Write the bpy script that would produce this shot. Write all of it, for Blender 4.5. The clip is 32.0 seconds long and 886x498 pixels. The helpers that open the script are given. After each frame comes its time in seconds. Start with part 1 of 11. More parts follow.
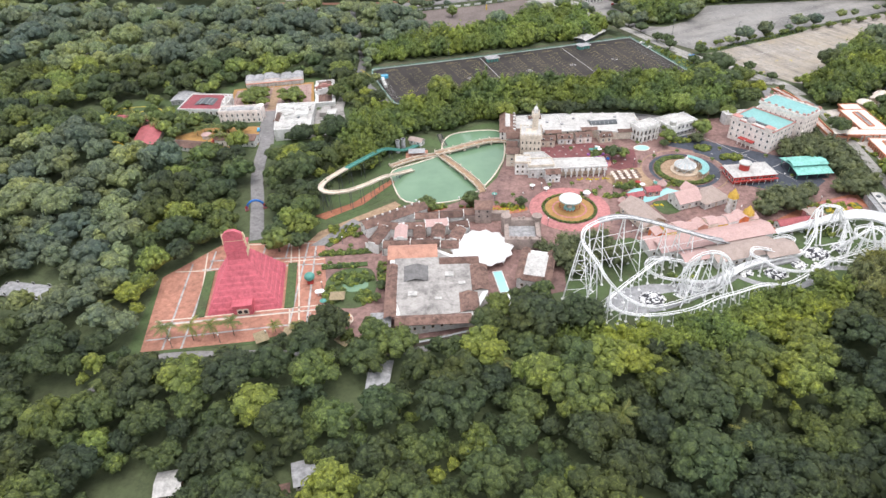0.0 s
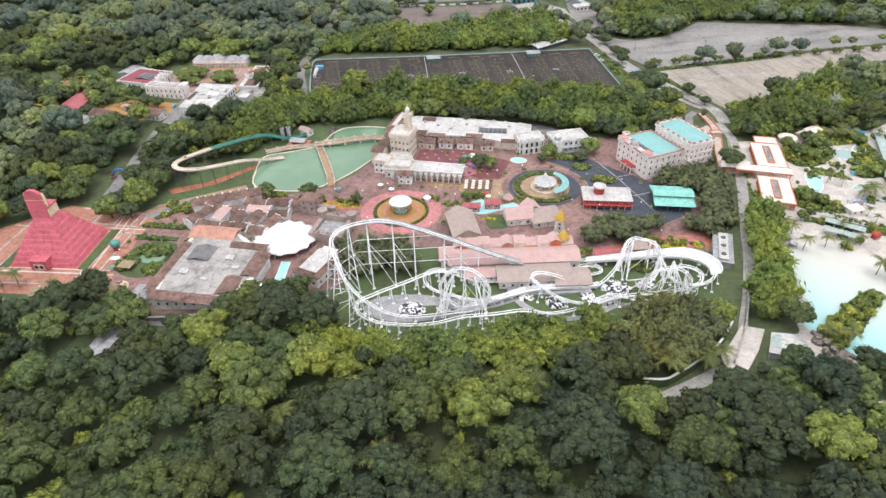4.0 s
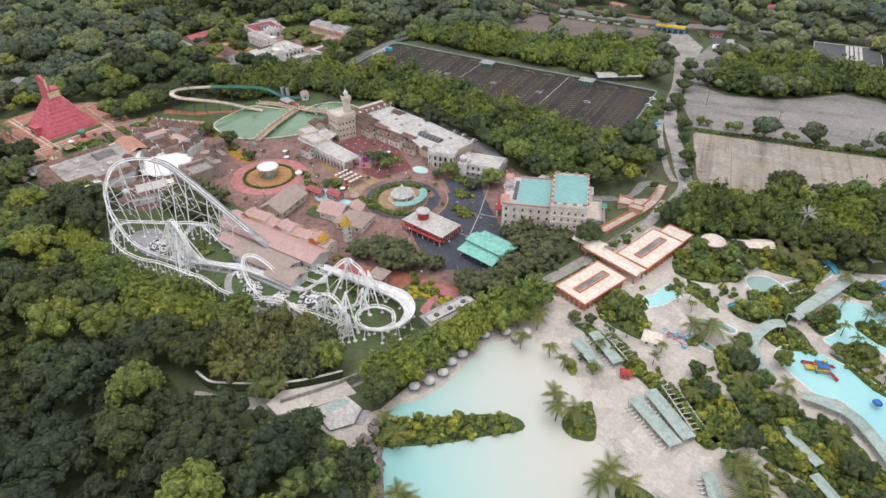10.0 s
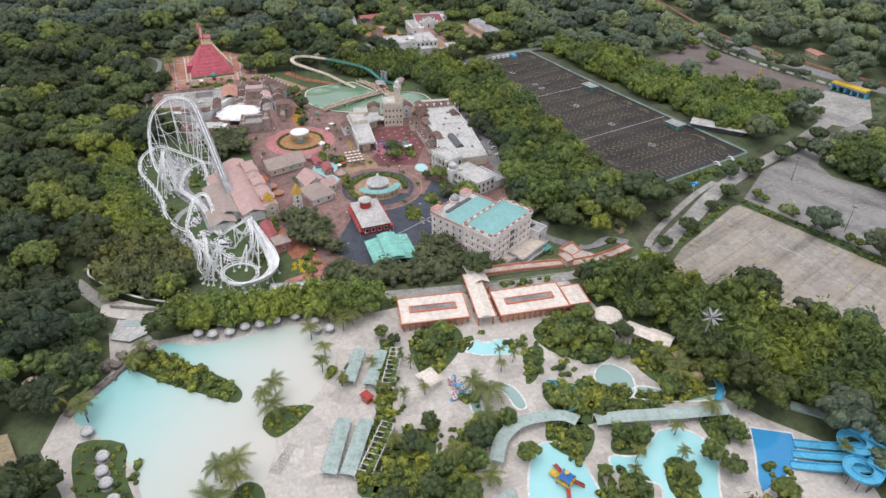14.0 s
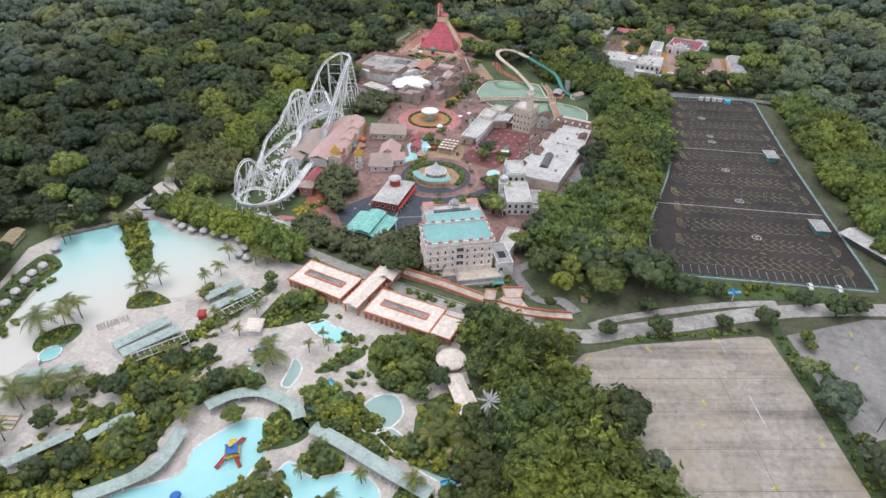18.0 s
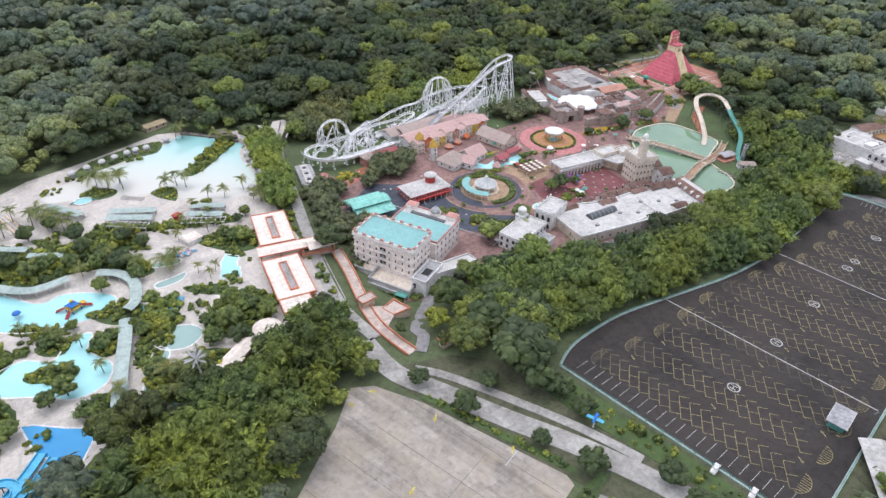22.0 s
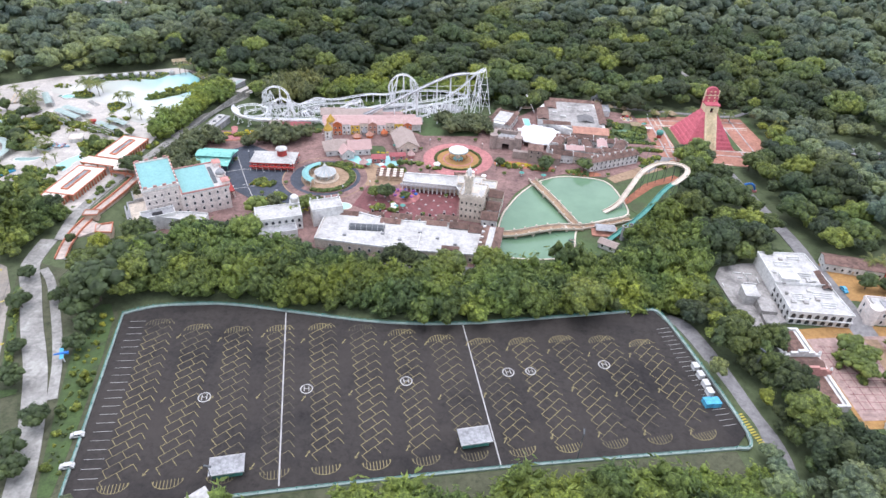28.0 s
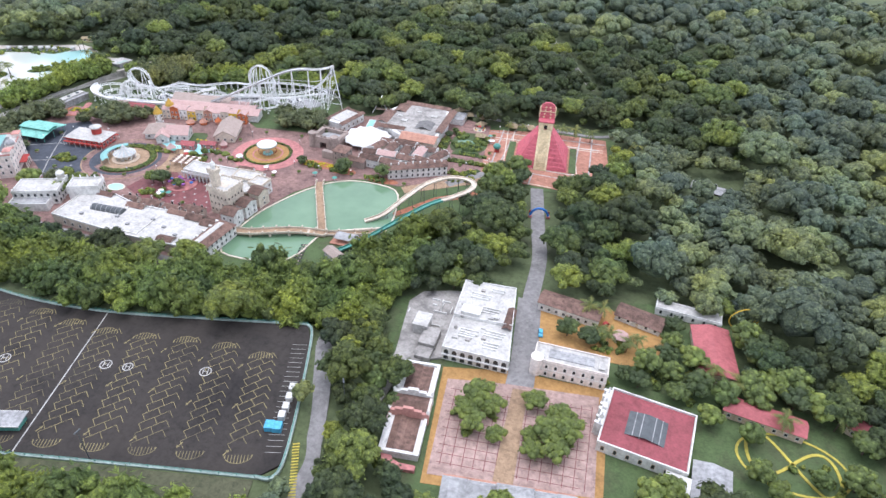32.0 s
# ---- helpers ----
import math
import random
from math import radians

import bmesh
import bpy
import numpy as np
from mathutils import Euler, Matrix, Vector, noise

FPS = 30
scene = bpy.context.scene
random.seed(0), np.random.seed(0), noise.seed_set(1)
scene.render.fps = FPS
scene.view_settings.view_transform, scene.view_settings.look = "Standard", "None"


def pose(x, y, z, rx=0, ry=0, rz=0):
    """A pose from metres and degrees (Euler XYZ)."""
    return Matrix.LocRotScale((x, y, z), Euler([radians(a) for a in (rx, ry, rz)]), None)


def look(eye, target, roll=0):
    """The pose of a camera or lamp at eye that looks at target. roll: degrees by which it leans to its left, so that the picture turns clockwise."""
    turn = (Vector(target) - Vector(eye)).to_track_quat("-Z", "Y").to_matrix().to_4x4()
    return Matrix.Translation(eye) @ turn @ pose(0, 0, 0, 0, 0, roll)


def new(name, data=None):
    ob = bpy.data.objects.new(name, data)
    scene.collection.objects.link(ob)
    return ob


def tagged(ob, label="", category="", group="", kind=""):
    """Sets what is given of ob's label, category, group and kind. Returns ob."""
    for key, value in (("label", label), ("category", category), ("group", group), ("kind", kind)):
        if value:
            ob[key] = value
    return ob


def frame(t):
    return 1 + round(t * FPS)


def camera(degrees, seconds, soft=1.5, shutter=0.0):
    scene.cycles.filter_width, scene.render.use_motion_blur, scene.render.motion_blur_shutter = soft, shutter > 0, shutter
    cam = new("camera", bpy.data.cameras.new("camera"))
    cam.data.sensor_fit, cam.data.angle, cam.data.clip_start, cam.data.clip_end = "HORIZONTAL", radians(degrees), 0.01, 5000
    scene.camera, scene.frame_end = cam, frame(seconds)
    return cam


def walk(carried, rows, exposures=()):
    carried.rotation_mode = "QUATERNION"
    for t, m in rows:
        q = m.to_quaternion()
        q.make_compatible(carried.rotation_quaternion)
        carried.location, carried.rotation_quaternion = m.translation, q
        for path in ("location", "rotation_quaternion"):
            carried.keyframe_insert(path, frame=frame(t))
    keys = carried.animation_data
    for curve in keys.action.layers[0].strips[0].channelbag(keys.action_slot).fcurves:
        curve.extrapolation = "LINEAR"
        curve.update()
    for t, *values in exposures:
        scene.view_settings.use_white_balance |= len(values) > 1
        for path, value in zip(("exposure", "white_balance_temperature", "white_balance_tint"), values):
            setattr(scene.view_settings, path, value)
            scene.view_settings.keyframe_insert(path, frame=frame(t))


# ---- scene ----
cam = camera(69.61, 32.0)
UNIT = 0.812   # metres in one unit of the plan
METRES, EYE, TILT, LEAN, TURN = 1430.0 * UNIT, 187.5 * UNIT, 0.0, 0.0, 0.0
ROWS = [
    (0.0, -0.00179, 0.00216, -0.00023, -1.67, -36.35, 1.60),
    (0.5, 0.01106, 0.00196, -0.00062, -0.40, -36.32, 1.51),
    (1.0, 0.02431, 0.00185, -0.00111, 0.97, -36.30, 1.41),
    (1.5, 0.03756, 0.00235, -0.00140, 2.25, -36.34, 1.34),
    (2.0, 0.05041, 0.00294, -0.00169, 3.52, -36.35, 1.27),
    (2.5, 0.06326, 0.00394, -0.00208, 4.84, -36.32, 1.20),
    (3.0, 0.07601, 0.00524, -0.00227, 6.27, -36.29, 1.17),
    (3.5, 0.08923, 0.00704, -0.00278, 7.98, -36.19, 1.11),
    (5.5, 0.14441, 0.02068, -0.00513, 17.40, -35.83, 0.90),
    (6.0, 0.15873, 0.02569, -0.00534, 20.34, -35.77, 0.86),
    (6.5, 0.17312, 0.03179, -0.00565, 23.20, -35.69, 0.88),
    (7.0, 0.18751, 0.03889, -0.00605, 26.04, -35.63, 0.85),
    (7.5, 0.20180, 0.04679, -0.00646, 29.23, -35.55, 0.78),
    (8.0, 0.21519, 0.05519, -0.00697, 32.27, -35.50, 0.73),
    (8.5, 0.22818, 0.06439, -0.00748, 35.15, -35.47, 0.67),
    (9.0, 0.24057, 0.07419, -0.00798, 38.34, -35.41, 0.66),
    (9.5, 0.25241, 0.08447, -0.00848, 41.58, -35.29, 0.57),
    (10.0, 0.26356, 0.09535, -0.00868, 44.87, -35.24, 0.52),
    (10.5, 0.27381, 0.10663, -0.00908, 48.14, -35.14, 0.48),
    (11.0, 0.28355, 0.11861, -0.00938, 51.33, -35.06, 0.45),
    (11.5, 0.29260, 0.13099, -0.00957, 54.69, -34.96, 0.42),
    (12.0, 0.30055, 0.14327, -0.00977, 58.41, -34.83, 0.34),
    (12.5, 0.30769, 0.15615, -0.00987, 61.80, -34.73, 0.31),
    (13.0, 0.31444, 0.16973, -0.01007, 65.35, -34.66, 0.27),
    (13.5, 0.32025, 0.18369, -0.01029, 69.60, -34.56, 0.13),
    (15.5, 0.33180, 0.24382, -0.01075, 87.67, -34.35, -0.46),
    (16.0, 0.33201, 0.26028, -0.01097, 91.53, -34.29, -0.61),
    (16.5, 0.33063, 0.27663, -0.01113, 97.06, -34.30, -0.79),
    (17.0, 0.32765, 0.29239, -0.01099, 102.29, -34.36, -0.97),
    (17.5, 0.32327, 0.30785, -0.01075, 107.38, -34.44, -1.16),
    (18.0, 0.31749, 0.32341, -0.01061, 112.55, -34.49, -1.23),
    (18.5, 0.31010, 0.33816, -0.01046, 117.74, -34.55, -1.31),
    (19.0, 0.30152, 0.35262, -0.01042, 122.94, -34.59, -1.33),
    (19.5, 0.29159, 0.36606, -0.01010, 128.39, -34.71, -1.43),
    (20.0, 0.28056, 0.37840, -0.01008, 133.63, -34.78, -1.52),
    (20.5, 0.26842, 0.39014, -0.01016, 138.65, -34.76, -1.54),
    (21.0, 0.25529, 0.40038, -0.00955, 142.93, -34.86, -1.56),
    (21.5, 0.24166, 0.40982, -0.00913, 146.20, -34.93, -1.63),
    (22.0, 0.22793, 0.41836, -0.00901, 151.09, -34.92, -1.74),
    (22.5, 0.21320, 0.42540, -0.00849, 156.80, -34.99, -1.80),
    (23.0, 0.19776, 0.43143, -0.00797, 161.52, -35.02, -1.83),
    (23.5, 0.18174, 0.43642, -0.00717, 165.09, -35.09, -1.83),
    (24.0, 0.16562, 0.44081, -0.00627, 165.18, -35.14, -1.80),
    (24.5, 0.14974, 0.44516, -0.00600, 165.15, -35.11, -1.85),
    (25.0, 0.13345, 0.44981, -0.00563, 165.26, -35.14, -1.88),
    (25.5, 0.11776, 0.45396, -0.00506, 165.52, -35.18, -1.99),
    (26.0, 0.10187, 0.45791, -0.00439, 167.85, -35.31, -2.09),
    (26.5, 0.08566, 0.46079, -0.00404, 172.36, -35.40, -2.12),
    (28.5, 0.01952, 0.45902, -0.00254, 191.65, -35.78, -2.17),
    (29.0, 0.00341, 0.45501, -0.00209, 196.59, -35.91, -2.15),
    (29.5, -0.01258, 0.45048, -0.00154, 196.63, -35.93, -2.18),
    (30.0, -0.02867, 0.44585, -0.00099, 196.68, -36.00, -2.19),
    (30.5, -0.04476, 0.44122, -0.00064, 196.77, -36.06, -2.24),
    (31.0, -0.06075, 0.43649, -0.00019, 196.85, -36.14, -2.28),
    (31.5, -0.07684, 0.43176, 0.00026, 196.97, -36.22, -2.28),
    (32.0, -0.09313, 0.42702, 0.00071, 197.09, -36.31, -2.31),
]
walk(cam, [(t, pose(0, 0, EYE, TILT, LEAN, TURN) @ pose(METRES * x, METRES * y, METRES * z, 90 + pitch, roll, yaw)) for t, x, y, z, yaw, pitch, roll in ROWS],
     [(0.0, 1.33, 6500, 13), (3.0, 1.29, 6500, 13), (6.0, 1.08, 6600, 14), (10.0, 0.81, 6650, 14), (12.5, 0.76, 6500, 14), (16.0, 0.8, 6300, 14), (20.0, 0.91, 6200, 15), (26.0, 1.28, 5950, 17), (29.0, 1.33, 5950, 16), (32.0, 1.33, 5950, 15)])

# ---- daylight: bright overcast ----
world = bpy.data.worlds.new("overcast_sky")
scene.world = world
world.use_nodes = True
wn = world.node_tree.nodes
wl = world.node_tree.links
sky = wn.new("ShaderNodeTexSky")
sky.sky_type = "NISHITA"
sky.sun_disc = False
sky.sun_elevation = radians(80)
sky.sun_rotation = radians(200)
sky.air_density, sky.dust_density, sky.ozone_density = 1.0, 1.0, 0.5
grey = wn.new("ShaderNodeHueSaturation")
grey.inputs["Saturation"].default_value = 0.25
wl.new(sky.outputs[0], grey.inputs["Color"])
wl.new(grey.outputs[0], wn["Background"].inputs["Color"])
wn["Background"].inputs["Strength"].default_value = 0.15
sun = new("sun", bpy.data.lights.new("sun", "SUN"))
sun.data.energy, sun.data.angle, sun.data.color = 0.7, radians(50), (1.0, 0.97, 0.93)
sun.matrix_world = look((0, 0, 300), (-40, 30, 0))


# ---- materials ----
def ramp(nt, fac, stops):
    r = nt.nodes.new("ShaderNodeValToRGB")
    e = r.color_ramp.elements
    e[0].position, e[0].color = stops[0][0], (*stops[0][1], 1)
    e[1].position, e[1].color = stops[-1][0], (*stops[-1][1], 1)
    for p, c in stops[1:-1]:
        k = e.new(p)
        k.color = (*c, 1)
    nt.links.new(fac, r.inputs[0])
    return r.outputs[0]


def noise_tex(nt, scale, detail=4.0, rough=0.6, stretch=None, kind="Object", way=None):
    co = nt.nodes.new("ShaderNodeTexCoord").outputs[kind]
    if stretch:
        mp = nt.nodes.new("ShaderNodeMapping")
        mp.inputs["Scale"].default_value = stretch[:3]
        if len(stretch) > 3:
            mp.vector_type = "TEXTURE"
            mp.inputs["Rotation"].default_value = (0, 0, radians(stretch[3]))
        nt.links.new(co, mp.inputs["Vector"])
        co = mp.outputs[0]
    n = nt.nodes.new("ShaderNodeTexNoise")
    n.inputs["Scale"].default_value = scale
    n.inputs["Detail"].default_value = detail
    n.inputs["Roughness"].default_value = rough
    nt.links.new(co, n.inputs["Vector"])
    return n.outputs["Fac"]


def mix(nt, fac, a, b, kind="MIX"):
    m = nt.nodes.new("ShaderNodeMix")
    m.data_type, m.blend_type = "RGBA", kind
    for sock, v in ((m.inputs["Factor"], fac), (m.inputs["A"], a), (m.inputs["B"], b)):
        if isinstance(v, (int, float)):
            sock.default_value = v
        elif isinstance(v, tuple):
            sock.default_value = (*v, 1)
        else:
            nt.links.new(v, sock)
    return m.outputs["Result"]


def bump(nt, bsdf, height, strength=0.3, dist=0.1):
    b = nt.nodes.new("ShaderNodeBump")
    b.inputs["Strength"].default_value, b.inputs["Distance"].default_value = strength, dist
    nt.links.new(height, b.inputs["Height"])
    nt.links.new(b.outputs[0], bsdf.inputs["Normal"])


def start(name, rough=0.8, metal=0.0):
    m = bpy.data.materials.new(name)
    m.use_nodes = True
    b = m.node_tree.nodes["Principled BSDF"]
    b.inputs["Roughness"].default_value, b.inputs["Metallic"].default_value = rough, metal
    b.inputs["Specular IOR Level"].default_value = 0.3
    return m, m.node_tree, b


def surface(name, col, dark=None, big=0.08, fine=1.5, amount=0.6, rough=0.8, metal=0.0, relief=0.15, streak=None, tint=0.0, grime=0.3, slabs=0.0, dust=None):
    """A weathered surface: broad stains and fine grain over one base colour, its edge tones from col to dark."""
    m, nt, b = start(name, rough, metal)
    dark = dark or tuple(c * 0.6 for c in col)
    lite = tuple(min(1, c * 1.12) for c in col)
    n1 = noise_tex(nt, big, 5, 0.65, streak)
    n2 = noise_tex(nt, fine, 6, 0.7)
    n3 = noise_tex(nt, 0.42, 5, 0.75)
    c = ramp(nt, n1, [(0.3, dark), (0.52, col), (0.75, lite)])
    c = mix(nt, amount, col, c)
    g2 = ramp(nt, n2, [(0.3, (0.72, 0.72, 0.72)), (0.7, (1.15, 1.15, 1.15))])
    c = mix(nt, 0.85, c, g2, "MULTIPLY")
    if slabs:
        vo = nt.nodes.new("ShaderNodeTexVoronoi")
        vo.distance = "CHEBYCHEV"
        vo.inputs["Scale"].default_value = slabs
        nt.links.new(nt.nodes.new("ShaderNodeTexCoord").outputs["Object"], vo.inputs["Vector"])
        sep = nt.nodes.new("ShaderNodeSeparateColor")
        nt.links.new(vo.outputs["Color"], sep.inputs[0])
        c = mix(nt, 1.0, c, ramp(nt, sep.outputs[0], [(0.0, (0.86, 0.85, 0.85)), (1.0, (1.12, 1.11, 1.1))]), "MULTIPLY")
    g3 = ramp(nt, n3, [(0.3, (1 - grime,) * 3), (0.5, (1, 1, 1)), (0.72, (1 + grime * 0.35,) * 3)])
    c = mix(nt, 1.0, c, g3, "MULTIPLY")
    if dust:
        n4 = noise_tex(nt, 0.022, 6, 0.75)
        c = mix(nt, ramp(nt, n4, [(0.46, (0, 0, 0)), (0.66, (0.8, 0.8, 0.8))]), c, dust)
    if tint:
        info = nt.nodes.new("ShaderNodeObjectInfo")
        v = ramp(nt, info.outputs["Random"], [(0.0, (1 - tint,) * 3), (1.0, (1 + tint * 0.4,) * 3)])
        c = mix(nt, 1.0, c, v, "MULTIPLY")
    nt.links.new(c, b.inputs["Base Color"])
    bump(nt, b, n2, relief, 0.05)
    return m


def leaves(name, tones, rough=0.55):
    """Foliage: each leaf clump and each crown takes its own tone of green."""
    m, nt, b = start(name, rough)
    b.inputs["Specular IOR Level"].default_value = 0.25
    geo = nt.nodes.new("ShaderNodeNewGeometry")
    at = nt.nodes.new("ShaderNodeAttribute")
    at.attribute_name = "tone"
    add = nt.nodes.new("ShaderNodeMath")
    add.operation = "MULTIPLY_ADD"
    nt.links.new(geo.outputs["Random Per Island"], add.inputs[0])
    add.inputs[1].default_value = 0.22
    nt.links.new(at.outputs["Fac"], add.inputs[2])
    k = len(tones)
    c = ramp(nt, add.outputs[0], [(i / (k - 1) * 1.0, t) for i, t in enumerate(tones)])
    kind = noise_tex(nt, 0.035, 3, 0.6)
    c = mix(nt, 1.0, c, ramp(nt, kind, [(0.32, (0.86, 0.97, 1.12)), (0.5, (1, 1, 1)), (0.68, (1.22, 1.1, 0.78))]), "MULTIPLY")
    fine = noise_tex(nt, 2.3, 5, 0.72)
    c = mix(nt, 1.0, c, ramp(nt, fine, [(0.34, (0.6, 0.6, 0.62)), (0.5, (1.0, 1.0, 1.0)), (0.66, (1.5, 1.48, 1.4))]), "MULTIPLY")
    # sprigs: cells of leaves, each of its own tone and standing proud
    vo = nt.nodes.new("ShaderNodeTexVoronoi")
    vo.inputs["Scale"].default_value = 1.15
    nt.links.new(nt.nodes.new("ShaderNodeTexCoord").outputs["Object"], vo.inputs["Vector"])
    sep = nt.nodes.new("ShaderNodeSeparateColor")
    nt.links.new(vo.outputs["Color"], sep.inputs[0])
    c = mix(nt, 1.0, c, ramp(nt, sep.outputs[0], [(0.0, (0.62, 0.64, 0.68)), (0.6, (1.0, 1.0, 1.0)), (1.0, (1.5, 1.45, 1.25))]), "MULTIPLY")
    sub = nt.nodes.new("ShaderNodeMath")
    sub.operation = "SUBTRACT"
    nt.links.new(fine, sub.inputs[0])
    nt.links.new(vo.outputs["Distance"], sub.inputs[1])
    bump(nt, b, sub.outputs[0], 0.9, 0.5)
    nt.links.new(c, b.inputs["Base Color"])
    tr = nt.nodes.new("ShaderNodeBsdfTranslucent")
    nt.links.new(c, tr.inputs["Color"])
    ms = nt.nodes.new("ShaderNodeMixShader")
    ms.inputs[0].default_value = 0.35
    nt.links.new(b.outputs[0], ms.inputs[1])
    nt.links.new(tr.outputs[0], ms.inputs[2])
    nt.links.new(ms.outputs[0], nt.nodes["Material Output"].inputs["Surface"])
    return m


M = {}
M["soil"] = surface("forest_floor", (0.10, 0.125, 0.06), (0.065, 0.075, 0.04), 0.03, 0.6, 0.9, 0.95)
M["grass"] = surface("lawn_grass", (0.085, 0.125, 0.05), (0.075, 0.072, 0.042), 0.08, 1.2, 0.8, 0.9)
M["asphalt"] = surface("dark_worn_asphalt", (0.042, 0.036, 0.032), (0.023, 0.020, 0.019), 0.05, 0.7, 1.0, 0.85, grime=0.45, dust=(0.050, 0.042, 0.036))
M["concrete_lot"] = surface("pale_stained_concrete", (0.34, 0.31, 0.27), (0.16, 0.145, 0.125), 0.09, 0.5, 1.0, 0.9, streak=(9.0, 0.55, 1, 114), slabs=0.16, dust=(0.36, 0.30, 0.215))
M["grey_lot"] = surface("grey_worn_asphalt", (0.245, 0.235, 0.22), (0.14, 0.132, 0.125), 0.06, 0.5, 1.0, 0.9, streak=(4.0, 0.8, 1, 24), dust=(0.33, 0.31, 0.28))
M["road"] = surface("pale_concrete_road", (0.36, 0.35, 0.32), (0.22, 0.21, 0.19), 0.05, 0.8, 0.8, 0.9, slabs=0.25)
M["street"] = surface("grey_street", (0.25, 0.24, 0.235), (0.16, 0.155, 0.15), 0.05, 0.8, 0.8, 0.9)
M["plaza"] = surface("dusty_red_paving", (0.265, 0.165, 0.145), (0.165, 0.105, 0.095), 0.05, 0.9, 1.0, 0.85, grime=0.45, slabs=0.70)
M["plaza_red"] = surface("terracotta_paving", (0.42, 0.17, 0.10), (0.30, 0.12, 0.075), 0.05, 0.8, 0.8, 0.85, slabs=0.50)
M["plaza_deep"] = surface("dark_red_tile_paving", (0.20, 0.075, 0.075), (0.13, 0.05, 0.05), 0.08, 1.0, 0.8, 0.7, slabs=0.80)
M["plaza_pink"] = surface("pink_paving", (0.47, 0.20, 0.19), (0.36, 0.15, 0.14), 0.1, 1.0, 0.7, 0.8, slabs=0.80)
M["plaza_blue"] = surface("blue_grey_slate_paving", (0.065, 0.075, 0.095), (0.04, 0.047, 0.06), 0.08, 1.0, 0.8, 0.7, slabs=0.70)
M["plaza_tan"] = surface("tan_paving", (0.36, 0.25, 0.16), (0.25, 0.17, 0.11), 0.08, 1.0, 0.8, 0.85, slabs=0.80)
M["rough_grass"] = surface("dry_rough_grass_and_dirt", (0.095, 0.098, 0.058), (0.055, 0.07, 0.032), 0.09, 0.8, 1.0, 0.95, grime=0.5)
M["field_soil"] = surface("grey_brown_bare_soil", (0.19, 0.155, 0.14), (0.125, 0.105, 0.09), 0.04, 0.7, 0.9, 0.95)
M["plaza_town"] = surface("pale_rose_paving", (0.40, 0.285, 0.25), (0.29, 0.2, 0.175), 0.08, 1.0, 0.8, 0.85, slabs=0.70)
M["crimson"] = surface("dull_crimson_roof", (0.27, 0.07, 0.08), (0.19, 0.05, 0.055), 0.12, 1.2, 0.8, 0.7)
M["plaza_temple"] = surface("rosy_terracotta_paving", (0.42, 0.205, 0.145), (0.30, 0.15, 0.105), 0.05, 0.8, 0.8, 0.85, slabs=0.50)
M["plaza_ochre"] = surface("ochre_paving", (0.41, 0.235, 0.085), (0.30, 0.17, 0.065), 0.08, 1.0, 0.8, 0.85)
M["dark_sheet"] = surface("dull_grey_sheet", (0.17, 0.165, 0.16), (0.11, 0.105, 0.1), 0.2, 1.5, 0.8, 0.8)
M["cone_grey"] = surface("pale_blue_grey_panel", (0.40, 0.44, 0.44), (0.32, 0.36, 0.36), 0.2, 2, 0.5, 0.6)
M["walk_deck"] = surface("pale_pinkish_concrete", (0.52, 0.44, 0.38), (0.38, 0.31, 0.265), 0.08, 1.0, 0.8, 0.85, slabs=0.4)
M["coral"] = surface("faded_coral_red_paint", (0.56, 0.22, 0.13), (0.44, 0.18, 0.11), 0.2, 1.5, 0.7, 0.75)
M["cream_roof"] = surface("pinkish_cream_roof", (0.72, 0.64, 0.555), (0.62, 0.54, 0.46), 0.05, 0.8, 0.6, 0.85, grime=0.1)
M["dome"] = surface("weathered_pale_thatch", (0.56, 0.55, 0.53), (0.36, 0.35, 0.33), 0.4, 1.6, 0.9, 0.95, relief=0.5)
M["bed"] = surface("green_ground_cover", (0.075, 0.115, 0.04), (0.05, 0.06, 0.035), 0.15, 1.5, 0.9, 0.95, relief=0.6)
M["sand"] = surface("white_pool_deck", (0.52, 0.485, 0.435), (0.41, 0.37, 0.325), 0.04, 0.8, 0.7, 0.85, grime=0.1, slabs=0.22)
M["white"] = surface("weathered_white_paint", (0.72, 0.71, 0.68), (0.45, 0.44, 0.41), 0.12, 0.9, 0.75, 0.75)
M["white_roof"] = surface("stained_white_roof", (0.52, 0.505, 0.475), (0.33, 0.315, 0.295), 0.14, 1.1, 0.8, 0.85, grime=0.3)
M["grey_roof"] = surface("grey_flat_roof", (0.36, 0.36, 0.36), (0.24, 0.24, 0.24), 0.1, 0.8, 0.8, 0.85)
M["steel_white"] = surface("white_coaster_steel", (0.84, 0.84, 0.83), (0.7, 0.7, 0.69), 0.2, 2, 0.5, 0.45)
M["pyr_red"] = surface("crimson_temple_paint", (0.54, 0.13, 0.16), (0.43, 0.10, 0.125), 0.1, 0.9, 0.7, 0.75)
M["pyr_sand"] = surface("sandy_temple_stairs", (0.70, 0.58, 0.38), (0.56, 0.45, 0.29), 0.15, 1.0, 0.7, 0.8)
M["tile"] = surface("brown_clay_roof_tiles", (0.20, 0.125, 0.10), (0.088, 0.056, 0.046), 0.25, 1.2, 1.0, 0.9, grime=0.5, tint=0.35, slabs=0.90)
M["tile_orange"] = surface("salmon_clay_roof", (0.47, 0.25, 0.18), (0.36, 0.18, 0.13), 0.2, 2, 0.8, 0.85)
M["tile_pink"] = surface("faded_pink_roof", (0.50, 0.34, 0.31), (0.42, 0.28, 0.25), 0.3, 2.2, 0.5, 0.85, grime=0.15)
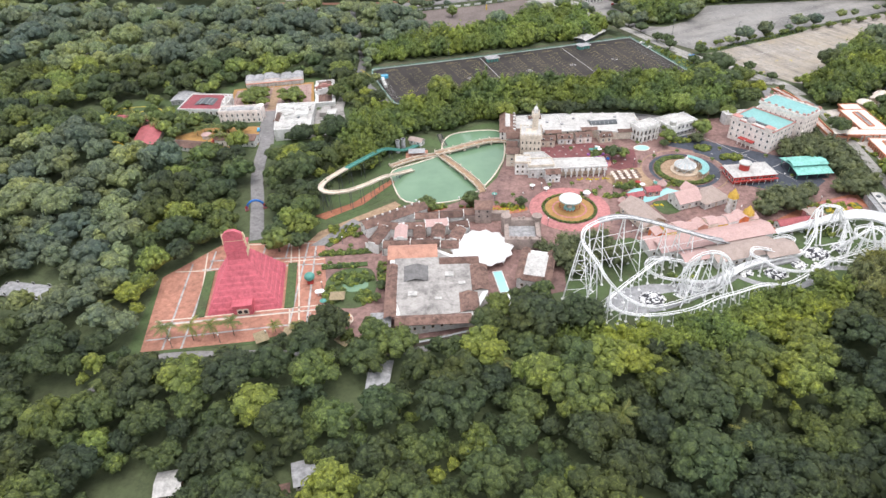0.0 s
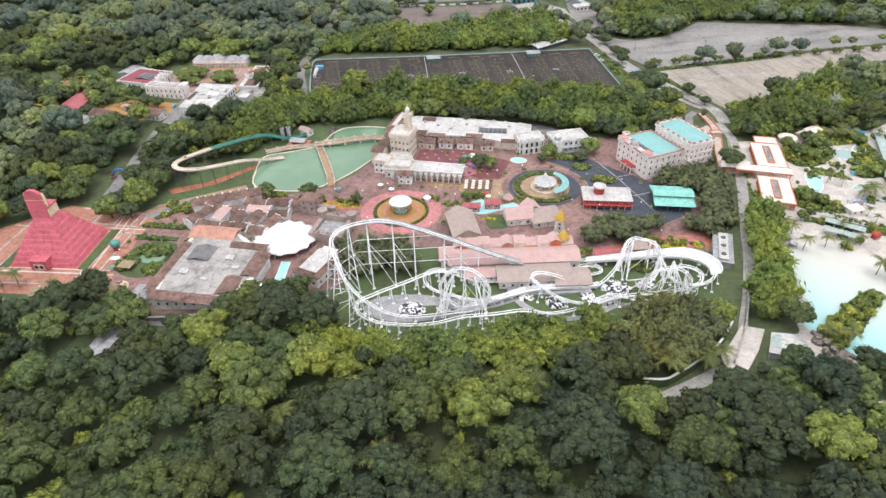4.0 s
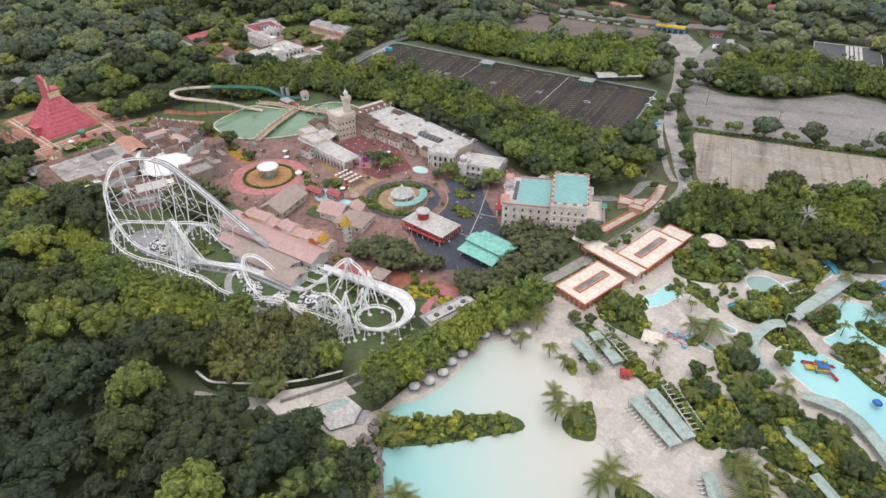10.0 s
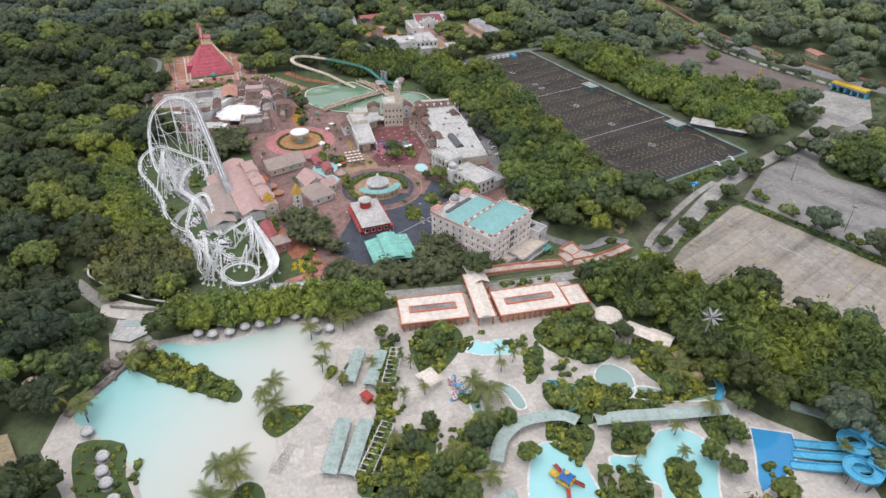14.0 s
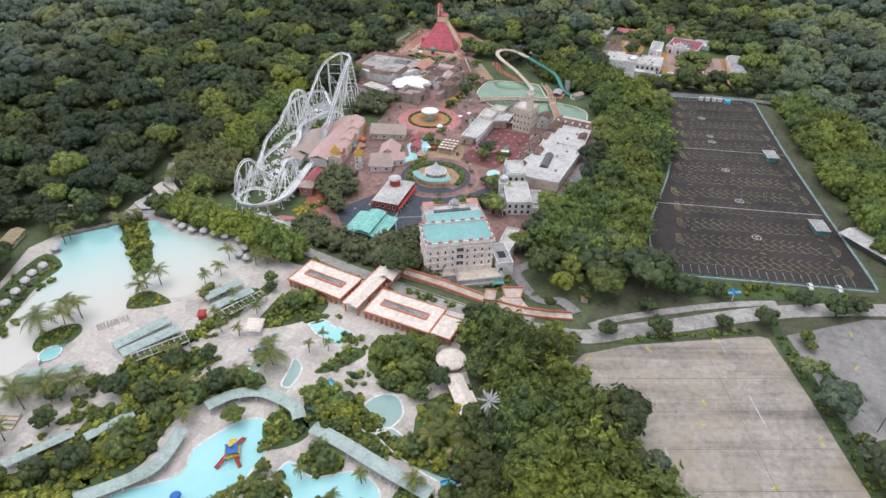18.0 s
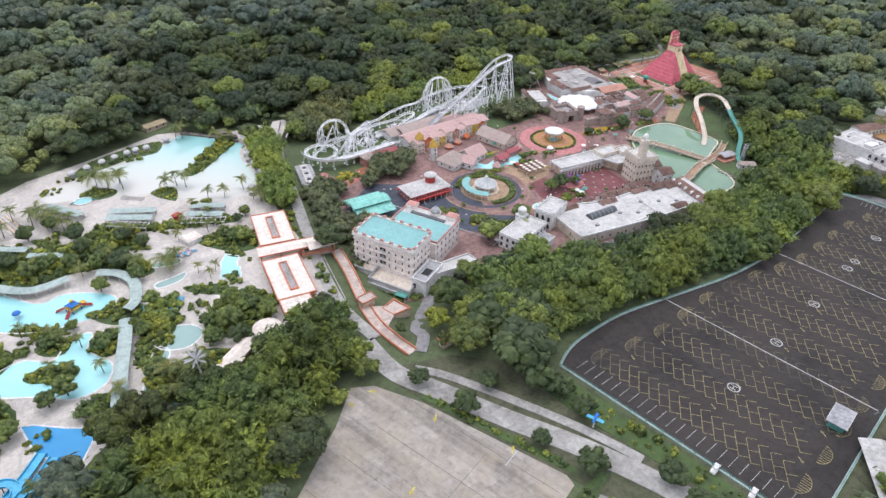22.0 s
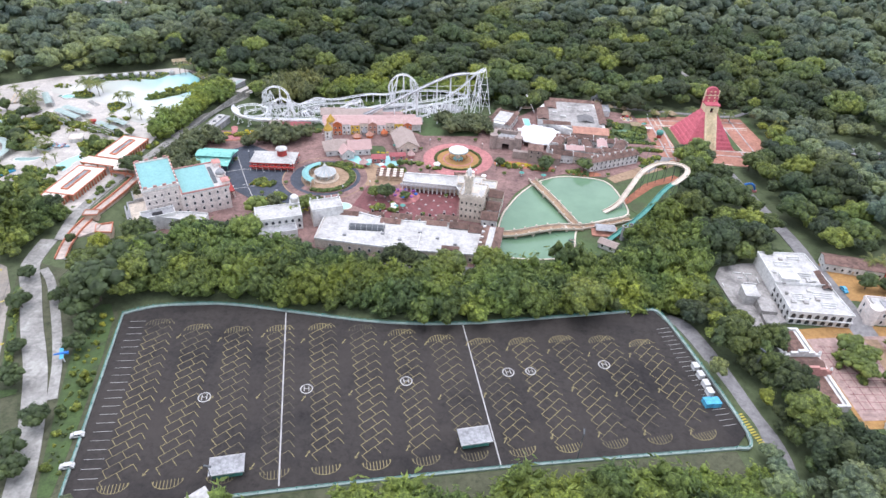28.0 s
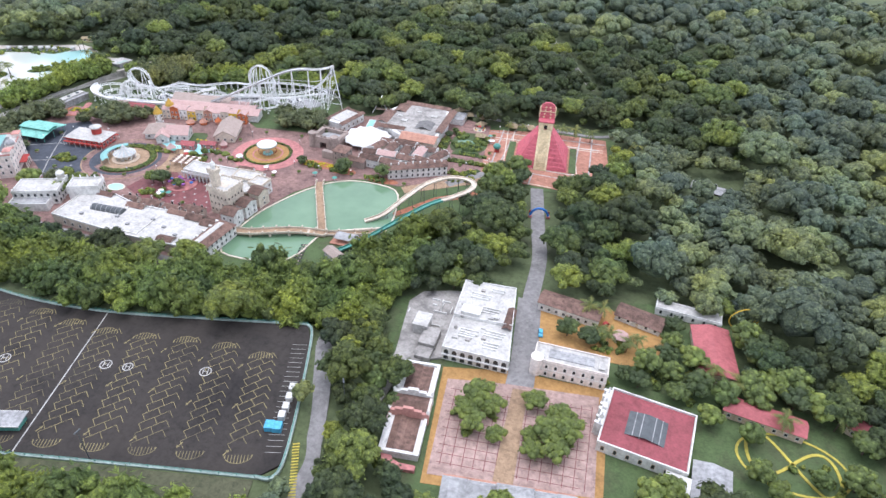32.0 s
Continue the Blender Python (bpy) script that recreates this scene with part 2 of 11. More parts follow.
M["tile_tan"] = surface("faded_tan_roof", (0.38, 0.305, 0.265), (0.30, 0.235, 0.20), 0.3, 2.2, 0.6, 0.85, grime=0.18)
M["dull_roof"] = surface("weathered_concrete_roof", (0.36, 0.34, 0.315), (0.17, 0.16, 0.15), 0.12, 1.0, 1.0, 0.9, grime=0.4)
M["teal_roof"] = surface("faded_teal_sheet_roof", (0.24, 0.55, 0.47), (0.17, 0.44, 0.38), 0.1, 1.0, 0.6, 0.6, streak=None)
M["turquoise"] = surface("faded_turquoise_roof", (0.225, 0.44, 0.42), (0.19, 0.385, 0.37), 0.1, 1.4, 0.5, 0.7, grime=0.12)
M["hotel_wall"] = surface("pale_pinkish_stone", (0.78, 0.70, 0.64), (0.66, 0.57, 0.52), 0.15, 1.2, 0.7, 0.85)
M["pink_trim"] = surface("pink_brick_parapet", (0.52, 0.27, 0.23), (0.4, 0.2, 0.17), 0.3, 1.5, 0.7, 0.85)
M["cream_wall"] = surface("cream_plaster", (0.64, 0.56, 0.46), (0.48, 0.41, 0.33), 0.15, 1.2, 0.7, 0.85)
M["tan_wall"] = surface("tan_plaster", (0.58, 0.47, 0.36), (0.44, 0.34, 0.25), 0.15, 1.2, 0.7, 0.85)
M["stone"] = surface("brown_castle_stone", (0.34, 0.275, 0.24), (0.22, 0.175, 0.15), 0.3, 1.5, 0.9, 0.9, relief=0.4)
M["red_paint"] = surface("brick_red_paint", (0.42, 0.06, 0.05), (0.3, 0.045, 0.04), 0.2, 1.5, 0.7, 0.7)
M["red_roof"] = surface("faded_red_sheet_roof", (0.40, 0.115, 0.12), (0.28, 0.075, 0.08), 0.12, 1.2, 0.8, 0.65)
M["orange"] = surface("orange_paint", (0.56, 0.16, 0.06), (0.42, 0.12, 0.05), 0.2, 1.5, 0.6, 0.7)
M["yellow"] = surface("yellow_paint", (0.66, 0.45, 0.05), (0.5, 0.33, 0.04), 0.2, 1.5, 0.6, 0.6)
M["blue"] = surface("bright_blue_plastic", (0.03, 0.16, 0.5), (0.02, 0.1, 0.36), 0.2, 1.5, 0.5, 0.35)
M["slide_blue"] = surface("sky_blue_fibreglass", (0.10, 0.42, 0.62), (0.07, 0.3, 0.48), 0.2, 1.5, 0.5, 0.3)
M["green_paint"] = surface("sea_green_paint", (0.10, 0.30, 0.25), (0.07, 0.2, 0.17), 0.2, 1.5, 0.6, 0.6)
M["pale_green_roof"] = surface("pale_grey_green_sheet_roof", (0.36, 0.44, 0.40), (0.26, 0.33, 0.30), 0.1, 1.2, 0.7, 0.6)
M["purple"] = surface("violet_paint", (0.25, 0.08, 0.3), (0.18, 0.05, 0.22), 0.2, 1.5, 0.6, 0.5)
M["gold"] = surface("gold_scale_roof", (0.52, 0.33, 0.06), (0.36, 0.22, 0.04), 0.5, 3, 0.8, 0.6)
# near black for tyres and doors, and for shade inside openings
M["black"] = surface("dark_recess", (0.03, 0.03, 0.033), (0.02, 0.02, 0.022), 0.5, 3, 0.5, 0.6)
M["dark_metal"] = surface("dark_steel", (0.10, 0.11, 0.115), (0.07, 0.075, 0.08), 0.5, 3, 0.6, 0.5)
M["bark"] = surface("grey_brown_bark", (0.13, 0.10, 0.075), (0.08, 0.06, 0.045), 0.5, 3, 0.8, 0.95)
M["thatch"] = surface("dry_palm_thatch", (0.36, 0.29, 0.18), (0.25, 0.2, 0.12), 0.6, 3, 0.8, 0.95, relief=0.5)
M["rock"] = surface("grey_brown_rock", (0.22, 0.19, 0.165), (0.12, 0.105, 0.09), 0.4, 1.6, 0.9, 0.95, relief=0.6)
M["line_white"] = surface("worn_white_road_paint", (0.44, 0.43, 0.41), (0.2, 0.19, 0.18), 0.3, 2, 0.9, 0.8)
M["line_yellow"] = surface("worn_yellow_road_paint", (0.28, 0.232, 0.11), (0.062, 0.056, 0.046), 0.035, 1.2, 1.0, 0.8)
M["kerb_yellow"] = surface("bright_yellow_kerb_paint", (0.52, 0.44, 0.08), (0.34, 0.28, 0.07), 0.3, 2, 0.9, 0.8)
M["tent"] = surface("white_tensile_canvas", (0.82, 0.81, 0.79), (0.68, 0.67, 0.65), 0.1, 1.0, 0.5, 0.6)
M["flowers"] = surface("yellow_flower_bed", (0.50, 0.40, 0.03), (0.32, 0.26, 0.03), 0.6, 2.5, 0.9, 0.9)

M["forest"] = leaves("broadleaf_foliage", [(0.06, 0.08, 0.048), (0.08, 0.105, 0.053), (0.1, 0.134, 0.056), (0.145, 0.188, 0.065), (0.25, 0.30, 0.075)])
# far trees: aerial haze is put into the leaf colour, paler and bluer
M["hazed_forest"] = leaves("haze_tinted_foliage", [(0.10, 0.13, 0.098), (0.128, 0.163, 0.112), (0.16, 0.2, 0.122), (0.2, 0.245, 0.13), (0.265, 0.315, 0.14)])
M["bamboo"] = leaves("bamboo_foliage", [(0.082, 0.12, 0.05), (0.13, 0.178, 0.06), (0.192, 0.25, 0.068), (0.275, 0.34, 0.08)])
M["casuarina"] = leaves("casuarina_foliage", [(0.1, 0.118, 0.062), (0.145, 0.165, 0.08), (0.2, 0.22, 0.1), (0.25, 0.27, 0.115)])
M["palm"] = leaves("palm_fronds", [(0.08, 0.115, 0.05), (0.125, 0.165, 0.06), (0.19, 0.21, 0.065), (0.32, 0.28, 0.08)])
M["hedge"] = leaves("shrub_foliage", [(0.08, 0.115, 0.055), (0.14, 0.19, 0.065), (0.215, 0.27, 0.075), (0.36, 0.39, 0.085)])


def water(name, col, deep, rough=0.08, scale=0.05, wave=0.03):
    m, nt, b = start(name, rough)
    b.inputs["Specular IOR Level"].default_value = 0.5
    n = noise_tex(nt, scale, 4, 0.6)
    nt.links.new(ramp(nt, n, [(0.35, deep), (0.65, col)]), b.inputs["Base Color"])
    bump(nt, b, noise_tex(nt, 1.2, 3, 0.5), 0.25, wave)
    return m


M["lake"] = water("murky_green_water", (0.165, 0.27, 0.165), (0.125, 0.215, 0.13))
M["pond"] = water("cloudy_grey_teal_water", (0.30, 0.42, 0.38), (0.24, 0.36, 0.33))
M["pool"] = water("turquoise_pool_water", (0.37, 0.68, 0.67), (0.29, 0.60, 0.61))
M["pool_deep"] = water("deep_blue_pool_water", (0.05, 0.30, 0.55), (0.04, 0.24, 0.48))


def wave_pool():
    """Pool paint over a bed that shelves from a sandy beach down to the deep end."""
    m, nt, b = start("shelving_wave_pool_water", 0.1)
    b.inputs["Specular IOR Level"].default_value = 0.5
    co = nt.nodes.new("ShaderNodeTexCoord").outputs["Object"]
    dot = nt.nodes.new("ShaderNodeVectorMath")
    dot.operation = "DOT_PRODUCT"
    nt.links.new(co, dot.inputs[0])
    dot.inputs[1].default_value = (0.0076, 0.0105, 0)
    nz = noise_tex(nt, 0.03, 3, 0.6)
    s = nt.nodes.new("ShaderNodeMath")
    s.operation = "MULTIPLY_ADD"
    nt.links.new(nz, s.inputs[0])
    s.inputs[1].default_value = 0.25
    nt.links.new(dot.outputs["Value"], s.inputs[2])
    c = ramp(nt, s.outputs[0], [(0.05, (0.20, 0.50, 0.49)), (0.25, (0.33, 0.55, 0.52)), (0.5, (0.47, 0.555, 0.50)), (0.8, (0.55, 0.535, 0.475))])
    nt.links.new(c, b.inputs["Base Color"])
    bump(nt, b, noise_tex(nt, 1.2, 3, 0.5), 0.2, 0.02)
    return m


M["wave"] = wave_pool()


def glass(name, col):
    m, nt, b = start(name, 0.12)
    b.inputs["Specular IOR Level"].default_value = 0.7
    n = noise_tex(nt, 0.8, 2, 0.5)
    nt.links.new(ramp(nt, n, [(0.3, tuple(c * 0.7 for c in col)), (0.7, col)]), b.inputs["Base Color"])
    return m


M["glass"] = glass("dark_window_glass", (0.045, 0.05, 0.055))


# ---- building blocks ----
def bm_obj(bm):
    me = bpy.data.meshes.new("mesh")
    bm.normal_update()
    bm.to_mesh(me)
    bm.free()
    return me


def part(name, bm, material, parent=None, label="", smooth=False):
    """Link a bmesh (or a mesh that is shared) as one object, under a thing or a part."""
    me = bm if isinstance(bm, bpy.types.Mesh) else bm_obj(bm)
    if not me.materials:
        for k in material if isinstance(material, (list, tuple)) else (material,):
            me.materials.append(M[k] if isinstance(k, str) else k)
    if smooth:
        me.shade_smooth()
    ob = new(name, me)
    if parent:
        ob.parent = parent
    if label:
        ob["label"] = label
    return ob


def thing(name, label, category, at=(0, 0, 0), turn=0.0, group="", kind=""):
    ob = new(name)
    ob.matrix_basis = pose(*at, 0, 0, turn)
    ob.empty_display_size = 1
    return tagged(ob, label, category, group, kind)


def box(bm, x0, y0, z0, x1, y1, z1, slot=0):
    v = [bm.verts.new((x, y, z)) for z in (z0, z1) for y in (y0, y1) for x in (x0, x1)]
    for f in ((0, 2, 3, 1), (4, 5, 7, 6), (0, 1, 5, 4), (2, 6, 7, 3), (1, 3, 7, 5), (0, 4, 6, 2)):
        bm.faces.new([v[i] for i in f]).material_index = slot
    return v


def boxes(*rows):
    bm = bmesh.new()
    for r in rows:
        box(bm, *r)
    return bm


def prism(poly, z0, z1, bm=None, slot=0, bottom=True):
    """A slab over a plan outline (counter-clockwise or not)."""
    bm = bm or bmesh.new()
    area = sum(a[0] * b[1] - b[0] * a[1] for a, b in zip(poly, poly[1:] + poly[:1]))
    if area < 0:
        poly = poly[::-1]
    lo = [bm.verts.new((x, y, z0)) for x, y in poly]
    hi = [bm.verts.new((x, y, z1)) for x, y in poly]
    bm.faces.new(hi).material_index = slot
    if bottom:
        bm.faces.new(lo[::-1]).material_index = slot
    n = len(poly)
    for i in range(n):
        j = (i + 1) % n
        bm.faces.new((lo[i], lo[j], hi[j], hi[i])).material_index = slot
    return bm


def smooth_loop(pts, n=6, closed=True):
    """A rounded outline through a few corner points."""
    out = []
    k = len(pts)
    for i in range(k if closed else k - 1):
        if closed:
            p = [Vector(pts[(i + j) % k]) for j in (-1, 0, 1, 2)]
        else:
            p = [Vector(pts[max(0, min(k - 1, i + j))]) for j in (-1, 0, 1, 2)]
        for s in range(n):
            t = s / n
            out.append(0.5 * ((2 * p[1]) + (p[2] - p[0]) * t + (2 * p[0] - 5 * p[1] + 4 * p[2] - p[3]) * t * t + (3 * p[1] - p[0] - 3 * p[2] + p[3]) * t ** 3))
    if not closed:
        out.append(Vector(pts[-1]))
    return [tuple(v) for v in out]


def ring(cx, cy, rx, ry=None, n=32, a0=0.0, a1=360.0):
    ry = ry or rx
    m = n if abs(a1 - a0) >= 360 else n + 1
    return [(cx + rx * math.cos(radians(a0 + (a1 - a0) * i / n)), cy + ry * math.sin(radians(a0 + (a1 - a0) * i / n))) for i in range(m)]


def lathe(profile, n=16, bm=None, at=(0, 0, 0), slot=0, a0=0.0):
    """Turn (radius, height) pairs round the upright axis."""
    bm = bm or bmesh.new()
    rows = []
    for r, z in profile:
        if r < 1e-4:
            rows.append([bm.verts.new((at[0], at[1], at[2] + z))])
        else:
            rows.append([bm.verts.new((at[0] + r * math.cos(2 * math.pi * i / n + a0), at[1] + r * math.sin(2 * math.pi * i / n + a0), at[2] + z)) for i in range(n)])
    for a, b in zip(rows, rows[1:]):
        for i in range(n):
            j = (i + 1) % n
            f = [a[i % len(a)], a[j % len(a)], b[j % len(b)], b[i % len(b)]]
            f = [v for k, v in enumerate(f) if v not in f[:k]]
            if len(f) > 2:
                bm.faces.new(f).material_index = slot
    for row, flip in ((rows[0], True), (rows[-1], False)):
        if len(row) > 2:
            bm.faces.new(row[::-1] if flip else row).material_index = slot
    return bm


def tube(pts, r, n=6, bm=None, slot=0):
    """A round bar along a line of points."""
    bm = bm or bmesh.new()
    pts = [Vector(p) for p in pts]
    prev = None
    for i, p in enumerate(pts):
        d = (pts[min(i + 1, len(pts) - 1)] - pts[max(i - 1, 0)])
        d = d.normalized() if d.length > 1e-6 else Vector((0, 0, 1))
        s = d.cross(Vector((0, 0, 1)))
        s = s.normalized() if s.length > 1e-3 else Vector((1, 0, 0))
        u = s.cross(d)
        rr = r[i] if isinstance(r, (list, tuple)) else r
        row = [bm.verts.new(p + rr * (s * math.cos(2 * math.pi * k / n) + u * math.sin(2 * math.pi * k / n))) for k in range(n)]
        if prev:
            for k in range(n):
                bm.faces.new((prev[k], prev[(k + 1) % n], row[(k + 1) % n], row[k])).material_index = slot
        else:
            bm.faces.new(row[::-1]).material_index = slot
        prev = row
    bm.faces.new(prev).material_index = slot
    return bm


def ribbon(pts, width, z0, z1, bm=None, slot=0):
    """A strip of even width along a line in plan (a kerb, a path, a wall)."""
    left, right = [], []
    P = [Vector(p[:2]) for p in pts]
    for i, p in enumerate(P):
        nxt, prv = P[min(i + 1, len(P) - 1)], P[max(i - 1, 0)]
        if i in (0, len(P) - 1) and len(P) > 3 and (P[0] - P[-1]).length < 1e-6:
            nxt, prv = P[1], P[-2]
        d = (nxt - prv).normalized()
        s = Vector((-d.y, d.x)) * width / 2
        left.append(p + s)
        right.append(p - s)
    bm = bm or bmesh.new()
    closed = (P[0] - P[-1]).length < 1e-6 and len(P) > 3
    n = len(P) - 1 if closed else len(P)
    rows = [[bm.verts.new((*c, z)) for c, z in ((left[i], z0), (right[i], z0), (right[i], z1), (left[i], z1))] for i in range(n)]
    for i in range(len(P) - 1):
        a, b = rows[i], rows[(i + 1) % n]
        for k in range(4):
            j = (k + 1) % 4
            bm.faces.new((a[k], b[k], b[j], a[j])).material_index = slot
    if not closed:
        bm.faces.new(rows[0]).material_index = slot
        bm.faces.new(rows[-1][::-1]).material_index = slot
    return bm


def gable(x0, y0, x1, y1, z, rise, over=0.4, along="x", thick=0.18):
    """A two-sided pitched roof over a rectangle, with its eaves."""
    bm = bmesh.new()
    if along == "x":
        a, b, m = y0 - over, y1 + over, (y0 + y1) / 2
        sec = [(a, z), (m, z + rise), (b, z)]
        f = lambda s, e: (e, s[0], s[1])
        e0, e1 = x0 - over, x1 + over
    else:
        a, b, m = x0 - over, x1 + over, (x0 + x1) / 2
        sec = [(a, z), (m, z + rise), (b, z)]
        f = lambda s, e: (s[0], e, s[1])
        e0, e1 = y0 - over, y1 + over
    rows = []
    for e in (e0, e1):
        rows.append([bm.verts.new(f(s, e)) for s in sec] + [bm.verts.new(f((s[0], s[1] - thick), e)) for s in sec[::-1]])
    n = 6
    for i in range(n):
        j = (i + 1) % n
        bm.faces.new((rows[0][i], rows[0][j], rows[1][j], rows[1][i]))
    bm.faces.new(rows[0][::-1])
    bm.faces.new(rows[1])
    bmesh.ops.recalc_face_normals(bm, faces=bm.faces)
    return bm


def hip(x0, y0, x1, y1, z, rise, over=0.4, inset=None):
    """A four-sided hipped roof over a rectangle."""
    bm = bmesh.new()
    x0, y0, x1, y1 = x0 - over, y0 - over, x1 + over, y1 + over
    w, d = x1 - x0, y1 - y0
    k = inset if inset is not None else min(w, d) / 2 * 0.98
    lo = [bm.verts.new(p) for p in ((x0, y0, z), (x1, y0, z), (x1, y1, z), (x0, y1, z))]
    base = [bm.verts.new((v.co.x, v.co.y, z - 0.2)) for v in lo]
    hi = [bm.verts.new(p) for p in ((x0 + k, y0 + k, z + rise), (x1 - k, y0 + k, z + rise), (x1 - k, y1 - k, z + rise), (x0 + k, y1 - k, z + rise))]
    for i in range(4):
        j = (i + 1) % 4
        bm.faces.new((lo[i], lo[j], hi[j], hi[i]))
        bm.faces.new((base[i], base[j], lo[j], lo[i]))
    bm.faces.new(hi)
    bm.faces.new(base[::-1])
    return bm


def clip01(v):
    return max(0.0, min(1.0, v))


def ease(v):
    v = np.clip(v, 0, 1)
    return v * v * (3 - 2 * v)


def height(x, y):
    """The lie of the land: the park in a shallow hollow, pools and car parks above it, the old town between."""
    x, y = np.asarray(x, float), np.asarray(y, float)
    pool = ease((x - 232) / 16) * ease((430 - y) / 10 + 1)
    lot = ease((y - 428 + 0.05 * x) / 16)
    base = np.maximum(pool, lot)
    town = ease((-42 - x) / 16) * ease((y - 340) / 40)
    z = -5.3 + 5.2 * base
    z = np.where(town > 0, z * (1 - town) + (-2.3) * town, z)
    return z - 1.5 * ease((190 - y) / 40)


def inside(poly, x, y):
    x, y = np.asarray(x, float), np.asarray(y, float)
    hit = np.zeros(x.shape, bool)
    for (ax, ay), (bx, by) in zip(poly, poly[1:] + poly[:1]):
        c = (ay > y) != (by > y)
        with np.errstate(divide="ignore", invalid="ignore"):
            xi = (bx - ax) * (y - ay) / (by - ay) + ax
        hit ^= c & (x < xi)
    return hit


# ---- the plan: outlines in metres ----
PARK = [(-137, 197), (-139, 250), (-116, 277), (-98, 282), (-92, 280), (-66, 280), (-72, 300), (-66, 322), (-40, 352), (-18, 392), (12, 402), (45, 412), (140, 414), (172, 404), (200, 402), (228, 412), (244, 400), (250, 380), (246, 330), (240, 280), (232, 250),
        (214, 240), (190, 228), (160, 218), (130, 205), (105, 196), (80, 195), (56, 203), (46, 222), (30, 222), (18, 203), (-22, 197), (-52, 204)]
POOLS = [(244, 206), (254, 226), (252, 262), (254, 285), (260, 312), (258, 350), (262, 398), (282, 402), (306, 418), (318, 416), (336, 420), (352, 430), (372, 448), (400, 440), (420, 390), (420, 300), (402, 250), (372, 226), (340, 213), (300, 193), (285, 196), (268, 210)]
LOT_A = [(173, 559), (198, 470), (185, 463), (158, 458), (125, 459), (91, 460), (56, 456), (15, 446), (-27, 435), (-33, 444), (-50, 499), (-44, 507), (37, 525), (105, 542), (161, 557)]
LOT_B = [(273, 444), (265, 447), (253, 462), (240, 485), (226, 510), (226, 514), (330, 563), (420, 600), (430, 560), (345, 512), (322, 496), (296, 470), (284, 458)]
LOT_C = [(222, 519), (196, 552), (172, 612), (152, 660), (172, 668), (188, 634), (188, 600), (198, 589), (212, 586), (240, 602), (256, 622), (272, 646), (400, 650), (446, 640), (432, 609), (330, 570)]
TOWN = [(-84, 388), (-70, 394), (-55, 403), (-56, 418), (-64, 436), (-70, 446), (-76, 454), (-76, 485), (-94, 500), (-150, 500), (-186, 474), (-236, 462), (-254, 440), (-244, 416), (-206, 412), (-202, 372), (-168, 368), (-146, 374), (-121, 379), (-107, 381)]
VERGE = [(200, 470), (232, 446), (262, 440), (252, 462), (226, 510), (222, 519), (197, 551), (169, 640), (150, 640), (173, 560)]
FIELD = [(2, 590), (-36, 664), (-8, 664), (42, 674), (96, 692), (120, 656), (104, 642), (66, 604), (30, 586)]
LOTEDGE = [(-50, 500), (37, 520), (105, 537), (165, 552), (163, 569), (105, 554), (36, 537), (-52, 522)]
GATEWAY = [(146, 636), (118, 648), (98, 684), (122, 702), (150, 676), (158, 648)]
VILLAGE = [(160, 640), (152, 684), (160, 708), (184, 700), (190, 668), (172, 646)]


def clear_of_roads(x, y, share=1.0):
    keep = np.ones(np.shape(x), bool)
    for line, w in ROADS:
        for (ax, ay), (bx, by) in zip(line, line[1:]):
            dx, dy = bx - ax, by - ay
            t = np.clip(((x - ax) * dx + (y - ay) * dy) / (dx * dx + dy * dy), 0, 1)
            keep &= np.hypot(x - ax - t * dx, y - ay - t * dy) > w * share
    return keep


# centre lines of the roads and the half width that is kept free of trees
ENTRY = [(259, 424), (255.5, 444), (245, 460), (231, 481), (212, 508), (194, 541), (178, 580), (163, 611), (142, 652), (125, 690)]
CANAL = [(196, 184), (226, 208), (236, 234), (244, 272), (251, 323), (257, 365), (259, 400), (254, 424)]
AVENUE = [(-98, 279), (-106, 320), (-112, 350), (-114, 390), (-118, 424)]
HIGHWAY = [(-330, 716), (-225, 705), (-124, 691), (-53, 684), (26, 697), (111, 726), (203, 780), (260, 811), (420, 890)]
LOTROAD = [(-33, 434), (-39, 444), (-48, 466), (-55, 488), (-60, 506), (-60, 540), (-70, 600), (-80, 660), (-82, 690)]
TRACK = [(-44, -60), (-53, -27), (-73, 18), (-95, 66), (-112, 109)]
SOUTH = [(-150, 170), (-128, 194), (-88, 196), (-23, 193), (14, 199)]
LANE = [(206, 412), (217, 405.5), (225, 411), (232, 418), (236.5, 425), (237, 432), (242, 439)]
ROADS = [(ENTRY, 6.0), (LANE, 4.6), ([(200, 190), (226, 208), (235, 228)], 10), (CANAL, 6.5), (AVENUE, 10), (TRACK, 6), (HIGHWAY, 14), (LOTROAD, 4.5), (SOUTH, 3.5)]
HAMLET = [(396, -150), (500, -170), (500, -60), (466, 0), (450, 62), (406, 66), (414, -30), (398, -100)]

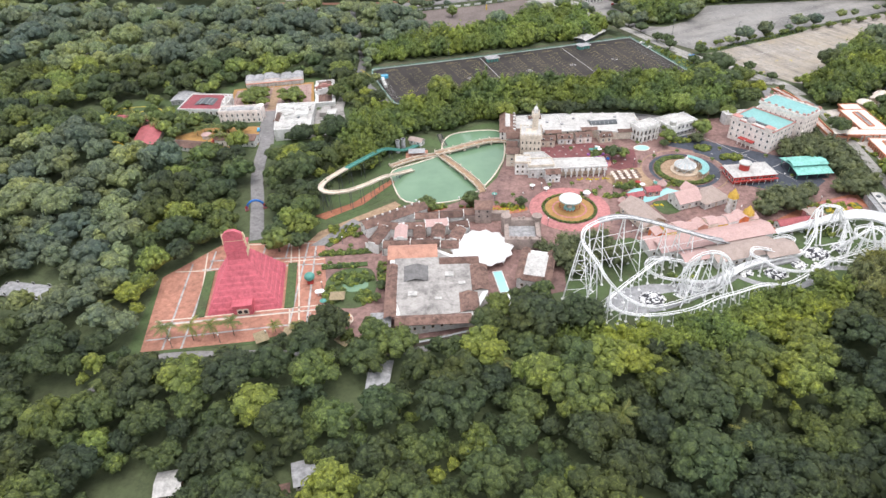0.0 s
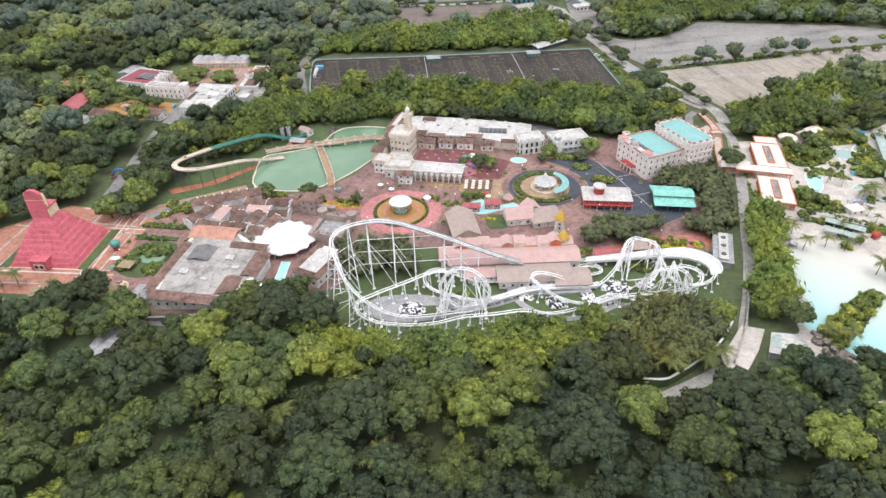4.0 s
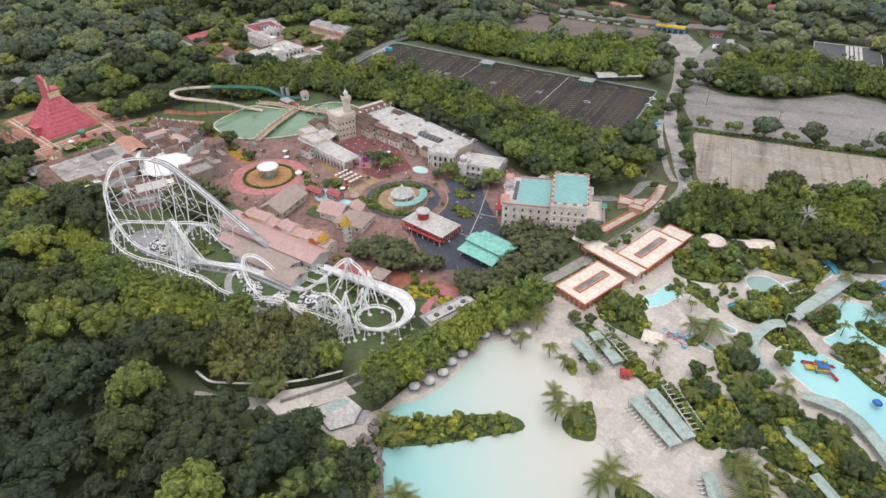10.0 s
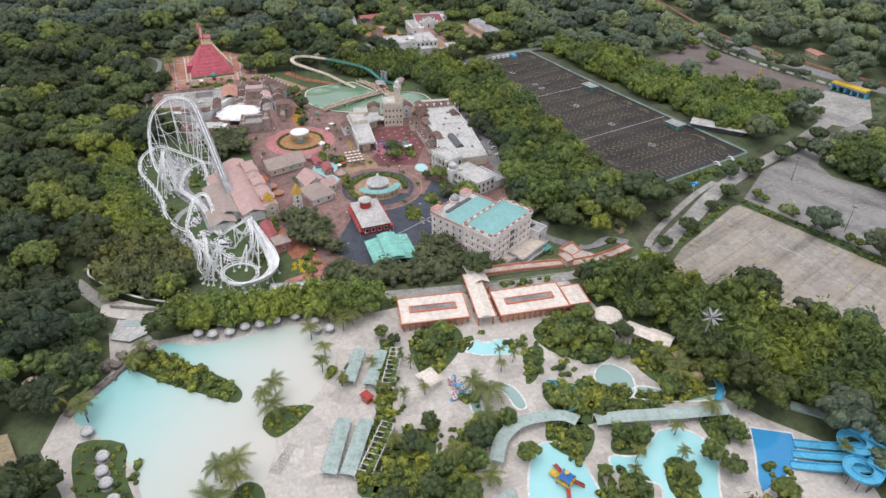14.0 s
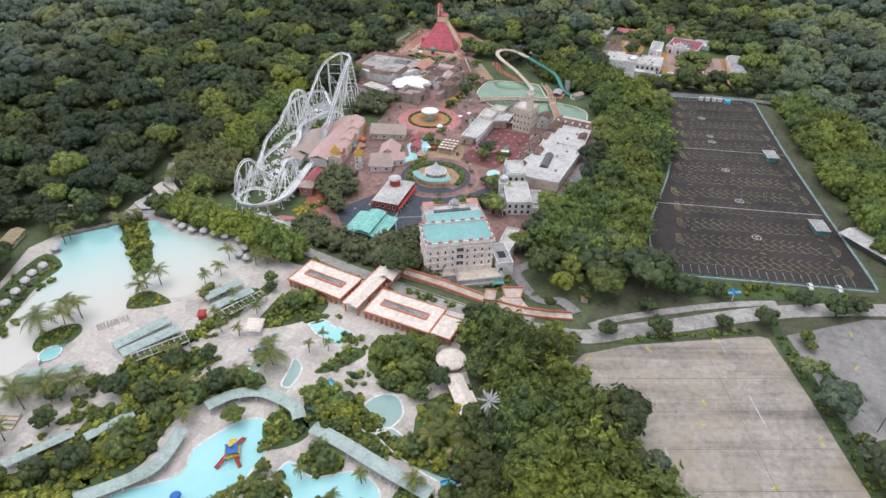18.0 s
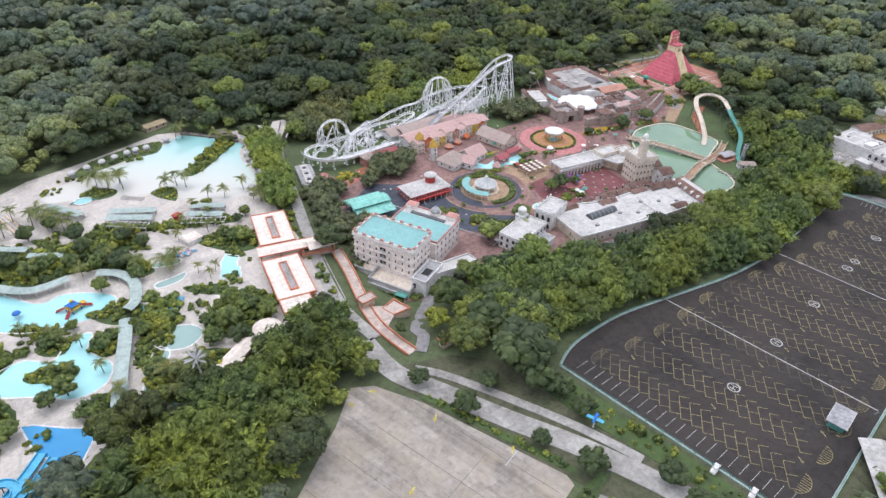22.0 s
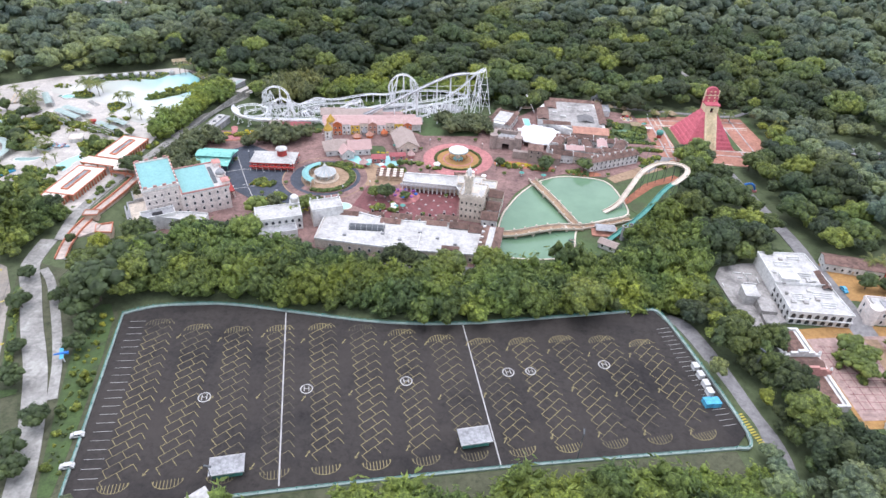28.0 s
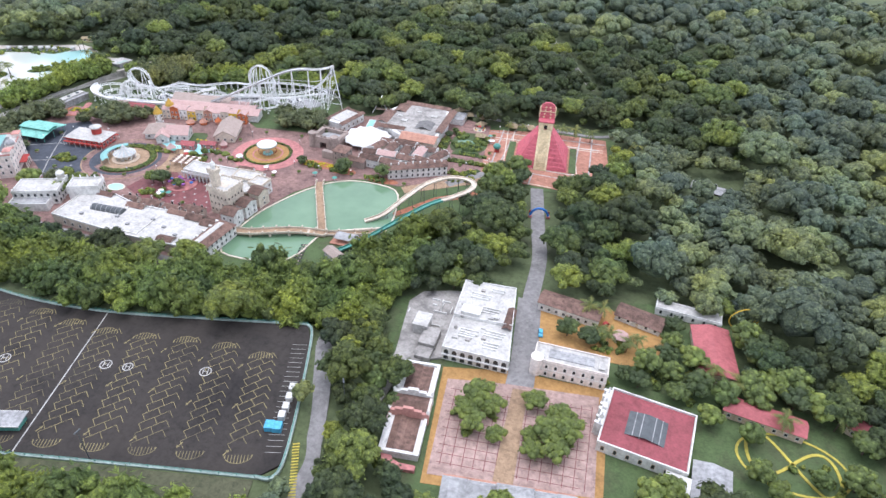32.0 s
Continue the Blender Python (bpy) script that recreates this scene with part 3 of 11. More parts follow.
# ---- ground ----
def ground_sheet():
    near = np.arange(-420, 620.1, 8.0)
    far = np.array([-4500, -3000, -2000, -1400, -1000, -760, -600, -500.0])
    xs = np.concatenate([far, near, 620 + (far[::-1] * -1 - 420)])
    ys = np.concatenate([far, np.arange(-420, 900.1, 8.0), 900 + (far[::-1] * -1 - 420)])
    X, Y = np.meshgrid(xs, ys)
    Z = height(X, Y)
    nx, ny = len(xs), len(ys)
    idx = np.arange(nx * ny).reshape(ny, nx)
    faces = np.stack([idx[:-1, :-1], idx[:-1, 1:], idx[1:, 1:], idx[1:, :-1]], -1).reshape(-1, 4)
    me = bpy.data.meshes.new("ground")
    me.from_pydata(np.stack([X, Y, Z], -1).reshape(-1, 3).tolist(), [], faces.tolist())
    me.materials.append(M["soil"])
    me.shade_smooth()
    return tagged(new("ground", me), "dark leaf-littered forest ground around the park", "ground", kind="structure")


ground_sheet()


def paving(name, poly, top, material, label, category="pavement", thick=0.5, rounded=0):
    if rounded:
        poly = smooth_loop(poly, rounded)
    ob = part(name, prism(list(poly), top - thick, top), material)
    return tagged(ob, label, category, kind="structure")


G = -5.0   # the park's paving
paving("pavement", PARK, G - 0.12, "grass", "mown green lawn under the theme park", "lawn", 0.3)

# pools, their deck and their planting stand higher
paving("pool_deck", POOLS, 0.12, "sand", "pale sandy concrete deck round the pools", "pool deck", 0.6)
WAVE = [(285, 200), (268, 215), (258, 226), (257, 231), (261, 240), (262, 252), (260, 266), (259, 277), (264, 284), (272, 291), (282, 292), (292, 288), (303, 279), (310, 268), (320, 267), (334, 262), (350, 258), (362, 256), (366, 246), (355, 238), (338, 230), (325, 226), (312, 221), (298, 210)]
wp = part("water", prism([(x - 270, y - 214) for x, y in smooth_loop(WAVE, 3)], 0.0, 0.16), "wave")
wp.location = (270, 214, 0)
tagged(wp, "pale turquoise wave pool with a white beach", "pool", kind="structure")


# ---- foliage ----
def ico(sub=1):
    bm = bmesh.new()
    bmesh.ops.create_icosphere(bm, subdivisions=sub, radius=1.0)
    v = np.array([q.co[:] for q in bm.verts])
    f = np.array([[q.index for q in t.verts] for t in bm.faces])
    bm.free()
    return v, f


ICO1, ICO2 = ico(1), ico(2)


def leaf_quads(rng, c, n, size, flat=0.0):
    """One leaf clump (a bent quad) at each place c with normal n."""
    k = len(c)
    a = rng.normal(size=(k, 3))
    n = n + rng.normal(size=(k, 3)) * 0.3 + np.array([0, 0, 0.55])
    n /= np.linalg.norm(n, axis=1)[:, None]
    u = np.cross(n, a)
    u /= np.linalg.norm(u, axis=1)[:, None] + 1e-9
    w = np.cross(n, u)
    s = size * rng.uniform(0.65, 1.35, (k, 1))
    droop = n * s * 0.25
    q = np.stack([c - u * s - w * s * 0.6, c + u * s * 0.9 - w * s * 0.7 - droop, c + u * s + w * s * 0.6 - droop * 0.5, c - u * s * 0.8 + w * s * 0.75], 1)
    return q


def crown(seed, lobes=18, rl=0.3, per=9, size=0.075, squash=0.62, low=0.1):
    """A leafy crown of radius about 1 with its base at z = 0: a broad dome of many small lobes, each a lump set with leaf clumps."""
    rng = np.random.default_rng(seed)
    ang = np.arange(lobes) * 2.39996 + rng.normal(0, 0.35, lobes)
    up = np.clip(1 - (np.arange(lobes) + 0.5) / lobes * (1 - low) + rng.normal(0, 0.06, lobes), 0.02, 1)
    out = np.sqrt(1 - up ** 2)
    reach = (1 - rl * 0.8) * rng.uniform(0.82, 1.08, lobes)
    L = np.stack([reach * out * np.cos(ang), reach * out * np.sin(ang), 0.3 + reach * up * squash], 1)
    R = rl * rng.uniform(0.75, 1.3, lobes)
    d = rng.normal(size=(lobes, per, 3))
    d[:, :, 2] = np.abs(d[:, :, 2]) * 0.9 - 0.2
    d += 0.5 * (L - np.array([0, 0, 0.3]))[:, None]
    d /= np.linalg.norm(d, axis=2)[:, :, None]
    c = L[:, None] + d * R[:, None, None] * rng.uniform(0.85, 1.2, (lobes, per, 1)) * np.array([1, 1, 0.8])
    q = leaf_quads(rng, c.reshape(-1, 3), d.reshape(-1, 3), size)
    V = [q.reshape(-1, 3)]
    nv = len(q) * 4
    cv, cf = ICO1
    tri = []
    for l, r in zip(L, R):
        V.append(cv * r * np.array([1, 1, 0.8]) * rng.uniform(0.72, 1.2, (len(cv), 1)) + l)
        tri.append(cf + nv)
        nv += len(cv)
    V.append(cv * np.array([0.7, 0.7, 0.5 * squash + 0.12]) * rng.uniform(0.85, 1.15, (len(cv), 1)) + np.array([0, 0, 0.34]))
    tri.append(cf + nv)
    return np.concatenate(V), np.arange(len(q) * 4).reshape(-1, 4), np.concatenate(tri)


def plume(seed, sprays, size=0.2):
    """A bamboo clump: canes that arch outwards, hung with long feathery sprays in layers."""
    rng = np.random.default_rng(seed)
    qs, tri, cores = [], [], []
    n = 14
    per = sprays // n
    for i in range(n):
        a = i * 2.4 + rng.uniform(-0.5, 0.5)
        lean = 0.25 + 0.9 * math.sqrt((i + 0.5) / n) * rng.uniform(0.8, 1.15)
        h = rng.uniform(1.3, 1.8) * (1.12 - 0.32 * lean)
        t = rng.uniform(0.42, 1, per)
        r = lean * t ** 1.8
        c = np.stack([r * np.cos(a), r * np.sin(a), h * (t - 0.3 * lean * t ** 3)], 1) + rng.normal(size=(per, 3)) * np.array([0.12, 0.12, 0.07])
        b = a + rng.normal(0, 0.75, per)
        u = np.stack([np.cos(b), np.sin(b), rng.normal(-0.3, 0.3, per)], 1)
        u /= np.linalg.norm(u, axis=1)[:, None]
        w = np.cross(u, rng.normal(size=(per, 3)) * 0.35 + np.array([0, 0, 1]))
        w /= np.linalg.norm(w, axis=1)[:, None] + 1e-9
        s = size * rng.uniform(0.7, 1.4, (per, 1))
        qs.append(np.stack([c - u * s * 0.9, c + w * s * 0.36, c + u * s * 1.5, c - w * s * 0.36], 1))
        f = 0.8
        p = np.array([lean * f ** 1.8 * math.cos(a), lean * f ** 1.8 * math.sin(a), h * (f - 0.3 * lean * f ** 3) - 0.16])
        cores.append(ICO1[0] * np.array([0.27, 0.27, 0.2]) * rng.uniform(0.7, 1.25, (12, 1)) + p)
    q = np.concatenate(qs)
    nv = len(q) * 4
    cores.append(ICO1[0] * np.array([0.6, 0.6, 0.55]) * rng.uniform(0.85, 1.15, (12, 1)) + np.array([0, 0, 0.5]))
    for k in range(len(cores)):
        tri.append(ICO1[1] + nv + 12 * k)
    return np.concatenate([q.reshape(-1, 3)] + cores), np.arange(nv).reshape(-1, 4), np.concatenate(tri)


def foliage_mesh(name, items, material):
    """Many plants in one mesh. items: (template, x, y, z, radius, height, turn, tone)."""
    V, Q, T, tone = [], [], [], []
    n = 0
    for (v, q, t), x, y, z, r, h, a, tn in items:
        c, s = math.cos(a), math.sin(a)
        w = np.stack([(v[:, 0] * c - v[:, 1] * s) * r + x, (v[:, 0] * s + v[:, 1] * c) * r + y, v[:, 2] * h + z], 1)
        V.append(w)
        Q.append(q + n)
        T.append(t + n)
        k = np.full(len(v), tn)
        k[q.size:] += 0.04
        tone.append(k)
        n += len(v)
    V, Q, T, tone = np.concatenate(V), np.concatenate(Q), np.concatenate(T), np.concatenate(tone)
    me = bpy.data.meshes.new(name)
    me.vertices.add(len(V))
    me.vertices.foreach_set("co", V.astype(np.float32).ravel())
    loops = np.concatenate([Q.ravel(), T.ravel()]).astype(np.int32)
    me.loops.add(len(loops))
    me.loops.foreach_set("vertex_index", loops)
    me.polygons.add(len(Q) + len(T))
    me.polygons.foreach_set("loop_start", np.concatenate([np.arange(len(Q)) * 4, Q.size + np.arange(len(T)) * 3]).astype(np.int32))
    at = me.attributes.new("tone", "FLOAT", "POINT")
    at.data.foreach_set("value", tone.astype(np.float32))
    me.update(calc_edges=True)
    me.materials.append(M[material])
    return me


GREAT = [crown(s, 42, 0.2, 14, 0.045, 0.5) for s in range(4)]
NEAR = [crown(s + 10, 20, 0.29, 16, 0.062, 0.62) for s in range(6)]
SMALL = [crown(s + 20, 10, 0.38, 14, 0.1, 0.75) for s in range(5)]
BUSH = [crown(s + 30, 4, 0.5, 8, 0.17, 0.7) for s in range(5)]
FAR = [crown(s + 50, 11, 0.37, 4, 0.13, 0.62) for s in range(6)]
FAINT = [crown(s + 70, 7, 0.44, 2, 0.2, 0.6) for s in range(6)]
BAMBOO = [plume(s, 196, 0.15) for s in range(6)]


def scatter(rng, x0, y0, x1, y1, step):
    nx, ny = int((x1 - x0) / step), int((y1 - y0) / step)
    X, Y = np.meshgrid(np.arange(nx), np.arange(ny))
    x = x0 + (X + 0.5 * (Y % 2)) * step + rng.uniform(-0.42, 0.42, X.shape) * step
    y = y0 + Y * step + rng.uniform(-0.42, 0.42, X.shape) * step
    return x.ravel(), y.ravel()


def grown(poly, d):
    """An outline pushed outwards by d from its middle."""
    c = np.mean(poly, 0)
    return [tuple(np.array(p) + (np.array(p) - c) / (np.linalg.norm(np.array(p) - c) + 1e-6) * d) for p in poly]


# belts of bamboo: between the car park and the park, along the coaster, the pools and the second car park
BELTS = [[(-36, 356), (-16, 396), (14, 404), (44, 412), (52, 424), (92, 424), (140, 419), (156, 413), (174, 410), (205, 410), (214, 428), (194, 461), (156, 457), (90, 458.5), (56, 454), (15, 444), (-25, 433), (-46, 432), (-58, 400), (-60, 340)],
         [(46, 206), (62, 199), (80, 196), (106, 198), (132, 206), (162, 217), (184, 225), (182, 210), (150, 194), (100, 180), (50, 188)],
         [(243, 229), (252, 234), (255, 262), (257, 285), (261, 312), (257, 322), (250, 314), (246, 290), (241, 256), (238, 238)],
         [(262, 404), (282, 406), (306, 424), (330, 434), (352, 446), (372, 470), (340, 506), (324, 492), (300, 466), (288, 455), (275, 440), (265, 434)],
         [(-46, 520), (37, 537), (105, 554), (160, 569), (150, 596), (122, 636), (104, 632), (64, 590), (24, 572), (-20, 566), (-54, 536)],
         [(192, 604), (200, 593), (212, 590), (238, 605), (253, 624), (269, 649), (300, 655), (402, 657), (416, 684), (320, 694), (280, 690), (234, 690), (204, 672), (191, 634)]]


# soft olive casuarinas south of the corkscrew
GROVE = [(186, 196), (203, 198), (211, 207), (219, 215), (224, 225), (216, 234), (204, 234), (194, 229), (184, 225), (180, 212)]
# small clearings round the huts in the woods
GLADES = [(-124, 195, 10), (-10, 197, 6), (2, 200, 6), (-110, 195, 10), (-97, 196, 10), (-84, 197, 9), (137, 562, 19), (120, 838, 20), (152, 826, 20), (162, 690, 18), (-98, 132, 9), (-55, 131, 10), (-28, 176, 10), (-200, 243, 17), (270, 185, 9), (300, 182, 14), (214, 192, 6), (230, 200, 5), (30, 735, 14), (-150, 735, 14), (253, 372, 9), (253, 388, 9), (253, 404, 9), (252, 420, 9), (249, 436, 9), (246, 450, 8), (238, 394, 10), (224, 404, 9), (214, 402, 9), (240, 410, 8), (246, 214, 13), (256, 221, 8), (231, 212, 11), (204, 192, 7), (264, 210, 7), (213, 238, 13), (228, 247, 10), (350, 742, 18), (244, 724, 34), (256, 712, 26), (30, 735, 14)]


def forest():
    rng = np.random.default_rng(11)
    holes = [PARK, POOLS, LOT_A, LOT_B, LOT_C, TOWN, FIELD, GATEWAY, VILLAGE, HAMLET, VERGE, LOTEDGE]
    near_items, far_items, reeds = [], [], []

    def free(x, y):
        ok = clear_of_roads(x, y)
        for h in holes:
            ok &= ~inside(grown(h, 3.0) if h not in (PARK, TOWN) else h, x, y)
        for b in BELTS + [GROVE]:
            ok &= ~inside(b, x, y)
        for cx, cy, r in GLADES:
            ok &= np.hypot(x - cx, y - cy) > r
        return ok

    # trees of every size: the great spreading ones first, then the rest into the room between them
    taken = {}

    def room(x, y, r, snug=0.64):
        i, j = int(x // 18), int(y // 18)
        for a in range(i - 2, i + 3):
            for b in range(j - 2, j + 3):
                for ox, oy, o in taken.get((a, b), ()):
                    if (ox - x) ** 2 + (oy - y) ** 2 < (snug * (o + r)) ** 2:
                        return False
        taken.setdefault((i, j), []).append((x, y, r))
        return True

    def tone_at(px, py, r):
        n = noise.noise((px * 0.012, py * 0.012, 0.0))
        if rng.random() < 0.1 and r < 12:
            return rng.uniform(0.72, 1.0)
        # shade south of the pools is put in as a darker leaf tone
        return clip01((0.04 if py < 208 and 150 < px < 330 else 0.2 if py < 184 and px < 215 else 0.36) + 0.45 * n + rng.normal(0, 0.23))

    for step, lo, hi in ((46, 12.0, 16.0), (17, 8.0, 11.0), (11, 5.5, 7.8), (7.5, 3.8, 5.4), (6.0, 2.6, 3.8)):
        x, y = scatter(rng, -330, 20, 470, 700, step)
        ok = free(x, y)
        for px, py in zip(x[ok], y[ok]):
            r = rng.uniform(lo, hi)
            near = py < 205 and -220 < px < 300 or (math.hypot(px - 110, py - 320) < 270 and py < 470) or (px < -60 and 380 < py < 520)
            if (r < 3.8 and not near) or not room(px, py, r) or (r > 11 and not bool(np.all(free(px + np.array([-9, 9, 0, 0]), py + np.array([0, 0, -9, 9]))))):
                continue
            z = float(height(px, py)) + rng.uniform(1.0, 4.0) + 0.32 * r
            row = (px, py, z, r, r * rng.uniform(0.95, 1.35), rng.uniform(0, 6.28), tone_at(px, py, r))
            if near:
                kind = GREAT if r > 11 else NEAR if r > 5.5 else SMALL if r > 3.8 else BUSH
                near_items.append((kind[rng.integers(len(kind))], *row))
            else:
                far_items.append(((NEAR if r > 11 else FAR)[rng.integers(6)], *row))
    for step, lo, hi in ((44, 13.0, 18.0), (22, 9.0, 12.5), (14, 6.0, 9.0)):
        x, y = scatter(rng, -620, -330, 860, 1050, step)
        ok = free(x, y) & ~((x > -330) & (x < 470) & (y > 20) & (y < 700)) & (np.hypot(x - 40, y - 270) < 660)
        for px, py in zip(x[ok], y[ok]):
            r = rng.uniform(lo, hi)
            if room(px, py, r):
                kind = FAR if r > 12 else FAINT
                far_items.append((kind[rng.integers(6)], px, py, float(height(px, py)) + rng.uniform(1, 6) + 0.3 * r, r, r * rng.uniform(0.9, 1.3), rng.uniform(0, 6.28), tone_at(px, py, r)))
    for b in BELTS:
        bx = [p[0] for p in b]
        by = [p[1] for p in b]
        tall = b is BELTS[2] or b is BELTS[1]
        fresh = 0.36 if b is BELTS[0] or b is BELTS[5] else 0.6 if b is BELTS[4] else 0.66 if tall else 0.42
        x, y = scatter(rng, min(bx), min(by), max(bx), max(by), 4.6 if b is BELTS[2] else 6.3)
        ok = inside(b, x, y) & clear_of_roads(x, y, 0.36 if b is BELTS[2] else 0.43)
        for px, py in zip(x[ok], y[ok]):
            r = rng.uniform(5.4, 7.6) if b is BELTS[2] else 4.8 + 4.2 * rng.random() ** 1.6
            h = rng.uniform(8.6, 11.4) if b is BELTS[2] else rng.uniform(7.0, 9.6) if tall else r * rng.uniform(1.1, 1.7)
            reeds.append((BAMBOO[rng.integers(6)], px, py, float(height(px, py)) - 0.3, r, h, rng.uniform(0, 6.28), clip01(fresh + 0.35 * noise.noise((px * 0.03, py * 0.03, 5)) + rng.normal(0, 0.2))))
    soft = []
    x, y = scatter(rng, 178, 194, 228, 238, 5.4)
    ok = inside(GROVE, x, y) & clear_of_roads(x, y, 0.5)
    for px, py in zip(x[ok], y[ok]):
        r = rng.uniform(4.4, 6.6)
        soft.append((BAMBOO[rng.integers(6)], px, py, float(height(px, py)) - 0.3, r, rng.uniform(9.0, 12.5), rng.uniform(0, 6.28), clip01(0.5 + rng.normal(0, 0.25))))
    for nm, it, mat, lab in (("casuarina_grove", soft, "casuarina", "soft olive-green casuarina trees beside the coaster"), ("forest", near_items, "forest", "dense dark green tropical broadleaf forest"), ("far_woods", far_items, "hazed_forest", "distant green woodland to the skyline, haze tinted into its leaves"), ("bamboo_belt", reeds, "bamboo", "feathery yellow-green bamboo screening the park edge")):
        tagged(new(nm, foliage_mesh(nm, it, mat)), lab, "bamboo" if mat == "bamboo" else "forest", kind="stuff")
    print("TREES", len(near_items), len(far_items), len(reeds))


forest()


# ---- paving, roads and car parks ----
paving("car_park", LOT_A, 0.1, "asphalt", "dark worn asphalt deck of the main car park", "car park", 5.5)
paving("overflow_car_park", LOT_B, 0.1, "concrete_lot", "pale streaked concrete overflow car park", "car park")
paving("outer_car_park", LOT_C, 0.1, "grey_lot", "grey worn asphalt outer car park", "car park")
paving("lawn", TOWN, -2.1, "grass", "green lawns round the old town square", "lawn", 0.4)
paving("sports_field", FIELD, 0.1, "field_soil", "bare brown playing field", "field")
paving("entrance_forecourt", GATEWAY, 0.12, "road", "pale concrete forecourt of the entrance gate", "pavement")
paving("lawn", HAMLET, -6.6, "grass", "pale green clearing round the far hamlet", "lawn", 0.4)
paving("lot_verge", [(-44, 508), (37, 526), (105, 543), (160, 558), (158, 567), (104, 552), (36, 535), (-46, 518)], 0.06, "rough_grass", "rough grassy lane below the car park wall", "pavement", 0.4)
paving("verge", VERGE, -0.02, "rough_grass", "rough dry grass verge beside the entrance road", "lawn", 0.4)
paving("service_yard", VILLAGE, 0.04, "grey_lot", "grey yard beside the entrance", "yard")


def road(name, line, width, material, label, lift=0.12, dense=8):
    """A carriageway that follows the ground."""
    pts = smooth_loop(line, dense, closed=False)
    bm = bmesh.new()
    prev = None
    P = [Vector(p) for p in pts]
    for i, p in enumerate(P):
        d = (P[min(i + 1, len(P) - 1)] - P[max(i - 1, 0)]).normalized()
        s = Vector((-d.y, d.x)) * width / 2
        z = float(height(p.x, p.y)) + lift + 0.25
        row = [bm.verts.new((p.x + s.x, p.y + s.y, z)), bm.verts.new((p.x - s.x, p.y - s.y, z)), bm.verts.new((p.x - s.x, p.y - s.y, z - 0.6)), bm.verts.new((p.x + s.x, p.y + s.y, z - 0.6))]
        if prev:
            for k in range(4):
                bm.faces.new((prev[k], prev[(k + 1) % 4], row[(k + 1) % 4], row[k]))
        prev = row
    bmesh.ops.recalc_face_normals(bm, faces=bm.faces)
    return tagged(part(name, bm, material), label, "road", kind="structure")


road("footway", smooth_loop([(248, 446), (238, 456), (221, 480), (209, 499), (200, 517)], 4, False), 3.6, "road", "pale concrete footway beside the entrance road")
road("road", ENTRY, 8.2, "road", "pale concrete entrance road between the car parks")
road("road", CANAL, 5.5, "road", "pale service road between park and pools")
road("road", AVENUE, 7.5, "street", "grey avenue from the old town to the temple")
road("road", HIGHWAY, 15, "street", "grey two-lane highway past the park")
road("road", LOTROAD, 7, "street", "grey lane beside the car park")
road("road", TRACK, 3.4, "road", "pale narrow track through the far woods")
road("road", SOUTH, 3.2, "street", "narrow grey track along the forest edge")


road("service_lane", LANE, 5.0, "street", "worn grey service lane behind the casino", 0.17)


def strip(bm, a, b, w, z):
    a, b = Vector(a), Vector(b)
    d = (b - a).normalized()
    s = Vector((-d.y, d.x)) * w / 2
    bm.faces.new([bm.verts.new((*(q), z)) for q in (a - s, b - s, b + s, a + s)])


def stall_band(top, bottom, hatched=True):
    """A double row of slanted stalls, with a hatched island at each end."""
    t, b = Vector(top), Vector(bottom)
    d = (b - t).normalized()
    s = Vector((d.y, -d.x))
    L = (b - t).length
    bm, hb = bmesh.new(), bmesh.new()
    z = 0.108
    n = int(L / 4.2)
    q = (s * 0.85 + d * 0.527).normalized()
    e = (d * 0.85 - s * 0.527).normalized()
    for i in range(n):
        c = t + d * (i * 4.2)
        strip(bm, c - q * 5.4, c + q * 5.4, 0.2, z)
        for k in (-1, 0, 1):
            strip(bm, c + q * 5.4 * k, c + q * 5.4 * k + e * 3.57, 0.2, z + 0.002)
    for c, sg in ((t, -1), (b, 1)):
        arc = [c + s * 4.8 * math.cos(a) + d * sg * 3.4 * math.sin(a) for a in [math.pi * k / 10 for k in range(11)]]
        for p, q in zip(arc, arc[1:]):
            strip(hb, p, q, 0.2, z)
        for k in range(-4, 5):
            x = k * 1.1
            h = 3.4 * math.sqrt(max(0, 1 - (x / 4.8) ** 2))
            strip(hb, c + s * x, c + s * x + d * sg * h, 0.24, z + 0.002)
    return bm, hb


lines = thing("parking_marking", "worn white and yellow stall lines on dark asphalt", "road marking", kind="structure")
for k in range(13):
    f = k / 12
    # top edge follows the deck's upper fence, lower edge its kerb
    u = 181 - 16.6 * k
    top = Vector((u, 474 - 14 * f + 2.5 * math.sin(k)))
    low = Vector((u - 20 + 4 * f, 547 - 46 * f))
    bm, hb = stall_band(top, low)
    part("stall_line", bm, "line_yellow", lines)
    part("hatched_island", hb, "line_yellow", lines)
bm = bmesh.new()
for (a, b) in (((132, 457.5), (109, 541)), ((56, 456), (38, 524))):
    strip(bm, a, b, 0.5, 0.112)
part("seam_line", bm, "line_white", lines)
bm = bmesh.new()
for i in range(22):
    a = Vector((193, 474)) + Vector((-22, 80)) * (i / 22)
    strip(bm, a, a + Vector((-6.2, -1.2)), 0.16, 0.112)
    b = Vector((-32, 446)) + Vector((-16, 52)) * (i / 22)
    strip(bm, b, b + Vector((5.4, 1.6)), 0.16, 0.112)
part("stall_line", bm, "line_white", lines)


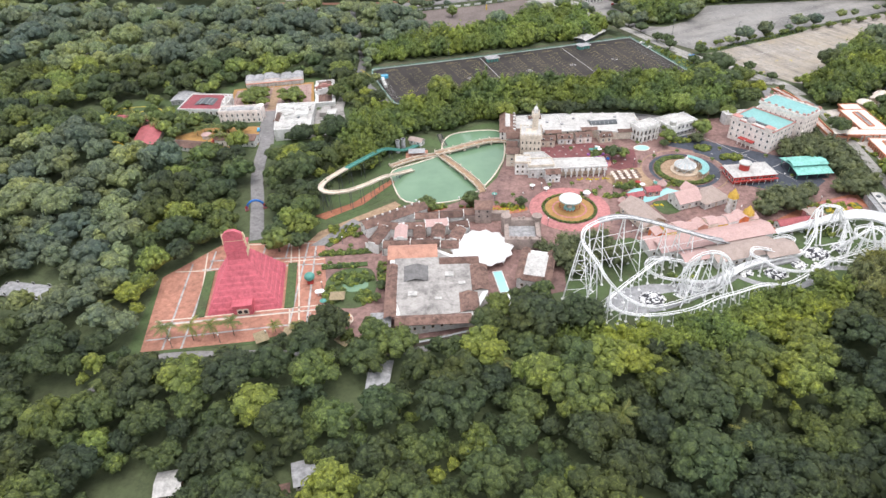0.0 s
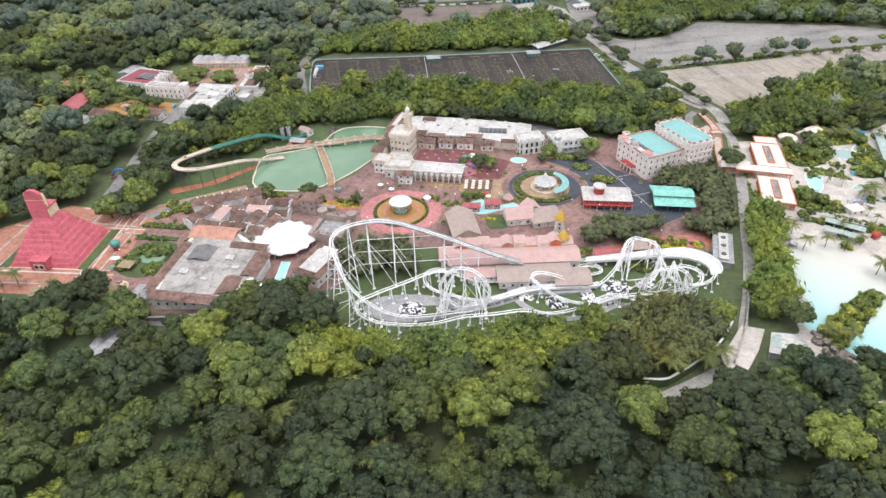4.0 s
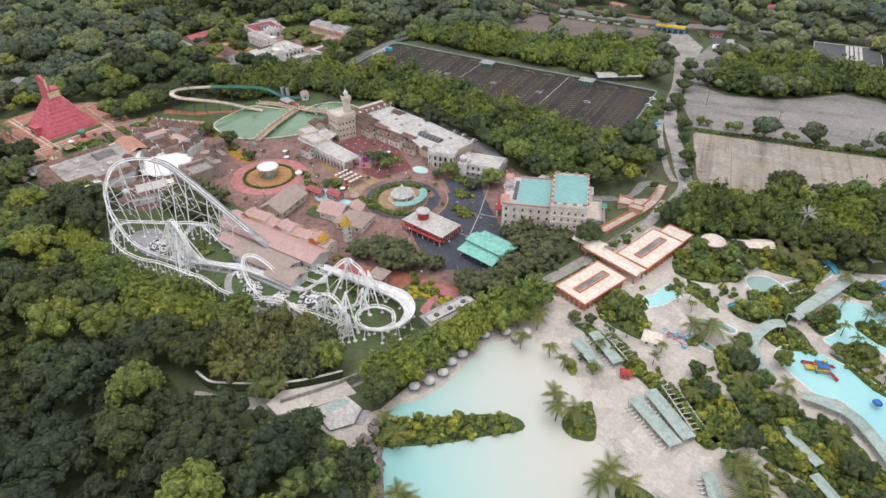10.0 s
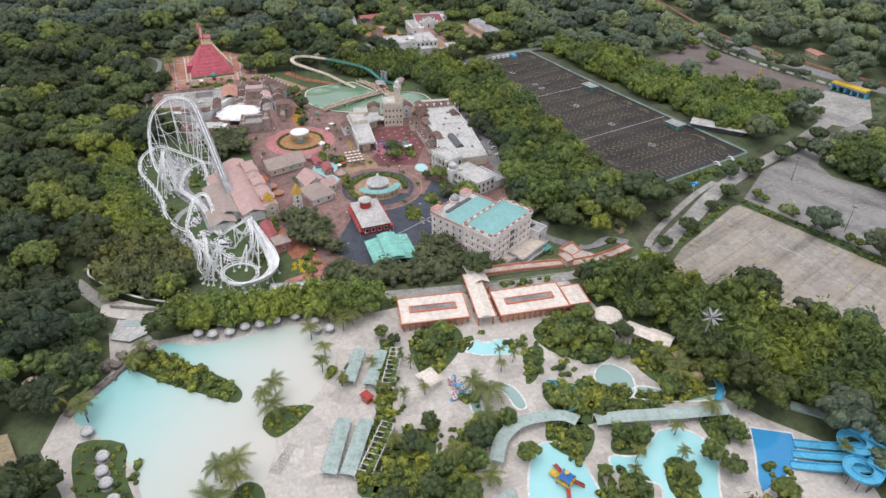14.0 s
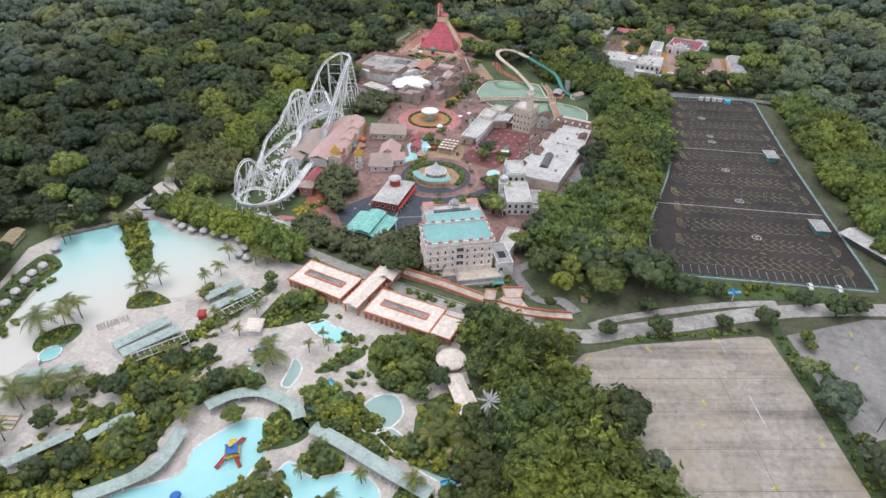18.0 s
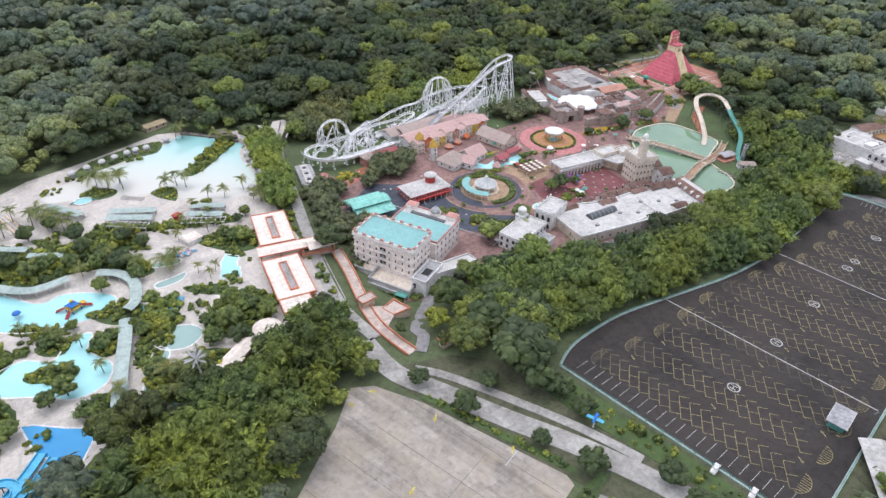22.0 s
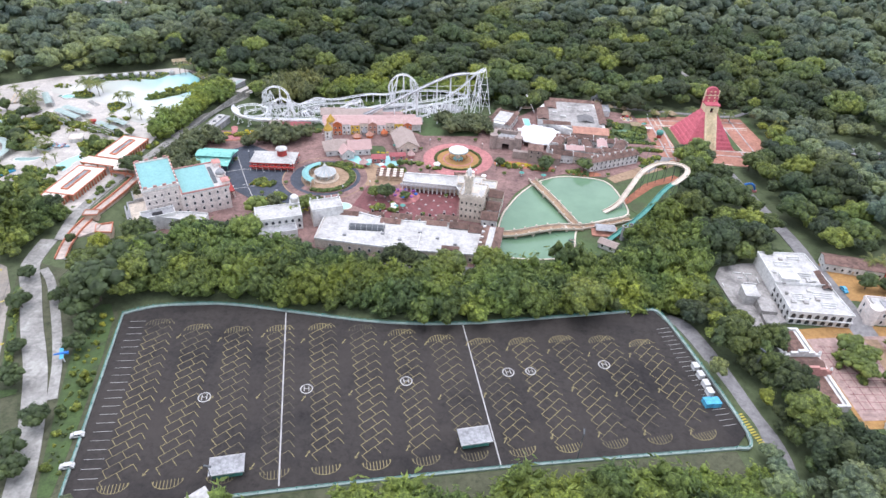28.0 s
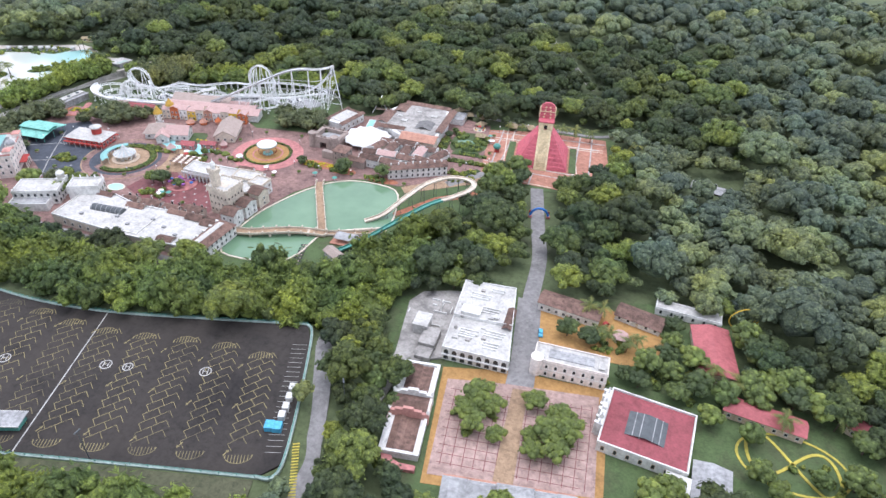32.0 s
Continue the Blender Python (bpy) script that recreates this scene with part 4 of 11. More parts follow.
def helipad(x, y, r):
    pad = thing("landing_mark", "white painted circle with a letter H on asphalt", "road marking", (x, y, 0.114), -163, "landing marks", kind="structure")
    bm = bmesh.new()
    o, i = ring(0, 0, r, n=28), ring(0, 0, r - 0.45, n=28)
    for k in range(28):
        j = (k + 1) % 28
        bm.faces.new([bm.verts.new((*p, 0)) for p in (o[k], o[j], i[j], i[k])])
    part("circle", bm, "line_white", pad)
    cu = bpy.data.curves.new("letter", "FONT")
    cu.body, cu.size, cu.align_x, cu.align_y = "H", r * 1.5, "CENTER", "CENTER"
    cu.materials.append(M["line_white"])
    ob = new("letter", cu)
    ob.parent = pad
    ob.location = (0, 0, 0.004)
    ob.scale = (1, 1, 1)
    return pad


for hx, hy, hr in ((146.9, 508.8, 2.4), (111.3, 499.9, 2.4), (75, 491.1, 2.4), (36.2, 481.2, 2.4), (27.5, 479.5, 2.1), (-1.9, 471.9, 2.4)):
    helipad(hx, hy, hr)


def arrow(x, y, turn):
    bm = bmesh.new()
    strip(bm, (0, -1.2), (0, 0.6), 0.35, 0)
    bm.faces.new([bm.verts.new(p) for p in ((-0.7, 0.6, 0), (0.7, 0.6, 0), (0, 1.7, 0))])
    ob = part("arrow", bm, "line_yellow", lines)
    ob.matrix_basis = pose(x, y, 0.114, 0, 0, turn)


rng = random.Random(5)
for k in range(12):
    for f in (0.12, 0.55, 0.95):
        u = 172 - 16.6 * k - 20 * f
        arrow(u, 470 - 1.1 * k + (74 - 2.6 * k) * f + rng.uniform(-2, 2), 165 if k % 2 else -15)

ARROWS_B = ((276, 451, 30), (267, 449, 60), (252, 470, -40), (236, 494, 140), (302, 470, 30), (272, 492, -60), (275, 530, 120), (300, 515, 40), (230, 545, 60), (209, 545, 110), (283, 492, 200))
# pale streaks and joints of the overflow car park
lot_b = thing("parking_marking", "pale worn stripes and joints on streaked concrete", "road marking", kind="structure")
bm = bmesh.new()
jb = bmesh.new()
ax, ay = Vector((0.915, 0.404)), Vector((0.404, -0.915))
for k in range(11):
    a = Vector((232, 514)) + ax * (k * 16)
    n = 14
    for i in range(n):
        p, r = a + ay * (62 * i / n), a + ay * (62 * (i + 1) / n)
        if bool(inside(LOT_B, p.x, p.y)) and bool(inside(LOT_B, r.x, r.y)):
            strip(jb, p, r, 0.22, 0.107)
for k in range(1, 7):
    a = Vector((226, 514)) + ay * (k * 9.5)
    for i in range(26):
        p, r = a + ax * (i * 7.5), a + ax * (i * 7.5 + 7.5)
        if bool(inside(LOT_B, p.x, p.y)) and bool(inside(LOT_B, r.x, r.y)):
            if k == 3:
                strip(jb, p, r, 0.15, 0.108)
            if rng.random() < 0.05:
                strip(bm, p + ay * 2, r + ay * 2, 0.5, 0.11)
part("joint", jb, surface("dark_concrete_joint", (0.17, 0.155, 0.14), (0.1, 0.09, 0.08), 0.3, 2, 0.9, 0.9), lot_b)
part("stripe", bm, "line_white", lot_b)
for x, y, tn in ARROWS_B:
    bm2 = bmesh.new()
    strip(bm2, (0, -1.4), (0, 0.6), 0.5, 0)
    bm2.faces.new([bm2.verts.new(p) for p in ((-0.9, 0.6, 0), (0.9, 0.6, 0), (0, 2.0, 0))])
    part("arrow", bm2, "kerb_yellow", lot_b).matrix_basis = pose(x, y, 0.114, 0, 0, tn)
lot_c = thing("parking_marking", "faint white rows of stalls on grey asphalt", "road marking", kind="structure")
bm = bmesh.new()
for r_ in range(6):
    for i in range(60):
        p = Vector((214, 532)) + ax * (i * 3.3) - ay * (8 + r_ * 18)
        e = p - ay * 5 + ax * 2
        if bool(inside(LOT_C, p.x, p.y)) and bool(inside(LOT_C, e.x, e.y)):
            strip(bm, p, e, 0.16, 0.108)
part("stall_line", bm, "line_white", lot_c)


hatch = thing("lane_hatching", "yellow cross-hatched strip on the lane beside the car park", "road marking", kind="structure")
for k in range(22):
    f = k / 21
    c = Vector((-50.2, 490)).lerp(Vector((-59.5, 512)), f)
    bm = bmesh.new()
    strip(bm, c + Vector((-1.1, -0.5)), c + Vector((1.1, 0.5)), 0.62, float(height(c.x, c.y)) + 0.41)
    part("stripe", bm, "kerb_yellow", hatch)
# ---- walls and fences round the main car park ----
def fence(name, label, pts, z, h, gap, material, post=0.12, group="", rails=3, mesh_mat=None, slab=None):
    t = thing(name, label, "fence", group=group)
    P = smooth_loop(pts, 6, False) if len(pts) > 2 else pts
    P = [Vector(p) for p in P]
    run = [0.0]
    for a, b in zip(P, P[1:]):
        run.append(run[-1] + (b - a).length)

    def at(s):
        for i in range(len(P) - 1):
            if s <= run[i + 1] or i == len(P) - 2:
                k = (s - run[i]) / max(1e-6, run[i + 1] - run[i])
                return P[i].lerp(P[i + 1], k)
    n = max(1, int(run[-1] / gap))
    pm = bm_obj(boxes((-post, -post, 0, post, post, h)))
    zz = z if callable(z) else (lambda x, y: z)
    for i in range(n + 1):
        q = at(run[-1] * i / n)
        ob = part("post", pm, material, t)
        ob.location = (q.x, q.y, zz(q.x, q.y))
    for r in range(rails):
        hh = h * (r + 1) / rails - 0.06
        part("rail", tube([(*p, zz(p.x, p.y) + hh) for p in P], 0.07, 4), material, t)
    if slab:
        part("base_wall", ribbon(P, slab[0], zz(P[0].x, P[0].y) - 0.4, zz(P[0].x, P[0].y) + slab[1]), slab[2], t)
    return t


fence("car_park_fence", "sea-green steel fence on a low kerb along the car park", [(198, 470), (185, 463), (158, 458), (125, 459), (91, 460), (56, 456), (15, 446), (-27, 435)], 0.1, 1.5, 6, "green_paint", slab=(0.9, 0.5, "pale_green_roof"))
fence("car_park_fence", "sea-green steel fence along the car park's far kerb", [(173, 559), (161, 557), (105, 542), (37, 525), (-44, 507)], 0.1, 1.5, 6, "green_paint", slab=(0.9, 0.5, "pale_green_roof"))
fence("car_park_fence", "sea-green steel fence beside the entrance road", [(198, 470), (173, 559)], 0.1, 1.5, 6, "green_paint", slab=(0.7, 0.5, "pale_green_roof"))
fence("car_park_fence", "sea-green steel fence beside the old town lane", [(-27, 435), (-33, 444), (-50, 499), (-44, 507)], 0.1, 1.6, 5, "green_paint", slab=(1.0, 0.6, "pale_green_roof"))


def lot_hut(x, y, turn):
    t = thing("toilet_hut", "small concrete hut with a stained flat grey roof", "hut", (x, y, 0.1), turn, "car park huts")
    part("wall", boxes((-4.6, -2.6, 0, 4.6, 2.6, 2.9)), "green_paint", t)
    part("roof", boxes((-5.6, -3.4, 2.9, 5.6, 3.4, 3.25)), "grey_roof", t, "stained pale grey concrete slab")
    part("fascia", boxes((-5.65, 3.4, 2.8, 5.65, 3.5, 3.35), (-5.65, -3.5, 2.8, 5.65, -3.4, 3.35)), "white", t)
    for k in (-2.5, 0, 2.5):
        part("door", boxes((k - 0.5, 2.6, 0, k + 0.5, 2.66, 2.1)), "dark_metal", t)
    return t


lot_hut(127, 537.5, -163)
lot_hut(47.5, 515.5, -163)


def slim_hut(x, y, turn):
    t = thing("guard_hut", "long white hut with a sloping sheet roof on posts", "hut", (x, y, 0.1), turn)
    part("wall", boxes((-15, -4, 0, 15, 4, 3.0)), "dark_metal", t)
    part("roof", gable(-17, -6, 17, 6, 3.4, 1.3), "white_roof", t)
    for k in range(7):
        for s in (-5.6, 5.6):
            ob = part("post", boxes((-0.12, -0.12, 0, 0.12, 0.12, 3.0)), "dark_metal", t)
            ob.location = (-15.6 + k * 5.2, s, 0)
    return t


slim_hut(138, 563, 47)

# white barrier blocks and an orange wall along the highway
bar = thing("road_barrier", "white painted concrete barrier blocks along the highway", "barrier")
blk = bm_obj(boxes((-3.4, -0.5, 0, 3.4, 0.5, 1.0), (-3.4, -0.3, 1.0, 3.4, 0.3, 1.5)))
line = [Vector(p) for p in smooth_loop([(-130, 681), (-86, 675), (-50, 669), (-8, 669), (42, 679), (96, 698)], 5, False)]
for a, b in zip(line, line[1:]):
    m_ = (a + b) / 2
    part("block", blk, "white", bar).matrix_basis = pose(m_.x, m_.y, 0.0, 0, 0, math.degrees(math.atan2((b - a).y, (b - a).x)))
far_wall = part("roadside_wall", ribbon(smooth_loop([(-225, 717), (-124, 703), (-53, 696), (24, 709), (105, 738), (198, 792), (255, 823)], 5, False), 0.8, -0.3, 1.6), "tile_orange")
tagged(far_wall, "low faded orange wall along the far side of the highway", "wall", kind="structure")

# lamp masts of the car park
mast_mesh = bm_obj(tube([(0, 0, 0), (0, 0, 14)], [0.22, 0.1], 6))
head_mesh = bm_obj(boxes((-1.2, -0.25, 13.8, 1.2, 0.25, 14.2)))
for mx, my in ((128, 546), (12, 518), (-60, 470), (60, 560), (210, 560), (262, 548), (310, 560), (100, 600), (-90, 520)):
    t = thing("floodlight_mast", "tall thin grey floodlight mast with twin heads", "lamp post", (mx, my, 0.1), mx * 7 % 180, "lamp masts")
    part("mast", mast_mesh, "dark_metal", t)
    part("lamp_head", head_mesh, "dark_metal", t)

# ---- park paving ----
paving("temple_plaza", [(-131, 199), (-138, 250), (-115, 276), (-62, 276), (-52, 212), (-84, 203)], G, "plaza_temple", "terracotta paving round the temple", "plaza", 0.3)
bm = bmesh.new()
for a, b in (((-79, 275), (-69, 206)), ((-75, 275), (-65, 208)), ((-131, 215), (-54, 222)), ((-131, 218), (-55, 225)), ((-121, 269), (-112, 219)), ((-106, 275), (-63, 274)), ((-80, 259), (-60, 260)), ((-133, 254), (-115, 254))):
    strip(bm, a, b, 0.7, G + 0.035)
tagged(part("pale_joint", bm, "cream_wall"), "pale stone bands laid in the temple paving", "paving band", kind="structure")
MAIN = [(-62, 276), (-52, 206), (-20, 199), (18, 205), (30, 222), (56, 228), (60, 262), (96, 268), (112, 258), (165, 270), (200, 282), (236, 284), (243, 330), (246, 380), (238, 402), (224, 406), (172, 402), (140, 412), (46, 410), (46, 385), (43, 362), (34, 334), (22, 316), (4, 306), (-20, 306), (-30, 300)]
paving("main_plaza", MAIN, G + 0.02, "plaza", "dusty pink paving of the main plaza", "plaza", 0.3)
paving("service_lane", [(48, 409), (90, 408.5), (140, 406), (152, 402), (156, 410), (140, 416), (92, 421), (54, 421.5), (48, 416)], G + 0.035, "street", "grey worn service lane behind the long hall", "lane", 0.3)
paving("slate_plaza", [(203, 300), (160, 322), (154, 340), (160, 358), (146, 366), (160, 382), (176, 368), (196, 355), (212, 345), (222, 316)], G + 0.05, "plaza_blue", "blue-grey slate paving with pale joints", "plaza", 0.2)
paving("tiled_plaza", [(66, 340), (66, 370), (98, 374), (124, 362), (118, 330), (102, 342)], G + 0.05, "plaza_deep", "dark red tiled piazza with pale star marks", "plaza", 0.2)
paving("sandy_plaza", [(117, 306), (98, 324), (104, 336), (126, 338), (134, 316)], G + 0.055, "plaza_tan", "tan paving beside the carousel", "plaza", 0.2, rounded=4)
paving("path", [(-70, 276), (-66, 284), (-26, 312), (-22, 306), (-60, 276)], G + 0.04, "plaza_tan", "tan path along the lake", "path", 0.2)


def pale_lines(name, label, segs, w, z, material="line_white"):
    t = thing(name, label, "paving line", kind="structure")
    for a, b in segs:
        bm = bmesh.new()
        strip(bm, a, b, w, z)
        part("stripe", bm, material, t)


pale_lines("paving_stripe", "white stripes dividing the terracotta paving", [((-70, 205), (-70, 275)), ((-62, 208), (-66, 275)), ((-131, 206), (-54, 214)), ((-128, 216), (-56, 222)), ((-118, 262), (-58, 262)), ((-120, 255), (-60, 256)), ((-122, 200), (-126, 260)), ((-114, 200), (-117, 270)), ((-80, 262), (-80, 276)), ((-92, 262), (-92, 276))], 0.9, G + 0.012)
pale_lines("paving_stripe", "pale joints across the slate paving", [((197.6, 332.7), (187, 352)), ((187, 352), (171, 378)), ((197.6, 332.7), (206, 317)), ((197.6, 332.7), (178, 329)), ((197.6, 332.7), (212, 341)), ((187, 352), (204, 360)), ((187, 352), (176, 346)), ((196, 331.7), (199.2, 333.7)), ((185.4, 351), (188.6, 353))], 0.55, G + 0.062)
star = bm_obj(prism([(0.95 * (1 if k % 2 else 0.45) * math.cos(math.pi * k / 4), 0.95 * (1 if k % 2 else 0.45) * math.sin(math.pi * k / 4)) for k in range(8)], 0, 0.02))
stars = thing("paving_star", "small pale stars inlaid in the piazza", "paving inlay", kind="structure")
for i in range(7):
    for j in range(6):
        x, y = 70 + i * 7 + (j % 2) * 3, 345 + j * 5
        if bool(inside([(66, 340), (66, 370), (98, 374), (124, 362), (118, 330), (102, 342)], x, y)):
            ob = part("star", star, "line_white", stars)
            ob.location = (x, y, G + 0.06)
for x, y in ((184, 333), (162, 323), (198, 309), (170, 353), (190, 350)):
    ob = part("star", star, "line_white", stars)
    ob.location = (x, y, G + 0.066)

# red paths in the coaster garden
paving("path", [(170, 268), (200, 280), (232, 288), (236, 300), (226, 300), (200, 292), (172, 276)], G + 0.05, "plaza_red", "red path beside the flower beds", "path", 0.2)

# ---- lake, bridges and water ----
LAKE = [(-28, 331), (-20, 311), (4, 309), (20, 318), (31, 334), (38, 350), (41, 360), (43, 378), (40, 397), (14, 396), (4, 386), (0, 366), (-14, 356), (-29, 347)]
lk = part("lake_water", prism(smooth_loop(LAKE, 4), G - 0.4, G - 0.08), "lake")
tagged(lk, "still murky green lake below the footbridges", "lake", kind="structure")
edge = smooth_loop(LAKE + LAKE[:1], 4, False)
tagged(part("lake_kerb", ribbon(edge, 0.9, G - 0.5, G + 0.25), "cream_wall"), "pale kerb round the lake", "kerb", kind="structure")


def footbridge(name, label, line, width, z, arch=1.0):
    t = thing(name, label, "bridge")
    P = smooth_loop(line, 8, False)
    n = len(P)
    deck = bmesh.new()
    prev = None
    V = [Vector(p) for p in P]
    sides = ([], [])
    for i, p in enumerate(V):
        d = (V[min(i + 1, n - 1)] - V[max(i - 1, 0)]).normalized()
        s = Vector((-d.y, d.x)) * width / 2
        h = z + arch * math.sin(math.pi * i / (n - 1))
        row = [deck.verts.new((p.x + k * s.x, p.y + k * s.y, h + e)) for k, e in ((1, 0), (-1, 0), (-1, -0.5), (1, -0.5))]
        if prev:
            for k in range(4):
                deck.faces.new((prev[k], prev[(k + 1) % 4], row[(k + 1) % 4], row[k]))
        prev = row
        for k in (0, 1):
            sg = 1 - 2 * k
            sides[k].append((p.x + sg * s.x, p.y + sg * s.y, h))
    bmesh.ops.recalc_face_normals(deck, faces=deck.faces)
    part("deck", deck, "plaza_tan", t)
    pm = bm_obj(boxes((-0.25, -0.25, -0.2, 0.25, 0.25, 1.5), (-0.4, -0.4, 1.5, 0.4, 0.4, 1.7)))
    for sd in sides:
        par = bmesh.new()
        rows = []
        for i, a in enumerate(sd):
            e = Vector(sd[min(i + 1, len(sd) - 1)]) - Vector(sd[max(i - 1, 0)])
            w = Vector((-e.y, e.x, 0)).normalized() * 0.16
            rows.append([par.verts.new(Vector(a) + c) for c in (-w, w, w + Vector((0, 0, 0.95)), -w + Vector((0, 0, 0.95)))])
        for a, b in zip(rows, rows[1:]):
            for k in range(4):
                par.faces.new((a[k], b[k], b[(k + 1) % 4], a[(k + 1) % 4]))
        par.faces.new(rows[0])
        par.faces.new(rows[-1][::-1])
        part("parapet", par, "cream_wall", t)
        for i in range(0, len(sd), 4):
            ob = part("pier", pm, "cream_wall", t)
            ob.location = sd[i]
    legs = bm_obj(boxes((-0.6, -width / 2 + 0.3, 0, 0.6, width / 2 - 0.3, z + arch - G)))
    for i in range(6, n - 4, 6):
        ob = part("support", legs, "cream_wall", t)
        d = V[i] - V[i - 1]
        ob.matrix_basis = pose(V[i].x, V[i].y, G - 0.6, 0, 0, math.degrees(math.atan2(d.y, d.x)))
    return t


footbridge("footbridge", "long pale stone footbridge with balustrades over the lake", [(24, 318), (21, 326), (11, 345), (1, 364)], 4.2, G + 0.4, 1.6)
footbridge("footbridge", "pale stone footbridge curving towards the piazza", [(-2, 366), (10, 369), (22, 374), (34, 379), (46, 380)], 4.6, G + 0.6, 1.6)
footbridge("footbridge", "low pink footpath bridge along the lake's end", [(-30, 352), (-16, 360), (-2, 365)], 3.6, G + 0.2, 0.4)


def paddle_boat(x, y, turn):
    t = thing("boat", "small dark rowing boat moored at the quay", "boat", (x, y, G - 0.1), turn, "moored boats")
    bm = bmesh.new()
    rows = []
    for s, w, h in ((-1.7, 0.5, 0.5), (-0.9, 0.8, 0.45), (0.6, 0.8, 0.45), (1.5, 0.45, 0.52), (2.0, 0.06, 0.6)):
        rows.append([bm.verts.new(p) for p in ((s, -w, h), (s, -w * 0.6, 0), (s, w * 0.6, 0), (s, w, h))])
    for a, b in zip(rows, rows[1:]):
        for k in range(3):
            bm.faces.new((a[k], a[k + 1], b[k + 1], b[k]))
    bm.faces.new(rows[0])
    part("hull", bm, "dark_metal", t)
    part("seat", boxes((-0.9, -0.6, 0.3, -0.5, 0.6, 0.36), (0.3, -0.6, 0.3, 0.7, 0.6, 0.36)), "tan_wall", t)


for k in range(7):
    paddle_boat(4 - k * 0.5, 378 + k * 2.6, 15)


# ---- pools ----
def pool(name, outline, z, material, label, rim="white", sharp=False):
    o = list(outline) if sharp else smooth_loop(outline, 5)
    ob = tagged(part(name, prism(o, z - 0.3, z), material), label, "pool", kind="structure")
    tagged(part("pool_rim", ribbon(o + o[:1], 0.7, 0.0, z + 0.07), rim), "pale rounded rim of the pool", "pool rim", kind="structure")
    return ob


pool("pool_water", [(398, 332), (386, 327), (370, 342), (360, 340), (346, 346), (341, 353), (346, 361), (356, 362), (371, 361), (388, 351)], 0.17, "pool", "bright turquoise children's pool with a play frame")
pool("pool_water", [(352, 371), (354, 381), (347, 392), (350, 402), (360, 405), (372, 398), (385, 391), (386, 381), (376, 376), (366, 381), (360, 371)], 0.17, "pool", "winding bright turquoise lagoon pool")
pool("pool_water", [(293, 340.5), (288, 344.5), (288.6, 348), (289.6, 347.8), (290.4, 352.5), (289.4, 352.8), (290.8, 360.5), (299.5, 358.5), (296.5, 346)], 0.17, "pool", "small straight-sided turquoise pool by the terrace", sharp=True)
pool("pool_water", [(354, 422.5), (360, 434.5), (366, 432), (373, 424), (377, 410), (373, 411), (364, 417)], 0.17, "pool_deep", "deep blue landing pool under the water slides", sharp=True)
pool("pool_water", [(323, 381.5), (316, 384), (313.5, 390), (319, 395.5), (326, 395), (331, 391), (331, 385)], 0.15, "pond", "cloudy grey-teal ornamental pond")
pool("pool_water", [(331, 391), (337, 404), (340, 420), (336, 424), (333, 408), (327, 396)], 0.14, "pond", "cloudy teal stream between plants")
pool("pool_water", [(312, 346.5), (314, 351), (319, 353), (325, 353), (325, 349.5), (318, 348)], 0.15, "pond", "pale teal channel among palms")
pool("pool_water", [(312.5, 335), (323, 334), (324, 337), (316, 338.5), (313, 338)], 0.15, "pond", "narrow pale teal channel")


# ---- houses ----
WINDOWS = {}


def window_mesh(w, h, frame_mat, arched=False):
    """The frame and the set-back pane of a window, outer face to -y."""
    key = (w, h, frame_mat, arched)
    if key not in WINDOWS:
        r = w / 2
        if arched:
            pts = [(-r, 0), (r, 0)] + [(r * math.cos(a), h - r + r * math.sin(a)) for a in [math.pi * k / 6 for k in range(7)]]
        else:
            pts = [(-r, 0), (r, 0), (r, h), (-r, h)]
        out = [(x * (1 + 0.3 / w), (z - h / 2) * (1 + 0.3 / h) + h / 2) for x, z in pts]
        n = len(pts)
        bm = bmesh.new()
        a, b, c, d = ([bm.verts.new((x, y, z)) for x, z in line] for line, y in ((out, -0.16), (pts, -0.16), (pts, 0.0), (out, 0.0)))
        for i in range(n):
            j = (i + 1) % n
            for p, q in ((a, b), (b, c), (d, a)):
                bm.faces.new((p[i], p[j], q[j], q[i]))
        bmesh.ops.recalc_face_normals(bm, faces=bm.faces)
        fm = bm_obj(bm)
        fm.materials.append(M[frame_mat])
        bm = bmesh.new()
        front = [bm.verts.new((x, -0.04, z)) for x, z in pts]
        back = [bm.verts.new((x, 0.0, z)) for x, z in pts]
        bm.faces.new(front)
        for i in range(n):
            j = (i + 1) % n
            bm.faces.new((front[j], front[i], back[i], back[j]))
        bmesh.ops.recalc_face_normals(bm, faces=bm.faces)
        pm = bm_obj(bm)
        pm.materials.append(M["glass"])
        WINDOWS[key] = (fm, pm)
    return WINDOWS[key]


def window(t, w, h, frame_mat, arched, place):
    fm, pm = window_mesh(w, h, frame_mat, arched)
    ob = part("window", fm, frame_mat, t)
    ob.matrix_basis = place
    part("pane", pm, "glass", ob)
    return ob


def put_windows(t, x0, y0, x1, y1, z0, faces, storey=3.4, size=(1.2, 1.7), frame="white", arched=False, sill=0.9):
    """Windows on the faces of a block: faces maps s, n, e, w to (rows, columns)."""
    for f, (rows, cols) in faces.items():
        L = (x1 - x0) if f in "sn" else (y1 - y0)
        cx, cy = (x0 + x1) / 2, (y0 + y1) / 2
        for r in range(rows):
            for c in range(cols):
                u = -L / 2 + L * (c + 0.5) / cols
                z = z0 + sill + r * storey
                place = {"s": pose(cx + u, y0, z), "n": pose(cx + u, y1, z, 0, 0, 180), "e": pose(x1, cy + u, z, 0, 0, 90), "w": pose(x0, cy + u, z, 0, 0, -90)}[f]
                window(t, size[0], size[1], frame, arched, place)


